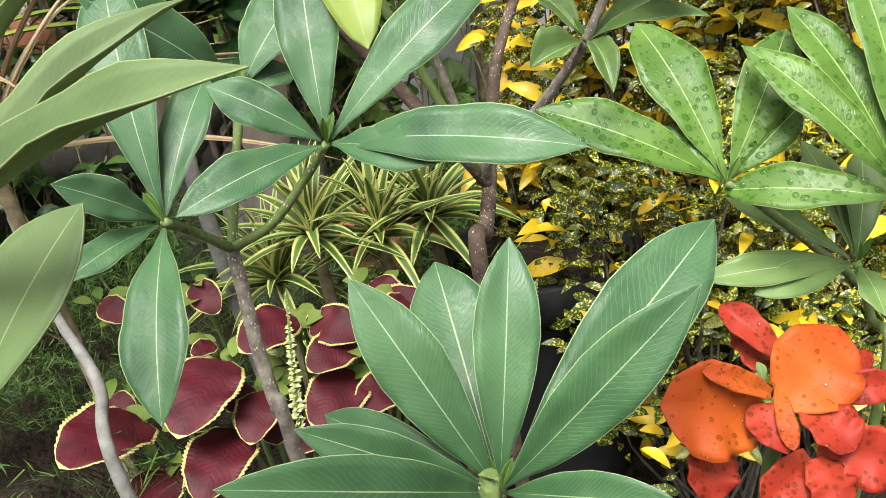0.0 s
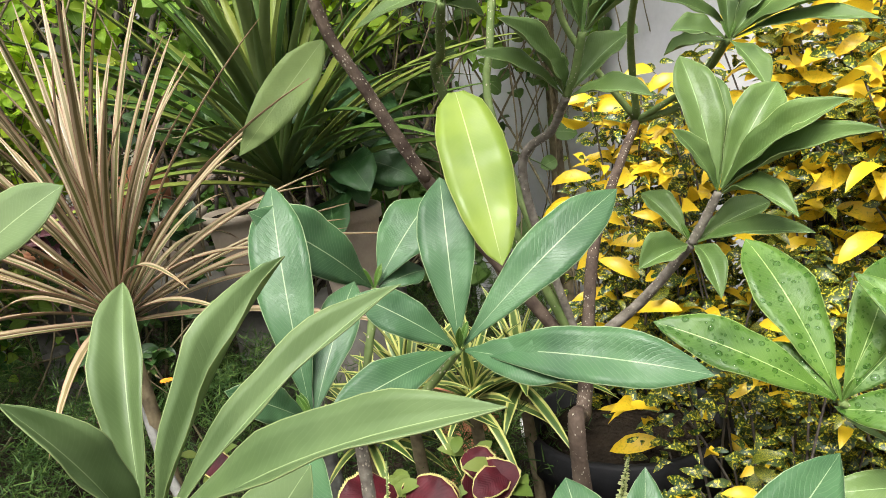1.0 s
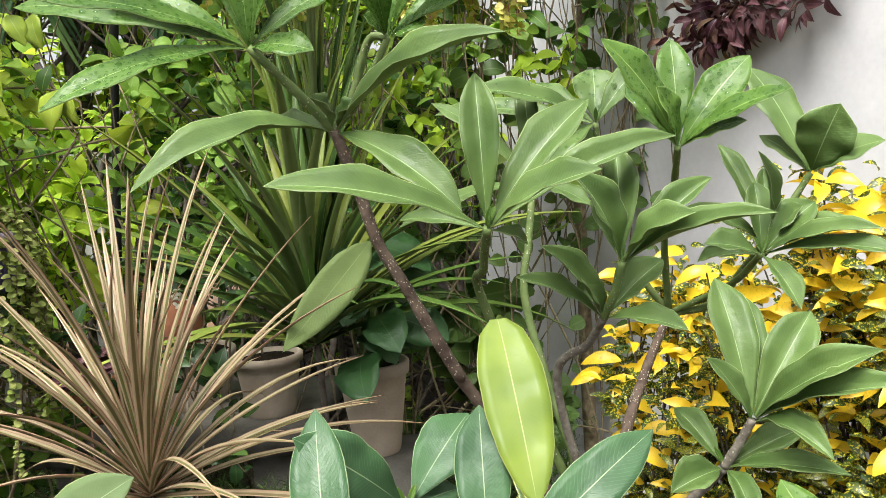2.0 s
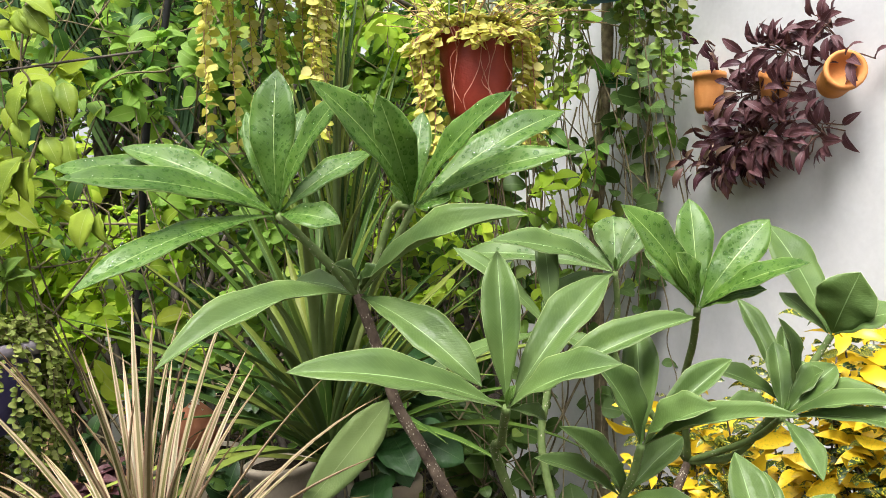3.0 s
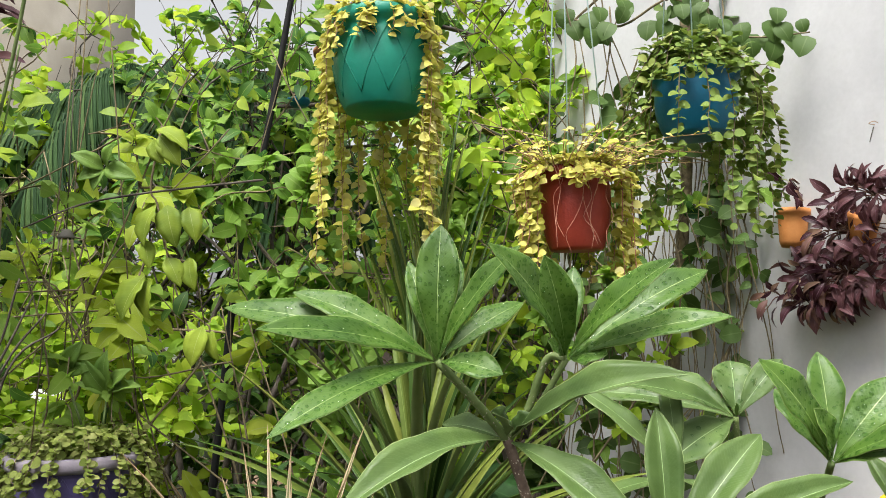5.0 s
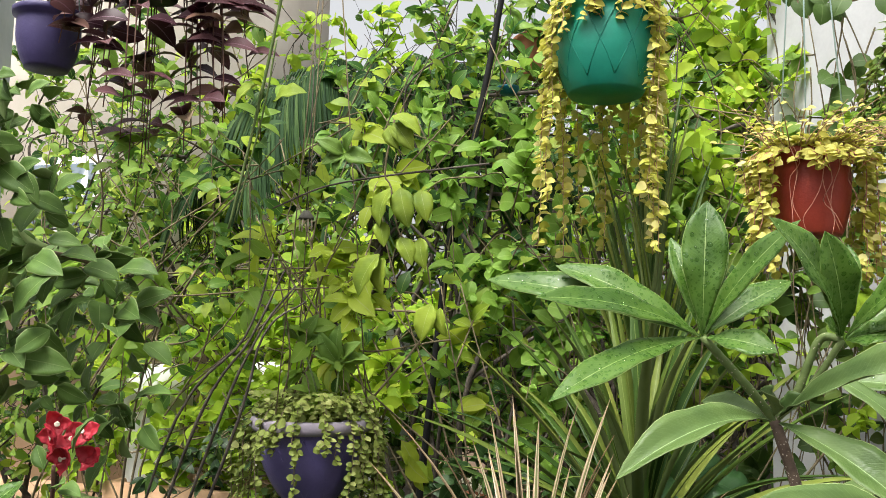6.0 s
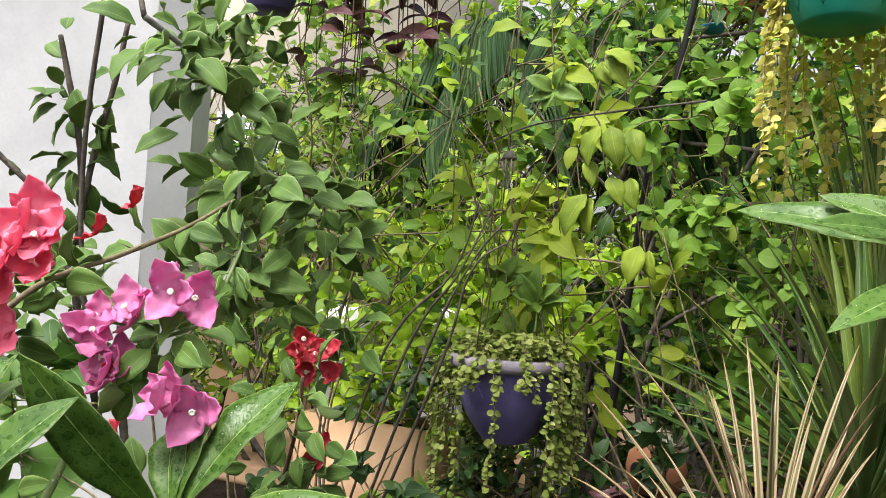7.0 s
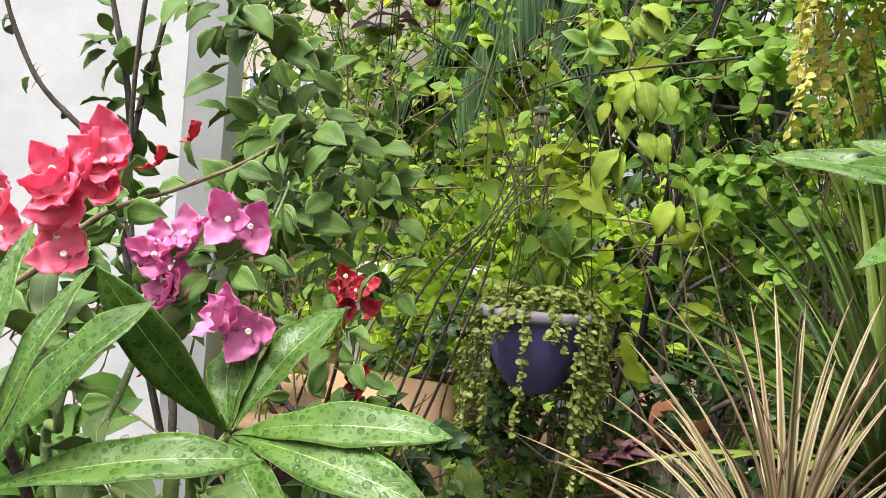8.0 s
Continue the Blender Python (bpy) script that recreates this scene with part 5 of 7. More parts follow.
BLADES["lance2"] = blade("oval", 5, ratio=0.38, fold=0.4, arch=0.16)
croton("croton with yellow and green speckled leaves", (0.6, 1.08, 0), (0.55, 1.12, 0.7), (0.17, 0.12, 0.22), 900, 51, 110)
croton("croton with bright yellow leaves by the wall", (0.82, 0.95, 0), (0.72, 1.0, 0.76), (0.22, 0.14, 0.2), 1100, 52, 110)
croton("low croton with dark speckled leaves", (0.46, 0.88, 0), (0.47, 0.88, 0.36), (0.2, 0.14, 0.2), 900, 53, 90)
croton("low dense croton with dark speckled leaves", (0.62, 0.95, 0), (0.64, 0.97, 0.34), (0.22, 0.14, 0.26), 1300, 59, 110)
croton("croton with dark speckled leaves behind the bush", (0.36, 1.15, 0), (0.4, 1.15, 0.42), (0.16, 0.12, 0.26), 1000, 60, 90)
croton("croton in the corner of the wall", (0.35, 1.45, 0), (0.38, 1.35, 0.62), (0.14, 0.14, 0.18), 420, 54, 60)

# ---- feathery ground cover ----
M_FERN = plain_leaf("feathery_leaf", [(0.0, (0.02, 0.055, 0.010)), (0.6, (0.055, 0.12, 0.02)), (1.0, (0.13, 0.2, 0.04))], 0.6, 0.25)
fern = thing("ground_cover", (-0.45, 1.3, 0), "feathery green ground cover under the plants", "ground cover", kind="stuff")
rng = np.random.default_rng(61)
pl, geos = [], []
for k in range(4300):
    x, y = -1.25 + 1.5 * rng.random(), 0.6 + 1.37 * rng.random()
    if (x > -0.1 and y < 0.92) or (y < 1.0 + 0.12 * noise.noise((x * 6, y * 6, 1.0)) and rng.random() < 0.8):
        continue
    z0 = 0.20 + 0.09 * noise.noise((x * 5, y * 5, 4.2)) + 0.1 * rng.random()
    d = unit(rng.normal(size=3) * (1, 1, 0.3) + (0, -0.3, 0.9))
    L = 0.05 + 0.05 * rng.random()
    for i in range(20):
        t = i / 20
        o = np.array((x, y, z0)) + d * L * t
        n_ = unit(rng.normal(size=3) + d * 0.9)
        pl.append((o, n_, rng.normal(size=3), 0.014 + 0.012 * rng.random()))
leaves(fern, "needle", pl, "needle", M_FERN)
# Raised dark sheet paints the shade below the needles; no stems are built.
part("underlayer", sheet(-1.3, 0.1, 0.62, 2.0, 40, lambda x, y: 0.14 + 0.08 * noise.noise((x * 5, y * 5, 4.2))), M_SOIL, fern, "dark soil-coloured sheet standing in for shade under the leaves", "stuff")
of = thing("marigold", (-0.421, 1.288, 0.366), "small orange flower above the ground cover", "flower")
OF = (-0.421, 1.288, 0.366)
M_OFLOWER = rough_surface("small_orange_petal", [(0.3, (0.7, 0.2, 0.01)), (0.7, (0.8, 0.32, 0.02))], 90, 0.6)
leaves(of, "petal", [(OF, (math.cos(a), math.sin(a), 0.3), (0, -0.5, 1), 0.012) for a in np.linspace(0, 5.8, 12)], "oval", M_OFLOWER, 12)
part("stalk", tube([OF, (OF[0], OF[1] + 0.02, 0.12)], 0.001, 0.0012, 5, 3), M_STEM_GREEN, of)

# ---- wall planter ----
M_PURPLELEAF = plain_leaf("purple_leaf", [(0.0, (0.03, 0.006, 0.011)), (0.45, (0.07, 0.018, 0.03)), (0.72, (0.15, 0.07, 0.07)), (0.88, (0.26, 0.14, 0.10)), (1.0, (0.42, 0.32, 0.2))], 0.4, 0.15, rib=(0.22, 0.13, 0.17))


def on_wall(s, z, off=0.0):
    """A place s metres along the east wall and off metres out from it."""
    p = WALL_A + WALL_DIR * s + WALL_OUT * off
    return np.array((p[0], p[1], z))


S_POT1, Z_POT1 = 0.909, 1.265
S_POT2, Z_POT2 = 1.184, 1.230
S_NAIL, Z_NAIL = 1.085, 1.438
MASS = [(1.101, 1.303, 0.079, 0.031, 80), (1.192, 1.323, 0.027, 0.023, 26), (1.056, 1.24, 0.104, 0.032, 90), (1.037, 1.165, 0.117, 0.042, 120), (0.969, 1.119, 0.056, 0.021, 34), (1.172, 1.15, 0.028, 0.03, 26), (1.244, 1.256, 0.02, 0.01, 8), (0.934, 1.353, 0.019, 0.025, 8), (0.876, 1.132, 0.02, 0.022, 10), (0.992, 1.133, 0.072, 0.028, 40)]
planter = thing("wall_planter", on_wall(S_POT1, Z_POT1), "orange clay wall pots overgrown with purple trailing leaves", "wall planter")
part("pot", lathe([(0.001, 0), (0.021, 0), (0.025, 0.01), (0.0275, 0.044), (0.0285, 0.064), (0.032, 0.066), (0.032, 0.076), (0.026, 0.076), (0.024, 0.056), (0.001, 0.056)], on_wall(S_POT1, Z_POT1 - 0.035, 0.03), 24, (0, radians(4), 0)), M_ORANGEPOT, planter)
part("pot", lathe([(0.001, 0), (0.021, 0), (0.025, 0.01), (0.0275, 0.044), (0.0285, 0.064), (0.032, 0.066), (0.032, 0.076), (0.026, 0.076), (0.024, 0.056), (0.001, 0.056)], on_wall(S_POT2, Z_POT2, 0.03), 24, (radians(80), 0, radians(-4))), M_ORANGEPOT, planter, "open mouth of a tipped orange pot")
part("pot", lathe([(0.001, 0), (0.019, 0), (0.024, 0.04), (0.028, 0.06), (0.028, 0.068), (0.023, 0.068), (0.001, 0.05)], on_wall(S_POT1 * 0.45 + S_POT2 * 0.55, Z_POT2 - 0.02, 0.025), 24, (radians(20), 0, 0)), M_ORANGEPOT, planter)
rng = np.random.default_rng(71)
pl, geos = [], []
for s0, z0, rs, rz, n in MASS:
    for k in range(n):
        a, q = rng.random() * 6.283, math.sqrt(rng.random())
        s, z = s0 + rs * q * math.cos(a), z0 + rz * q * math.sin(a)
        o = on_wall(s, z, 0.015 + 0.06 * rng.random())
        t = rng.random() * 6.283
        out = np.array((WALL_OUT[0], WALL_OUT[1], 0.0))
        along_ = np.array((WALL_DIR[0], WALL_DIR[1], 0.0))
        d = along_ * (math.cos(a) * 0.8 + math.cos(t) * 0.6) + np.array((0, 0, 1)) * (math.sin(a) * 0.8 + math.sin(t) * 0.5 - 0.3) + out * 0.5 * rng.random()
        pl.append((o, d, out + rng.normal(size=3) * 0.4 + (0, 0, 0.3), 0.026 + 0.022 * rng.random()))
        if k % 3 == 0:
            geos.append(tube([on_wall(s0, z0, 0.03), on_wall((s + s0) / 2, (z + z0) / 2 + 0.01, 0.05), o], 0.0016, 0.0011, 4, 3))
part("trailing_stem", join(geos), M_STEM_RED, planter, kind="stuff")
pl.sort(key=lambda v: v[0][1])
leaves(planter, "leaf", pl, "lance2", M_PURPLELEAF, 260)
nail = thing("wall_hook", on_wall(S_NAIL, Z_NAIL), "broken wire hook with a scratch in the white wall", "hook")
part("wire", tube([on_wall(S_NAIL, Z_NAIL, -0.01), on_wall(S_NAIL, Z_NAIL, 0.015), on_wall(S_NAIL + 0.008, Z_NAIL + 0.003, 0.012), on_wall(S_NAIL + 0.012, Z_NAIL - 0.001, 0.006)], 0.0008, 0.0006, 5, 4), M_DRY, nail)
part("scratch", tube([on_wall(S_NAIL - 0.002, Z_NAIL - 0.004, 0.001), on_wall(S_NAIL - 0.012, Z_NAIL - 0.03, 0.001)], 0.001, 0.0006, 4, 2), M_STONE, nail)

# ---- trunk and creepers at the wall's end ----
M_HEART = plain_leaf("dark_creeper_leaf", [(0.0, (0.035, 0.075, 0.014)), (0.7, (0.08, 0.15, 0.026)), (1.0, (0.16, 0.22, 0.04))], 0.42, 0.25, rib=(0.12, 0.18, 0.06))
M_POTLEAF = veined_leaf("potted_leaf", (0.02, 0.065, 0.018), (0.04, 0.11, 0.03), (0.1, 0.18, 0.07), veins=7)
TR = [(0.322, 1.893, 0.962), (0.333, 1.888, 1.090), (0.353, 1.880, 1.293), (0.367, 1.874, 1.446)]
trunk = thing("climber", (TR[0][0], TR[0][1], 0), "thin pale trunk wound with creepers by the wall", "climber")
part("trunk", tube([(TR[0][0] - 0.01, TR[0][1], -0.01), *TR, (TR[3][0] + 0.02, TR[3][1], 2.1)], 0.016, 0.012, 10, 6, 0.25, 3), M_TWIG, trunk)
rng = np.random.default_rng(72)
geos, pl = [], []
for k in range(56):
    x0 = TR[2][0] + (rng.random() - 0.72) * 0.42
    y0 = TR[2][1] - 0.1 + (rng.random() - 0.5) * 0.16
    z = 1.9 - 0.75 * rng.random()
    p = [(x0, y0, z)]
    for q in range(7):
        x0 += (rng.random() - 0.5) * 0.05
        z -= 0.06 + 0.08 * rng.random()
        p.append((x0, y0 + (rng.random() - .5) * 0.03, z))
    c = smooth_path(p, 4)
    geos.append(tube(c, 0.002, 0.0011, 4, 0))
    for o in c[::2]:
        if rng.random() < 0.3:
            a = rng.random() * 6.283
            pl.append((o, (math.cos(a), math.sin(a) * 0.6 - 0.3, -0.5 + 0.5 * rng.random()), (0, -1, 0.5) + rng.normal(size=3) * 0.4, 0.022 + 0.03 * rng.random()))
part("creeper_stem", join(geos), M_TWIG, trunk, kind="stuff")
leaves(trunk, "leaf", pl, "round", M_HEART, 160)

potted = thing("potted_plant", (-0.122, 1.5, 0.562), "dark big-leaved plant growing in the cream clay pot", "plant")
rng = np.random.default_rng(75)
for k in range(22):
    a = k * 2.4
    h = 0.05 + 0.2 * rng.random()
    o = np.array((-0.122 + math.cos(a) * 0.1 * rng.random(), 1.5 + math.sin(a) * 0.08 - 0.02, 0.562 + h))
    part("stem", tube([(-0.122 + math.cos(a) * 0.02, 1.5 + math.sin(a) * 0.02, 0.562), (o + (-0.122, 1.5, 0.58)) / 2 + (0, 0, 0.02), o], 0.002, 0.0013, 5, 4), M_STEM_GREEN, potted)
    d = unit((math.cos(a), math.sin(a) * 0.7 - 0.3, -0.35))
    L = 0.07 + 0.05 * rng.random()
    part("leaf", leaf_geo(o, o + d * L, L * 0.75, np.array((0, -0.8, 0.8)) + rng.normal(size=3) * 0.25, 0.06, 0.2, "round", 10, 4, 0.0005, 0.12, 0.15, k)[:4], [M_POTLEAF, M_UNDER], potted)

# branch with heart-shaped leaves that reaches over the wall
arm = thing("overhead_vine", (TR[3][0], TR[3][1], 1.9), "overhanging vine branch with dark heart-shaped leaves", "vine")
OV = [(0.115, 1.751, 1.756), (0.209, 1.709, 1.721), (0.312, 1.660, 1.757), (0.395, 1.632, 1.670), (0.464, 1.598, 1.642), (0.547, 1.563, 1.635)]
part("branch", tube([(TR[3][0], TR[3][1], 2.02), OV[0]], 0.004, 0.003, 6, 4), M_TWIG, arm)
part("branch", tube(OV, 0.003, 0.0015, 6, 5), M_TWIG, arm)
pl = []
c = smooth_path(OV, 12)
for k in range(46):
    o = c[int(rng.random() * (len(c) - 1))] + (rng.random(3) - .5) * (0.08, 0.08, 0.09) + (0, 0, 0.01)
    pl.append((o, (rng.random() - .5, -0.3 * rng.random(), -0.6 - 0.3 * rng.random()), (rng.random() - .5, -1, 0.4), 0.03 + 0.022 * rng.random()))
leaves(arm, "leaf", pl, "round", M_HEART, 46)

# ---- bougainvillea ----
def bract_mat(name, a, c):
    m, nt, b_ = shader(name, 0.5)
    across, along = leaf_uv(nt)
    col = ramp(nt, noise_tex(nt, 60, 4), [(0.3, a), (0.7, c)])
    v = math_node(nt, 'POWER', math_node(nt, 'ABSOLUTE', math_node(nt, 'SINE', math_node(nt, 'MULTIPLY', math_node(nt, 'SUBTRACT', along, across), 34.0))), 10.0)
    nt.links.new(mixc(nt, math_node(nt, 'MULTIPLY', v, 0.1), col, tuple(0.6 * x for x in a)), b_.inputs["Base Color"])
    bump(nt, b_, math_node(nt, 'ADD', math_node(nt, 'MULTIPLY', v, 0.3), noise_tex(nt, 110, 4)), 0.25, 0.0008)
    add_glow_through(nt, b_, col, 0.4)
    return m


M_MAGENTA = bract_mat("magenta_bract", (0.70, 0.15, 0.42), (0.84, 0.34, 0.60))
M_PINKRED = bract_mat("pink_red_bract", (0.84, 0.13, 0.25), (0.93, 0.30, 0.43))
M_REDBRACT = bract_mat("red_bract", (0.46, 0.016, 0.035), (0.6, 0.05, 0.075))
M_BOUGLEAF = veined_leaf("bougainvillea_leaf", (0.05, 0.115, 0.016), (0.115, 0.21, 0.036), (0.3, 0.4, 0.14), (0.36, 0.44, 0.18), rough=0.55, relief=0.25, veins=9, per_object=True, rim=0.468)
M_WHITEFLOWER = rough_surface("white_floret", [(0.3, (0.7, 0.66, 0.5)), (0.7, (0.8, 0.78, 0.68))], 90, 0.6)
boug = thing("bougainvillea", (-1.02, 0.55, 0.0), "bougainvillea with pink, magenta and red bracts on thorny twigs", "bougainvillea")


def bract_cluster(p, mat, size, seed, flowers=3):
    """Groups of three papery bracts round a small white flower."""
    rng = np.random.default_rng(seed)
    for k in range(flowers):
        c = np.array(p) + (rng.random(3) - .5) * size * (1.1, 0.7, 1.0) * (flowers > 1)
        ax = unit(np.array((1.4 * (rng.random() - .5), -0.8, 1.1 * rng.random() - 0.2)))
        s = unit(np.cross(ax, (0, 0, 1)))
        u = np.cross(s, ax)
        a0 = rng.random() * 6.283
        for j in range(3):
            a = a0 + j * 2.094 + (rng.random() - .5) * 0.4
            d = (s * math.cos(a) + u * math.sin(a)) * 0.85 + ax * 0.6
            L = size * (0.85 + 0.4 * rng.random())
            part("bract", leaf_geo(c, c + unit(d) * L, L * 0.9, ax, -0.12, 0.32, "bract", 12, 8, 0.0004, 0.2, 0.0, seed + j)[:4], [mat, mat], boug)
        if rng.random() < 0.85:
            o = c + ax * size * 0.28
            part("floret", join([tube([c, o], 0.0012, 0.0012, 5, 2), (lambda g: (g[0], g[1]))(lathe([(0.0002, 0), (0.0024, 0.0006), (0.003, 0.0014), (0.0014, 0.0012), (0.0002, 0.0006)], o, 8, tuple(Vector(ax).to_track_quat('Z', 'Y').to_euler())))]), M_WHITEFLOWER, boug, "tiny white flower")


seed = 100
for p, n in [((-0.778, 0.302, 1.010), 2), ((-0.740, 0.324, 1.020), 2), ((-0.745, 0.333, 1.002), 2), ((-0.758, 0.302, 0.983), 2), ((-0.806, 0.286, 0.995), 1), ((-0.774, 0.316, 0.948), 2), ((-0.807, 0.285, 0.958), 1), ((-0.735, 0.327, 1.033), 1), ((-0.763, 0.322, 1.006), 2)]:
    bract_cluster(p, M_PINKRED, 0.031, seed, n)
    seed += 7
for p, n in [((-0.693, 0.420, 0.983), 2), ((-0.677, 0.429, 0.981), 1), ((-0.721, 0.404, 0.963), 2), ((-0.737, 0.394, 0.945), 2), ((-0.738, 0.382, 0.926), 2), ((-0.726, 0.400, 0.917), 1), ((-0.668, 0.386, 0.896), 2), ((-0.642, 0.402, 0.895), 1)]:
    bract_cluster(p, M_MAGENTA, 0.028, seed, n)
    seed += 7
for p, n in [((-0.745, 0.663, 0.927), 2), ((-0.726, 0.674, 0.913), 2), ((-0.735, 0.669, 0.897), 1), ((-0.710, 0.683, 0.896), 1), ((-0.724, 0.675, 0.811), 2), ((-0.746, 0.424, 1.061), 1), ((-0.748, 0.388, 1.032), 1), ((-0.780, 0.427, 0.845), 2), ((-0.727, 0.389, 0.915), 1)]:
    bract_cluster(p, M_REDBRACT, 0.021, seed, n)
    seed += 7
BRANCHES = [
    ([(-0.896, 0.299, 0.895), (-0.866, 0.339, 0.915), (-0.841, 0.399, 0.980), (-0.828, 0.476, 1.013), (-0.834, 0.564, 1.047), (-0.862, 0.663, 1.087)], 0.0034, 0.002, M_TWIG),
    ([(-1.004, 0.635, 1.316), (-0.985, 0.704, 1.284), (-0.961, 0.742, 1.247), (-0.940, 0.755, 1.179), (-0.925, 0.742, 1.100), (-0.906, 0.731, 1.038), (-0.848, 0.615, 0.949)], 0.0042, 0.0018, M_PALE_STEM),
    ([(-0.974, 0.829, 1.138), (-0.957, 0.931, 1.130), (-0.944, 0.962, 1.099), (-0.923, 0.953, 1.009)], 0.004, 0.0018, M_TWIG)]
BRANCHES += [
    ([(-1.220, 0.746, 0.911), (-1.230, 0.739, 1.039), (-1.217, 0.745, 1.161), (-1.197, 0.755, 1.267), (-1.184, 0.761, 1.363)], 0.0065, 0.004, M_BARK),
    ([(-1.226, 0.741, 1.066), (-1.237, 0.733, 1.185), (-1.258, 0.719, 1.287), (-1.269, 0.712, 1.338)], 0.0055, 0.004, M_BARK),
    ([(-1.243, 0.672, 1.102), (-1.305, 0.636, 1.167), (-1.342, 0.613, 1.246), (-1.364, 0.599, 1.319)], 0.0045, 0.0035, M_BARK),
    ([(-0.718, 0.634, 0.896), (-0.732, 0.649, 0.843), (-0.763, 0.667, 0.759), (-0.800, 0.705, 0.651)], 0.002, 0.003, M_STEM_RED),
    ([(-0.703, 0.667, 0.814), (-0.740, 0.681, 0.761), (-0.782, 0.715, 0.653)], 0.002, 0.003, M_STEM_RED),
    ([(-0.723, 0.422, 0.895), (-0.702, 0.411, 0.941), (-0.702, 0.469, 0.963), (-0.780, 0.596, 1.033)], 0.002, 0.0016, M_STEM_GREEN)]
for i, (ln, r0, r1, mt) in enumerate(BRANCHES):
    if i in (3, 4):
        ln = [(-1.02, 0.55 + 0.35, -0.01), *ln] if i == 3 else ln
    if i in (6, 7):
        ln = [*ln, (-0.8, 0.75, -0.01)]
    part("branch", tube(ln, r0, r1, 8, 8, 0.15, i), mt, boug)
    th = []
    rng = np.random.default_rng(200 + i)
    c = smooth_path(ln, 10)
    for k in range(10):
        o = c[int(rng.random() * (len(c) - 1))]
        d = unit(rng.normal(size=3))
        th.append(tube([o, o + d * 0.018], 0.0009, 0.0002, 4, 2))
    part("thorn", join(th), mt, boug, kind="stuff")
part("branch", tube([(-1.02, 0.55, -0.01), (-0.98, 0.5, 0.5), BRANCHES[0][0][0]], 0.012, 0.0036, 8, 6), M_BARK, boug)
B1 = BRANCHES[1][0][0]
part("branch", tube([(-1.02, 0.9, -0.01), (B1[0] - 0.16, B1[1] + 0.08, 0.9), (B1[0] - 0.14, B1[1] + 0.05, B1[2] + 0.06), (B1[0] - 0.06, B1[1] + 0.02, B1[2] + 0.1), B1], 0.0036, 0.0036, 8, 8), M_BARK, boug)
part("branch", tube([BRANCHES[5][0][0], (-1.1, 0.75, 0.7), (-1.02, 0.6, -0.01)], 0.0045, 0.008, 8, 6), M_BARK, boug)

# long canes that lean into the vines
for i, ln in enumerate((
        [(-0.756, 1.128, 1.127), (-0.803, 1.131, 1.022), (-0.861, 1.130, 0.935), (-0.953, 1.127, 0.813)],
        [(-0.752, 1.129, 1.127), (-0.792, 1.133, 1.022), (-0.840, 1.134, 0.935), (-0.918, 1.133, 0.813)],
        [(-0.749, 1.130, 1.127), (-0.782, 1.135, 1.022), (-0.819, 1.138, 0.935), (-0.884, 1.139, 0.813)],
        [(-0.746, 1.130, 1.127), (-0.774, 1.137, 1.022), (-0.802, 1.141, 0.935), (-0.855, 1.145, 0.813)])):
    part("branch", tube([(ln[0][0] + 0.012 * i, ln[0][1] + 0.01 * i, ln[0][2] + 0.03 - 0.025 * i), ln[1], (ln[3][0] + 0.004 * i, ln[3][1], ln[3][2]), (ln[3][0] - 0.22 - 0.05 * i, ln[3][1] + 0.03 * i, -0.01)], 0.0014, 0.0034, 6, 6, 0.15, 400 + i), M_BARK, boug)


def leafy(parent, line, n, size, spread, seed, mat, down=0.3, ratio=0.62, up=M_UNDER):
    """Broad pointed leaves set along a branch, each one built by itself."""
    rng = np.random.default_rng(seed)
    c = smooth_path(line, 10)
    for k in range(int(n * 1.5)):
        o = c[int((0.05 + 0.95 * rng.random()) * (len(c) - 1))]
        d = unit(rng.normal(size=3) * (1, 0.7, 0.8) + (0, -0.25, -down))
        p = o + d * spread * rng.random()
        L = size * (0.5 + 0.45 * rng.random())
        part("leaf", leaf_geo(p, p + d * L, L * ratio, np.array((-0.2, -1.0, 0.6)) + rng.normal(size=3) * 0.5, 0.06, 0.3, "oval", 6, 4, 0.0005, 0.1, 0.1, k)[:4], [mat, up], parent)


for i, n, s, sp in ((0, 16, 0.05, 0.02), (1, 64, 0.074, 0.09), (2, 44, 0.072, 0.1), (3, 18, 0.07, 0.04), (4, 12, 0.07, 0.04), (5, 3, 0.05, 0.02), (6, 22, 0.045, 0.05), (7, 22, 0.045, 0.05), (8, 22, 0.05, 0.03)):
    leafy(boug, BRANCHES[i][0], n, s, sp, 300 + i, M_BOUGLEAF)
leafy(boug, [(-0.923, 0.399, 0.880), (-0.929, 0.452, 0.949), (-0.952, 0.554, 0.979), (-0.891, 0.648, 0.974)], 26, 0.05, 0.05, 320, M_BOUGLEAF)
leafy(boug, [(-0.968, 0.718, 1.051), (-0.931, 0.798, 0.981), (-0.876, 0.888, 0.948), (-0.831, 0.915, 0.911)], 44, 0.055, 0.08, 321, M_BOUGLEAF)
leafy(boug, [(-0.956, 0.381, 0.800), (-0.895, 0.417, 0.739), (-0.827, 0.457, 0.723), (-0.789, 0.537, 0.733)], 34, 0.05, 0.08, 323, M_BOUGLEAF)
leafy(boug, [(-1.083, 0.714, 1.361), (-1.020, 0.745, 1.318), (-0.972, 0.762, 1.365), (-0.952, 0.830, 1.313)], 30, 0.06, 0.06, 322, M_BOUGLEAF)

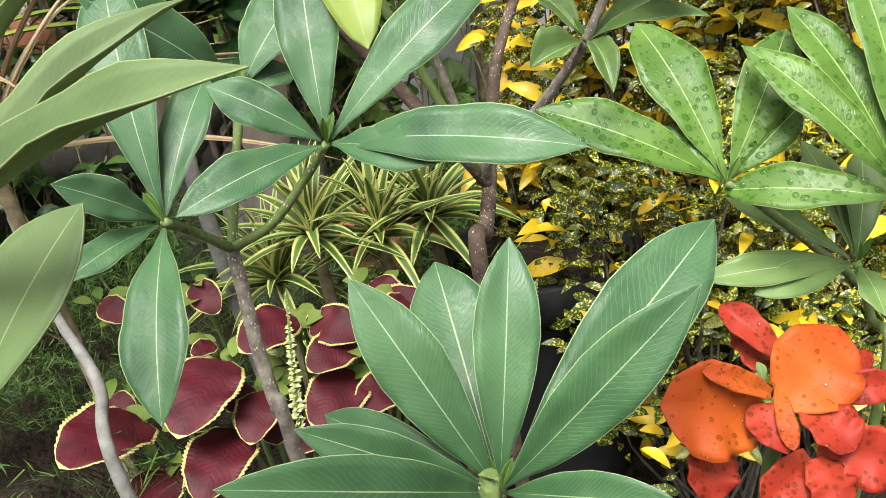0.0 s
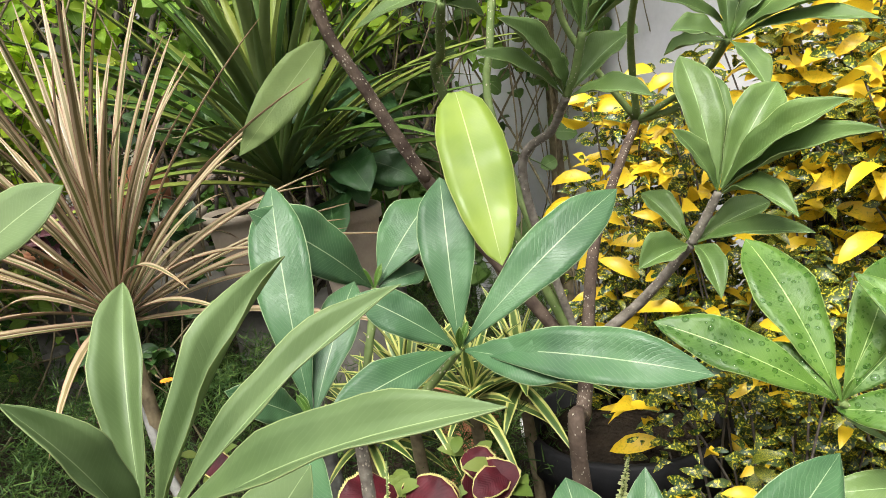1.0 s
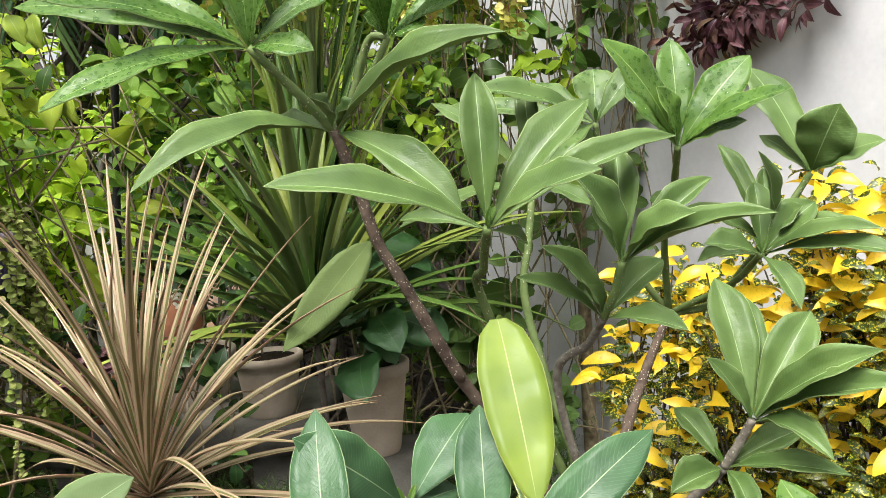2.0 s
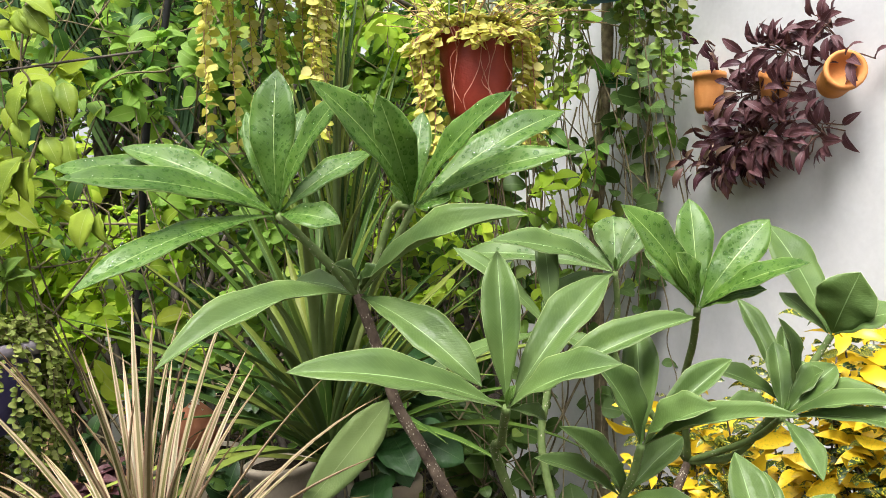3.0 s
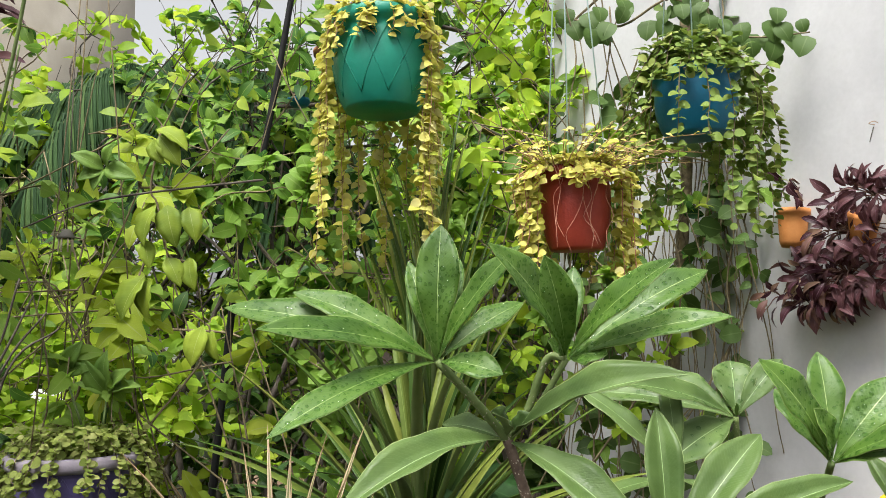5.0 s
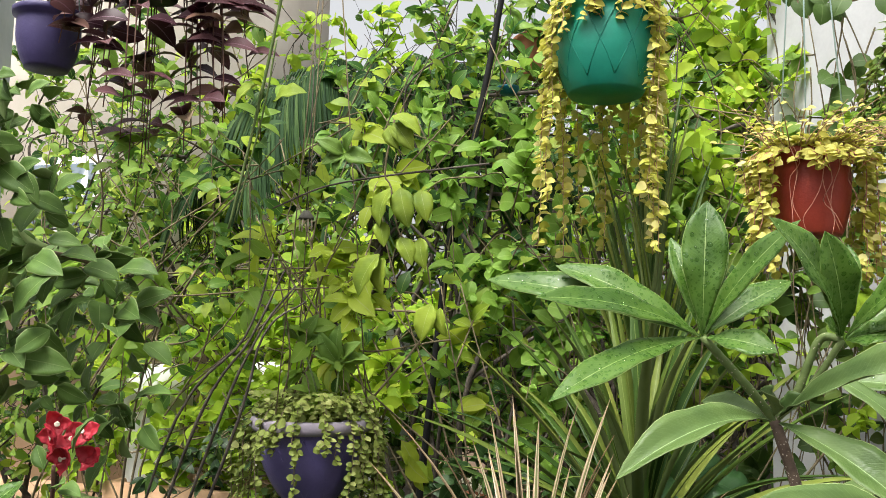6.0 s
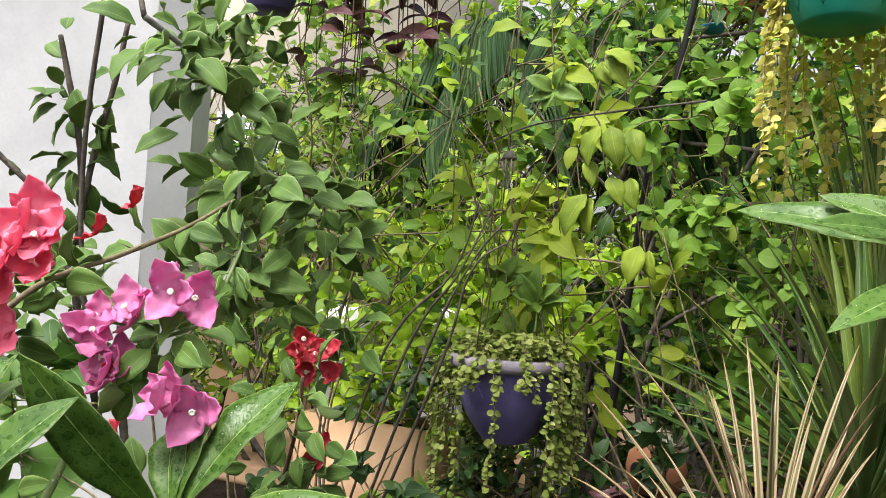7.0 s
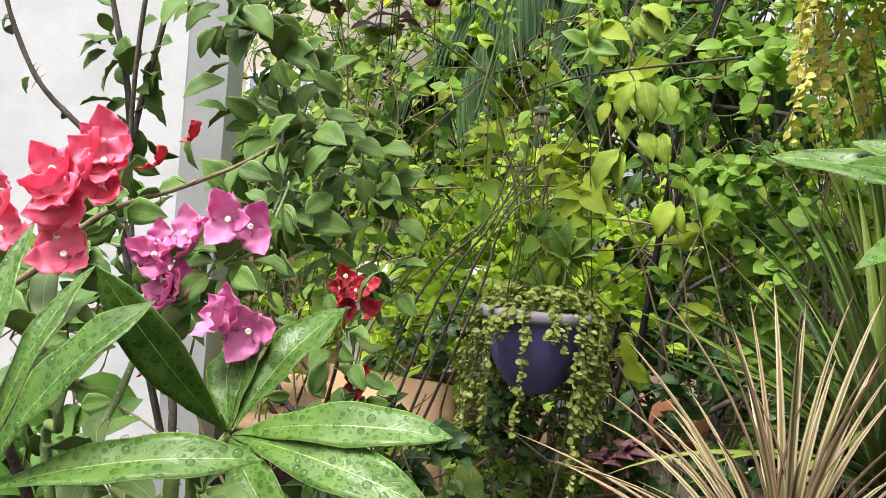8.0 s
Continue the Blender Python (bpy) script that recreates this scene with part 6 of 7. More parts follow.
# ---- background garden ----
M_VINE = plain_leaf("vine_leaf", [(0.0, (0.028, 0.092, 0.020)), (0.4, (0.148, 0.302, 0.042)), (0.75, (0.354, 0.518, 0.066)), (1.0, (0.551, 0.648, 0.088))], 0.42, 0.55, rib=(0.26, 0.36, 0.08))
M_LIME = plain_leaf("lime_leaf", [(0.0, (0.187, 0.356, 0.018)), (0.5, (0.354, 0.540, 0.033)), (1.0, (0.590, 0.713, 0.066))], 0.5, 0.55)
M_YLEAF = plain_leaf("yellow_green_leaf", [(0.0, (0.18, 0.30, 0.025)), (0.5, (0.36, 0.48, 0.04)), (1.0, (0.62, 0.64, 0.07))], 0.5, 0.5, rib=(0.4, 0.45, 0.15))
M_MIDLEAF = plain_leaf("mid_green_leaf", [(0.0, (0.030, 0.108, 0.028)), (0.4, (0.178, 0.367, 0.049)), (0.75, (0.314, 0.486, 0.066)), (1.0, (0.511, 0.626, 0.077))], 0.42, 0.5, rib=(0.3, 0.42, 0.1))
M_DARKLEAF = plain_leaf("dark_leaf", [(0.0, (0.030, 0.086, 0.014)), (0.6, (0.108, 0.227, 0.033)), (1.0, (0.295, 0.454, 0.066))], 0.45, 0.4, rib=(0.14, 0.24, 0.08))

# Leaf greens taken down to near black, so deep shade is in the colour.
M_SHADE = plain_leaf("glossy_shade_leaf", [(0.0, (0.014, 0.04, 0.010)), (0.6, (0.035, 0.085, 0.018)), (1.0, (0.09, 0.16, 0.03))], 0.35, 0.15, rib=(0.08, 0.15, 0.05))

def shrub(name, label, base, crown, size, count, shape, leafmat, barkmat, leaf, seed, near=0, limbs=9, droop=0.0, cat="shrub", trunk=0.01, face=0.5, flat=1.0):
    """A shrub: stems from the base into an uneven crown, twigs, and leaves along them."""
    rng = np.random.default_rng(seed)
    ob = thing(name, base, label, cat)
    crown, size = np.array(crown, float), np.array(size, float)
    geos, pl, lines = [], [], []
    per = max(1, count // limbs)
    for k in range(limbs):
        q = rng.normal(size=3)
        q = q / np.linalg.norm(q) * rng.random() ** 0.4
        end = crown + q * size
        b0 = np.array(base, float) + (rng.random(3) - .5) * (0.12 + 0.7 * size[0], 0.1 + 0.4 * size[1], 0)
        if k >= 4 and rng.random() < 0.8:
            b0 = lines[int(rng.integers(4))][int(8 + rng.integers(12))]
        m1 = b0 * 0.65 + end * 0.35 + (rng.random(3) - .5) * (0.9, 0.3, 0.3) * np.minimum(size * 2, 1)
        m2 = b0 * 0.3 + end * 0.7 + (rng.random(3) - .5) * (0.75, 0.3, 0.3) * np.minimum(size * 2, 1)
        line = smooth_path([b0, m1, m2, end], 7)
        lines.append(line)
        geos.append(tube(line, trunk * 0.8 if k < 4 else trunk * 0.4, 0.0013, 6, 0, 0.2, k))
        for j in range(max(2, per // 14)):
            s = 0.52 + 0.48 * rng.random()
            p = line[int(s * (len(line) - 1))]
            d = unit(rng.normal(size=3) + (0, -0.2, 0.1 - droop))
            tl = (0.5 + rng.random()) * size.mean() * 0.5
            tw = smooth_path([p, p + d * tl * 0.6 + (0, 0, 0.02), p + d * tl + (0, 0, -droop * tl)], 6)
            geos.append(tube(tw, 0.0022, 0.0008, 4, 0))
            for i in range(14):
                x = tw[int((0.15 + 0.85 * rng.random()) * (len(tw) - 1))]
                f_ = unit(rng.normal(size=3) * (1, 1, 0.6 * flat) + d * 0.6 + (0, -0.15, -droop))
                pl.append((x, f_, np.array((0, -face, 0.8)) + rng.normal(size=3) * 0.6, leaf * (0.45 + 1.05 * rng.random() ** 1.3)))
    part("branching", join(geos), barkmat, ob, kind="stuff")
    if cat == "vine":
        pl = [v for v in pl if v[0][2] > 0.74]
    pl.sort(key=lambda v: v[0][1])
    leaves(ob, "leaf", pl, shape, leafmat, near)
    return ob


shrub("climbing_vine", "climbing vine with broad mid-green leaves", (-1.15, 1.5, 0), (-1.1, 1.4, 1.35), (0.42, 0.22, 0.5), 560, "oval", M_VINE, M_TWIG, 0.042, 21, near=260, limbs=11, droop=0.35, cat="vine", trunk=0.006, face=0.9)
shrub("climbing_vine", "climbing vine with large yellow-green leaves", (-0.72, 1.55, 0), (-0.72, 1.5, 1.36), (0.36, 0.15, 0.42), 150, "oval", M_YLEAF, M_TWIG, 0.054, 25, near=100, limbs=8, droop=0.3, cat="vine", trunk=0.005, face=1.0)
shrub("lime_shrub", "bright lime-green leafy shrub", (-1.5, 2.5, 0), (-1.45, 2.2, 1.0), (0.8, 0.22, 0.4), 3600, "oval", M_LIME, M_TWIG, 0.05, 22, near=160, limbs=22, face=0.8)
shrub("round_leaf_vine", "round-leaved green vine climbing a thin trunk", (-0.45, 1.75, 0), (-0.42, 1.72, 1.36), (0.28, 0.2, 0.42), 1000, "round", M_MIDLEAF, M_TWIG, 0.034, 23, near=220, limbs=14, cat="vine", trunk=0.004, face=0.9)
shrub("round_leaf_vine", "round-leaved vine behind the hanging pots", (-0.02, 1.95, 0), (-0.02, 1.9, 1.32), (0.3, 0.18, 0.52), 1300, "round", M_VINE, M_TWIG, 0.038, 27, near=160, limbs=14, cat="vine", trunk=0.004, face=0.9)
shrub("climbing_vine", "high climbing vine with light green leaves", (-1.5, 1.9, 0), (-1.35, 1.8, 1.75), (0.6, 0.25, 0.4), 760, "oval", M_VINE, M_TWIG, 0.042, 29, near=200, limbs=12, droop=0.5, cat="vine", trunk=0.006, face=0.9)
shrub("climbing_vine", "high vine with small oval leaves above the pots", (0.05, 1.75, 0), (0.02, 1.75, 1.65), (0.3, 0.15, 0.35), 520, "oval", M_LIME, M_TWIG, 0.04, 30, near=150, limbs=12, droop=0.3, cat="vine", trunk=0.004, face=0.9)
shrub("low_shrub", "low dark green leafy shrub", (-0.95, 2.95, 0), (-0.85, 2.9, 0.6), (0.6, 0.15, 0.35), 1500, "oval", M_DARKLEAF, M_TWIG, 0.045, 24, near=150, limbs=14, face=0.8)
shrub("climbing_vine", "vine with small oval leaves beside the green pot", (-0.7, 1.75, 0), (-0.68, 1.7, 1.62), (0.3, 0.18, 0.3), 380, "oval", M_MIDLEAF, M_TWIG, 0.042, 57, near=200, limbs=9, droop=0.3, cat="vine", trunk=0.004, face=0.9)
shrub("climbing_vine", "leafy vine between the red and the blue hanging pot", (0.2, 1.85, 0), (0.2, 1.78, 1.5), (0.22, 0.1, 0.3), 520, "oval", M_MIDLEAF, M_TWIG, 0.04, 61, near=120, limbs=10, droop=0.3, cat="vine", trunk=0.004, face=0.9)
shrub("low_shrub", "dark heart-leaved plant at the foot of the wall", (0.1, 1.95, 0), (0.08, 1.9, 0.62), (0.26, 0.12, 0.34), 420, "round", M_HEART, M_TWIG, 0.055, 62, near=120, limbs=11, face=0.9, trunk=0.004)
# Three shrubs whose darkened leaves fill the shadowy gaps round the pots.
for base, size, leaf, sd, text in (((-0.858, 0.991, 0.645), (0.16, 0.08, 0.14), 0.034, 63, "low shrub beside the purple hanging pot, shade painted into its leaves"),
                                   ((-0.512, 1.477, 0.669), (0.2, 0.1, 0.16), 0.036, 64, "low shrub before the clay pots, shade painted into its leaves"),
                                   ((-0.922, 1.474, 0.740), (0.26, 0.1, 0.26), 0.032, 65, "small-leaved shrub behind the purple hanging pot, shade painted into its leaves")):
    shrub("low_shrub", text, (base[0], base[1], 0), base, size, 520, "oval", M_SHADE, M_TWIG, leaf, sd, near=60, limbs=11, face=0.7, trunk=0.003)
LS = (-1.187, 0.653, 0.673)
shrub("low_shrub", "low dull green shrub in front of the white wall", (LS[0], LS[1], 0), (LS[0], LS[1], LS[2] - 0.02), (0.34, 0.1, 0.24), 520, "oval", M_DARKLEAF, M_TWIG, 0.06, 83, near=120, limbs=12, face=0.8, trunk=0.004)
LS = (-0.860, 1.250, 0.568)
shrub("low_shrub", "broad-leaved low plant beneath the hanging purple pot", (LS[0], LS[1], 0), LS, (0.1, 0.08, 0.06), 90, "round", M_HEART, M_STEM_GREEN, 0.05, 84, near=80, limbs=7, face=0.8, trunk=0.003)
shrub("low_shrub", "low leafy shrub under the purple pot", (-0.95, 1.65, 0), (-0.9, 1.6, 0.5), (0.3, 0.15, 0.25), 500, "oval", M_VINE, M_TWIG, 0.045, 26, near=120, limbs=12, face=0.8)
shrub("low_shrub", "dark big-leaved shrub behind the clay pots", (-0.1, 2.85, 0), (-0.1, 2.85, 0.6), (0.35, 0.12, 0.34), 300, "round", M_DARKLEAF, M_TWIG, 0.085, 28, near=120, limbs=10, face=0.9)
for i, (x, y, z, sx, sz, s, mt, n) in enumerate([
        (-3.3, 3.3, 1.3, 0.8, 1.2, 31, M_VINE, 3600), (-2.4, 4.3, 1.3, 0.9, 0.9, 32, M_LIME, 3600), (-0.9, 4.4, 1.6, 0.8, 1.3, 33, M_VINE, 4200),
        (0.0, 3.4, 1.6, 0.6, 1.2, 34, M_LIME, 3600), (-1.4, 3.2, 0.8, 0.9, 0.6, 35, M_DARKLEAF, 3000), (-0.35, 3.05, 0.75, 0.5, 0.6, 36, M_VINE, 2000),
        (-0.45, 2.7, 1.9, 0.5, 0.6, 37, M_MIDLEAF, 1800), (-2.3, 2.9, 1.7, 0.6, 0.7, 38, M_VINE, 2400)] + [
        (-1.45, 3.0, 1.95, 0.5, 0.5, 39, M_LIME, 2200), (0.0, 2.6, 1.85, 0.35, 0.5, 40, M_LIME, 2200), (-0.98, 2.7, 2.0, 0.4, 0.4, 58, M_MIDLEAF, 1500), (-0.75, 3.6, 1.3, 0.6, 0.8, 55, M_LIME, 2600), (-1.9, 5.5, 2.2, 1.5, 1.5, 56, M_DARKLEAF, 4000)]):
    shrub("leafy_tree", "leafy green tree behind the garden", (x, y, 0), (x, y, z), (sx, 0.4, sz), int(n * 0.95), "oval", mt, M_BARK, 0.058, s, limbs=22, cat="tree", trunk=0.02, face=0.8)

# single large leaves of the vines, each on its own short stalk
def vine_leaves(parent, pairs, ratio, mat, seed):
    rng = np.random.default_rng(seed)
    for i, (p, q) in enumerate(pairs):
        L = np.linalg.norm(np.array(q) - np.array(p))
        part("leaf", leaf_geo(p, q, L * ratio, np.array((0, -1.0, 0.6)) + rng.normal(size=3) * 0.35, 0.08, 0.3, "oval", 8, 4, 0.0005, 0.12, 0.12, i)[:4], [mat, M_UNDER], parent)


M_YBIG = veined_leaf("vine_leaf_yellow_green", (0.16, 0.26, 0.02), (0.34, 0.44, 0.04), (0.5, 0.55, 0.2), rough=0.5, veins=8, through=0.45)
M_GBIG = veined_leaf("vine_leaf_fresh", (0.10, 0.22, 0.03), (0.22, 0.36, 0.06), (0.4, 0.5, 0.2), rough=0.45, veins=8, through=0.4)
hanging = thing("hanging_vine", (-0.593, 1.240, 1.412), "hanging vine shoot with large yellow-green leaves", "vine")
part("stem", tube([(-0.593, 1.240, 1.412), (-0.613, 1.247, 1.313), (-0.603, 1.252, 1.283), (-0.589, 1.263, 1.204), (-0.550, 1.273, 1.180), (-0.533, 1.287, 1.085)], 0.002, 0.0012, 5, 5), M_TWIG, hanging)
part("stem", tube([(-0.811, 1.217, 1.246), (-0.726, 1.229, 1.282), (-0.642, 1.243, 1.299), (-0.548, 1.259, 1.311), (-0.435, 1.278, 1.324)], 0.0016, 0.0022, 5, 5), M_BARK, hanging)
vine_leaves(hanging, [
    ((-0.597, 1.233, 1.279), (-0.614, 1.217, 1.213)),
    ((-0.580, 1.236, 1.279), (-0.561, 1.227, 1.211)),
    ((-0.546, 1.243, 1.276), (-0.529, 1.231, 1.221)),
    ((-0.616, 1.236, 1.223), (-0.601, 1.223, 1.179)),
    ((-0.617, 1.242, 1.167), (-0.651, 1.223, 1.097)),
    ((-0.610, 1.244, 1.161), (-0.610, 1.230, 1.098)),
    ((-0.581, 1.245, 1.195), (-0.554, 1.235, 1.149)),
    ((-0.547, 1.251, 1.195), (-0.535, 1.239, 1.142)),
    ((-0.529, 1.267, 1.084), (-0.543, 1.251, 1.022)),
    ((-0.515, 1.270, 1.077), (-0.502, 1.258, 1.029)),
    ((-0.592, 1.220, 1.401), (-0.537, 1.214, 1.368)),
    ((-0.589, 1.222, 1.389), (-0.551, 1.214, 1.341)),
    ((-0.599, 1.221, 1.384), (-0.578, 1.209, 1.342))], 0.62, M_YBIG, 501)
vine_leaves(hanging, [
    ((-0.677, 1.212, 1.337), (-0.713, 1.182, 1.359)),
    ((-0.677, 1.212, 1.335), (-0.706, 1.188, 1.318)),
    ((-0.674, 1.212, 1.337), (-0.620, 1.204, 1.322)),
    ((-0.671, 1.212, 1.341), (-0.652, 1.192, 1.374)),
    ((-0.677, 1.212, 1.335), (-0.684, 1.194, 1.301))], 0.6, M_GBIG, 502)
young = thing("leafy_shoot", (-0.750, 1.382, 0.972), "upright leafy shoot above the purple hanging pot", "shoot")
part("stem", tube([(-0.748, 1.382, 0.970), (-0.741, 1.358, 0.920)], 0.0018, 0.0022, 5, 4), M_STEM_GREEN, young)
part("stem", tube([(-0.820, 1.364, 1.015), (-0.777, 1.352, 0.920)], 0.0018, 0.0022, 5, 4), M_STEM_GREEN, young)
vine_leaves(young, [
    ((-0.750, 1.382, 0.972), (-0.780, 1.349, 1.031)),
    ((-0.750, 1.381, 0.974), (-0.742, 1.355, 1.045)),
    ((-0.748, 1.382, 0.974), (-0.702, 1.365, 1.016)),
    ((-0.752, 1.382, 0.970), (-0.789, 1.352, 0.994)),
    ((-0.747, 1.382, 0.970), (-0.685, 1.372, 0.988)),
    ((-0.821, 1.364, 1.015), (-0.848, 1.334, 1.057)),
    ((-0.821, 1.364, 1.015), (-0.780, 1.346, 1.062)),
    ((-0.819, 1.365, 1.013), (-0.765, 1.354, 1.016))], 0.5, M_GBIG, 503)
bare = thing("bare_stalk", (-0.823, 1.098, 1.195), "long pale bare stalks with two yellow leaves", "stalk")
part("stalk", tube([(-0.823, 1.098, 1.195), (-0.797, 1.092, 1.291), (-0.770, 1.086, 1.399), (-0.745, 1.079, 1.503), (-0.726, 1.072, 1.593)], 0.0022, 0.0028, 6, 5), M_STEM_GREEN, bare)
part("stalk", tube([(-0.814, 1.099, 1.204), (-0.787, 1.093, 1.299), (-0.761, 1.088, 1.394), (-0.740, 1.080, 1.498)], 0.0013, 0.0016, 5, 5), M_STEM_GREEN, bare)
vine_leaves(bare, [
    ((-0.766, 1.073, 1.424), (-0.793, 1.051, 1.395)),
    ((-0.760, 1.074, 1.426), (-0.775, 1.051, 1.429)),
    ((-0.741, 1.081, 1.396), (-0.682, 1.070, 1.410))], 0.72, M_YBIG, 504)
pole = thing("garden_pole", (-0.783, 1.799, 0.0), "dark plastic pole leaning among the vines", "pole")
part("pole", tube([(-0.531, 1.777, 1.879), (-0.570, 1.786, 1.664), (-0.614, 1.794, 1.448), (-0.663, 1.799, 1.246), (-0.783, 1.799, -0.01)], 0.0075, 0.0085, 10, 6), M_BLACKPOT, pole)

# palm far back
M_PALM = plain_leaf("palm_leaf", [(0.0, (0.012, 0.04, 0.010)), (0.6, (0.03, 0.08, 0.02)), (1.0, (0.08, 0.14, 0.035))], 0.75, 0.2)
palm = thing("palm", (-1.35, 3.0, 0), "palm with long drooping blue-green fronds", "palm")
part("trunk", tube([(-1.35, 3.0, -0.01), (-1.33, 3.0, 1.0), (-1.35, 3.0, 1.9)], 0.05, 0.04, 12, 5, 0.2, 2), M_BARK, palm)
rng = np.random.default_rng(81)
BLADES["leaflet"] = blade("lance", 5, ratio=0.045, fold=0.3, arch=0.05)
for k in range(12):
    a = k / 12 * 6.283 + rng.random() * 0.3
    d = np.array((math.cos(a), math.sin(a) * 0.6, 0))
    c = smooth_path([(-1.35, 3.0, 1.9), np.array((-1.35, 3.0, 2.1)) + d * 0.25, np.array((-1.35, 3.0, 1.95)) + d * 0.55, np.array((-1.35, 3.0, 1.6)) + d * 0.8], 10)
    fr = part("frond", tube(c, 0.006, 0.002, 5, 0), M_STEM_GREEN, palm)
    pl = []
    for i, o in enumerate(c[4:]):
        for sg in (1, -1):
            for h in (0, 1, 2):
                e = np.cross(d, (0, 0, 1)) * sg
                pl.append((o + d * 0.012 * h, e * 0.5 + d * 0.25 + (0, 0, -0.75), (0, -1, 0.4), 0.26 + 0.1 * rng.random()))
    leaves(fr, "leaflet", pl, "leaflet", M_PALM)

# hanging purple plant, terracotta pot and a small chime
hp = pot("hanging_pot", (-1.146, 1.028, 1.462), 0.05, 0.036, 0.1, M_DARKPURPLE, "dark purple hanging pot with purple leaves", HANG, belly=0.006, cat="hanging pot")
HPC = (-1.146, 1.028, 1.462)
cords(hp, HPC, 0.05, HPC[2] + 0.1, (HPC[0], HPC[1], HPC[2] + 0.6))
hp2 = thing("hanging_plant", (-0.990, 1.093, 1.498), "hanging plant with dark purple leaves", "hanging plant")
H2 = np.array((-0.990, 1.093, 1.498))
part("basket", lathe([(0.001, 0), (0.04, 0), (0.055, 0.05), (0.058, 0.06), (0.05, 0.06), (0.001, 0.05)], H2 + (0, 0, 0.1)), M_BLACKPOT, hp2)
cords(hp2, H2, 0.055, H2[2] + 0.16, (H2[0], H2[1], H2[2] + 0.7))
rng = np.random.default_rng(82)
geos, pl = [], []
for k in range(40):
    a = rng.random() * 6.283
    r = 0.06 + 0.09 * rng.random()
    e = H2 + (math.cos(a) * r * 1.3, math.sin(a) * r, 0.12 - 0.32 * rng.random())
    c = smooth_path([H2 + (0, 0, 0.13), H2 + (math.cos(a) * r, math.sin(a) * r * 0.8, 0.16), e], 6)
    geos.append(tube(c, 0.0018, 0.001, 4, 0))
    for o in c[3::2]:
        for q in range(2):
            t = rng.random() * 6.283
            pl.append((o, (math.cos(t), math.sin(t) * 0.6, 0.3 * rng.random() - 0.2), (0, -0.8, 1) + rng.normal(size=3) * 0.3, 0.045 + 0.03 * rng.random()))
part("trailing_stem", join(geos), M_STEM_RED, hp2, kind="stuff")
leaves(hp2, "leaf", pl, "oval", M_PURPLELEAF, 200)
TPP = (-0.596, 2.632, 1.902)
tp = pot("hanging_pot", TPP, 0.1, 0.065, 0.13, M_TERRA, "terracotta hanging pot among the vines", HANG, cat="hanging pot")
cords(tp, TPP, 0.1, TPP[2] + 0.13, (TPP[0], TPP[1], TPP[2] + 0.5))
CH = (-0.793, 1.311, 1.243)
ch = thing("wind_chime", CH, "small grey wind chime hanging on a cord", "wind chime")
part("cap", lathe([(0.001, 0.012), (0.006, 0.012), (0.014, 0.0), (0.0145, -0.004), (0.012, -0.004), (0.001, 0.004)], CH, 20), M_STONE, ch)
for a in np.linspace(0, 5.5, 7):
    part("tube", tube([(CH[0] + 0.011 * math.cos(a), CH[1] + 0.011 * math.sin(a), CH[2] - 0.002), (CH[0] + 0.012 * math.cos(a), CH[1] + 0.012 * math.sin(a), CH[2] - 0.026)], 0.0016, 0.0016, 6, 2), M_CREAM, ch)
part("cord", tube([(CH[0], CH[1], CH[2] + 0.01), (CH[0] + 0.005, CH[1], CH[2] + 0.35)], 0.0011, 0.0011, 5, 2), M_BARK, ch)

# ---- buildings to the west ----
def house_box(name, label, lo, hi, mat, kind="structure"):
    ob = new(name, mesh_of(name, *box_geo(lo, hi, 0.008), mat, smooth=False))
    return tagged(ob, label, "wall", kind=kind)


E1 = (-2.210, 1.724, 1.544)
E2 = (-2.141, 1.833, 1.568)
wall_along("wall_west", (E1[0] - 2.5, E1[1] - 1.35), (E1[0], E1[1]), 0.2, 3.2, M_WALL, "white painted wall of the neighbouring house", unit((-0.48, 0.88)))
wall_along("wall_pier", (E1[0], E1[1]), (E2[0], E2[1]), 0.2, 3.2, M_WALL, "white painted pier at the end of the wall", unit((-0.5, 0.86)))
HB = (-3.619, 4.250, 2.264)
house = thing("house", (HB[0], HB[1], 0), "cream plastered house behind the garden", "house")
part("wall", box_geo((HB[0] - 2.2, HB[1], -0.01), (HB[0] + 0.45, HB[1] + 2.0, 4.6), 0.01), M_WALL_BEIGE, house)
part("roof", box_geo((HB[0] - 2.4, HB[1] - 0.25, 4.6), (HB[0] + 0.6, HB[1] + 2.2, 4.72), 0.01), M_STONE, house)
M_GLASS, nt, b = shader("window_glass", 0.05)
b.inputs["Base Color"].default_value = (0.10, 0.13, 0.15, 1)
wn_ = part("window", box_geo((HB[0] - 0.75, HB[1] - 0.03, 1.2), (HB[0] - 0.15, HB[1] + 0.04, 2.1), 0.006), M_WHITEPOT, house, "white window frame")
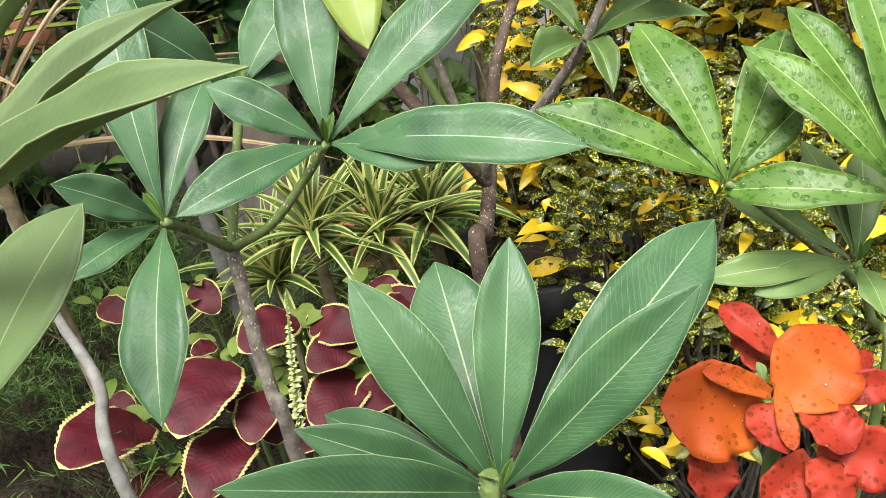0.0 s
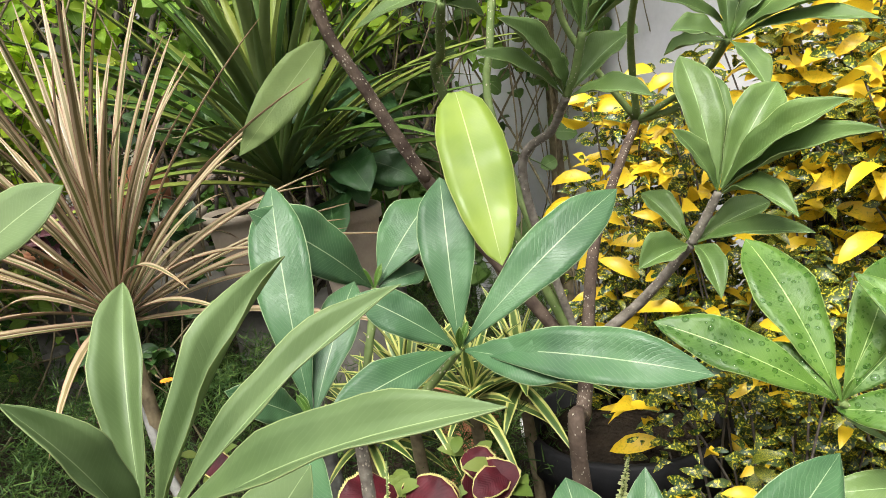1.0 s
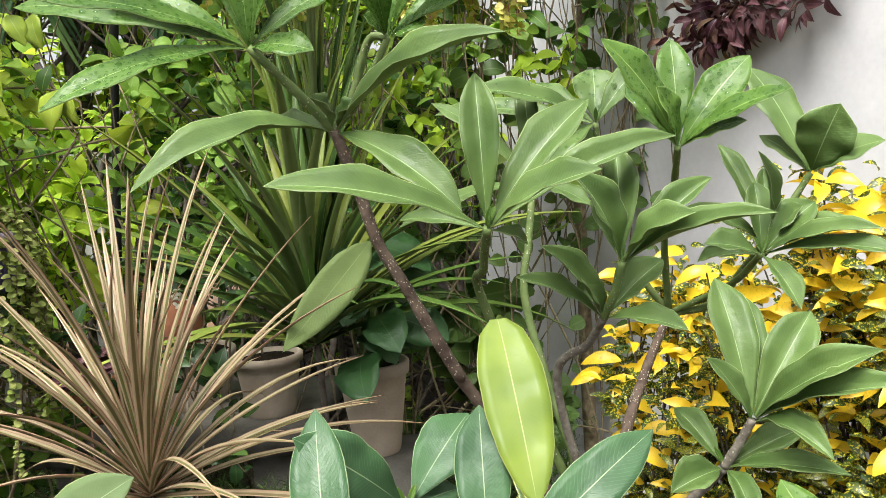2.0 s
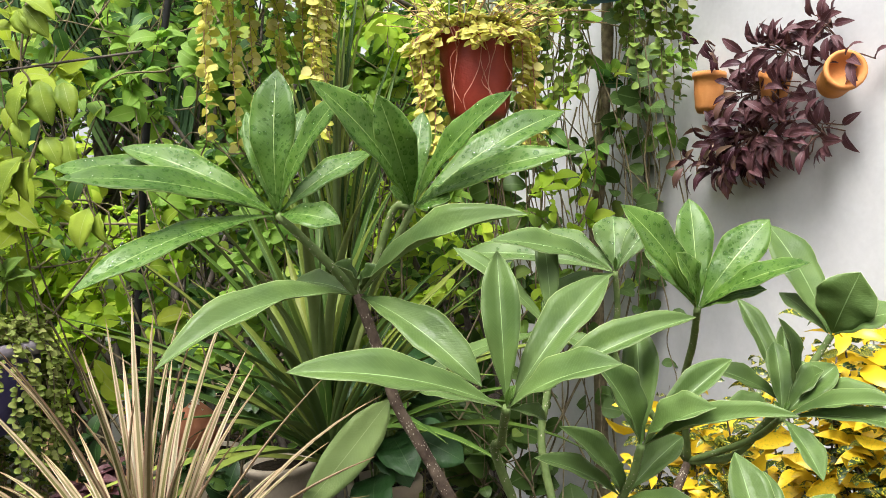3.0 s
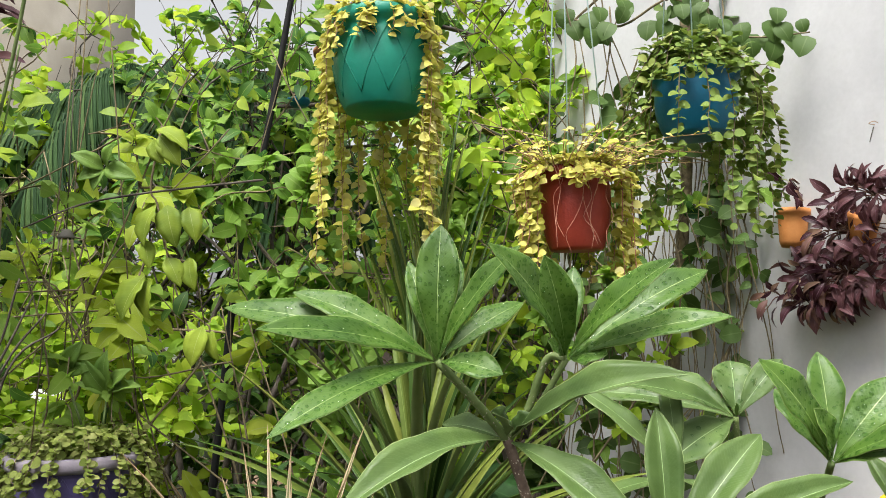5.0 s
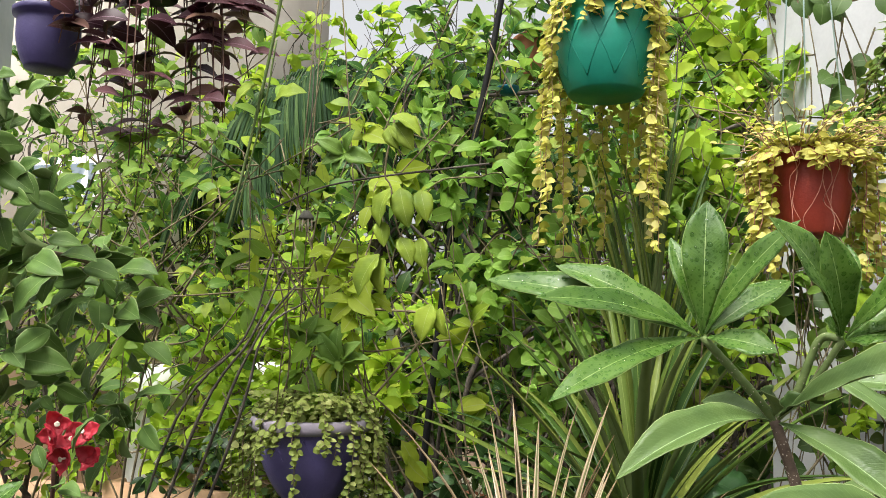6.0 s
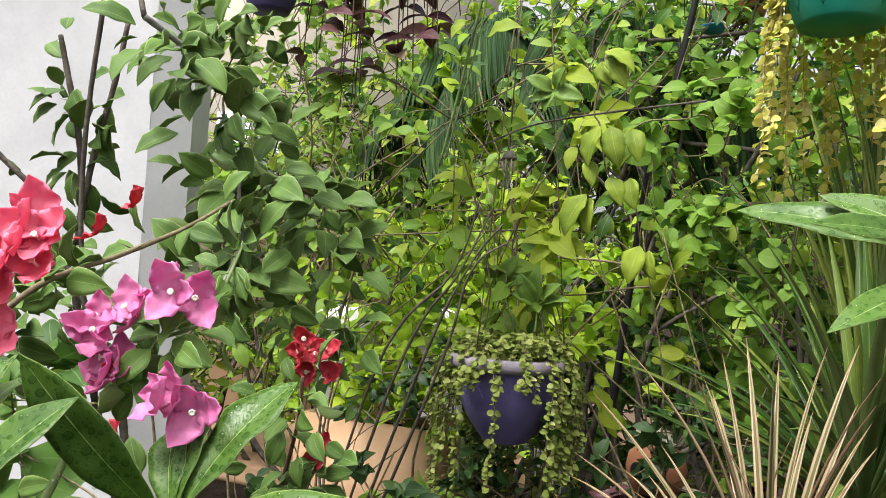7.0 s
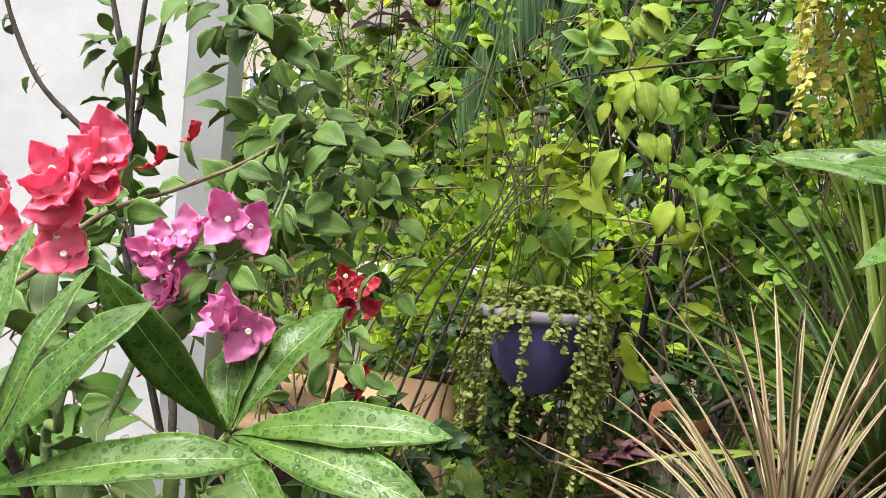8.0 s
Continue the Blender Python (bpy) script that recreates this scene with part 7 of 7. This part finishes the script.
for k in range(2):
    part("pane", box_geo((HB[0] - 0.71 + k * 0.29, HB[1] - 0.036, 1.25), (HB[0] - 0.48 + k * 0.29, HB[1] - 0.031, 2.05)), M_GLASS, wn_, "dark glass pane")
pv = new("pavement", mesh_of("pavement", *box_geo((-6, 2.9, -0.02), (-1.6, 7.0, 0.03), 0.006), M_TILE))
tagged(pv, "tan paving behind the plants", "pavement", kind="structure")

# ---- small things ----
FD = (-0.540, 1.865, 1.620)
fd = thing("hanging_dish", FD, "small blue hanging dish with a dark holder", "dish")
part("dish", lathe([(0.001, 0), (0.02, 0), (0.028, 0.012), (0.03, 0.016), (0.026, 0.016), (0.001, 0.006)], FD, 24), M_BLUEPOT, fd)
part("holder", lathe([(0.001, 0), (0.012, 0), (0.014, 0.02), (0.01, 0.04), (0.004, 0.06), (0.001, 0.06)], (FD[0], FD[1], FD[2] + 0.008), 16), M_BLACKPOT, fd)
part("cord", tube([(FD[0], FD[1], FD[2] + 0.06), (FD[0] + 0.01, FD[1], FD[2] + 0.6)], 0.0012, 0.0012, 5, 2), M_BARK, fd)
rng = np.random.default_rng(91)
BL = np.array((-0.608, 1.801, 0.674))
bl = thing("white_blossom", (BL[0], BL[1], 0), "small white blossoms on a low plant", "flower")
part("stalk", tube([(BL[0], BL[1], -0.01), BL], 0.003, 0.0015, 5, 4), M_STEM_GREEN, bl)
pl = []
for k in range(26):
    o = BL + (rng.random(3) - .5) * (0.1, 0.06, 0.05)
    for a in range(5):
        t = a * 1.257 + rng.random()
        pl.append((o, (math.cos(t), -0.4, math.sin(t)), (0, -1, 0.4), 0.011))
leaves(bl, "petal", pl, "oval", M_WHITEFLOWER, 130)
PP = np.array((-0.607, 1.397, 0.603))
pu = thing("purple_plant", (PP[0], PP[1], 0), "small purple-leaved plant in front of the clay pots", "plant")
part("stalk", tube([(PP[0], PP[1], -0.01), PP], 0.003, 0.0015, 5, 4), M_STEM_RED, pu)
leaves(pu, "leaf", [(PP + (rng.random(3) - .5) * 0.05, (math.cos(k * 2.4), math.sin(k * 2.4) * 0.6, 0.3), (0, -0.6, 1), 0.045 + 0.02 * rng.random()) for k in range(22)], "lance2", M_PURPLELEAF, 22)
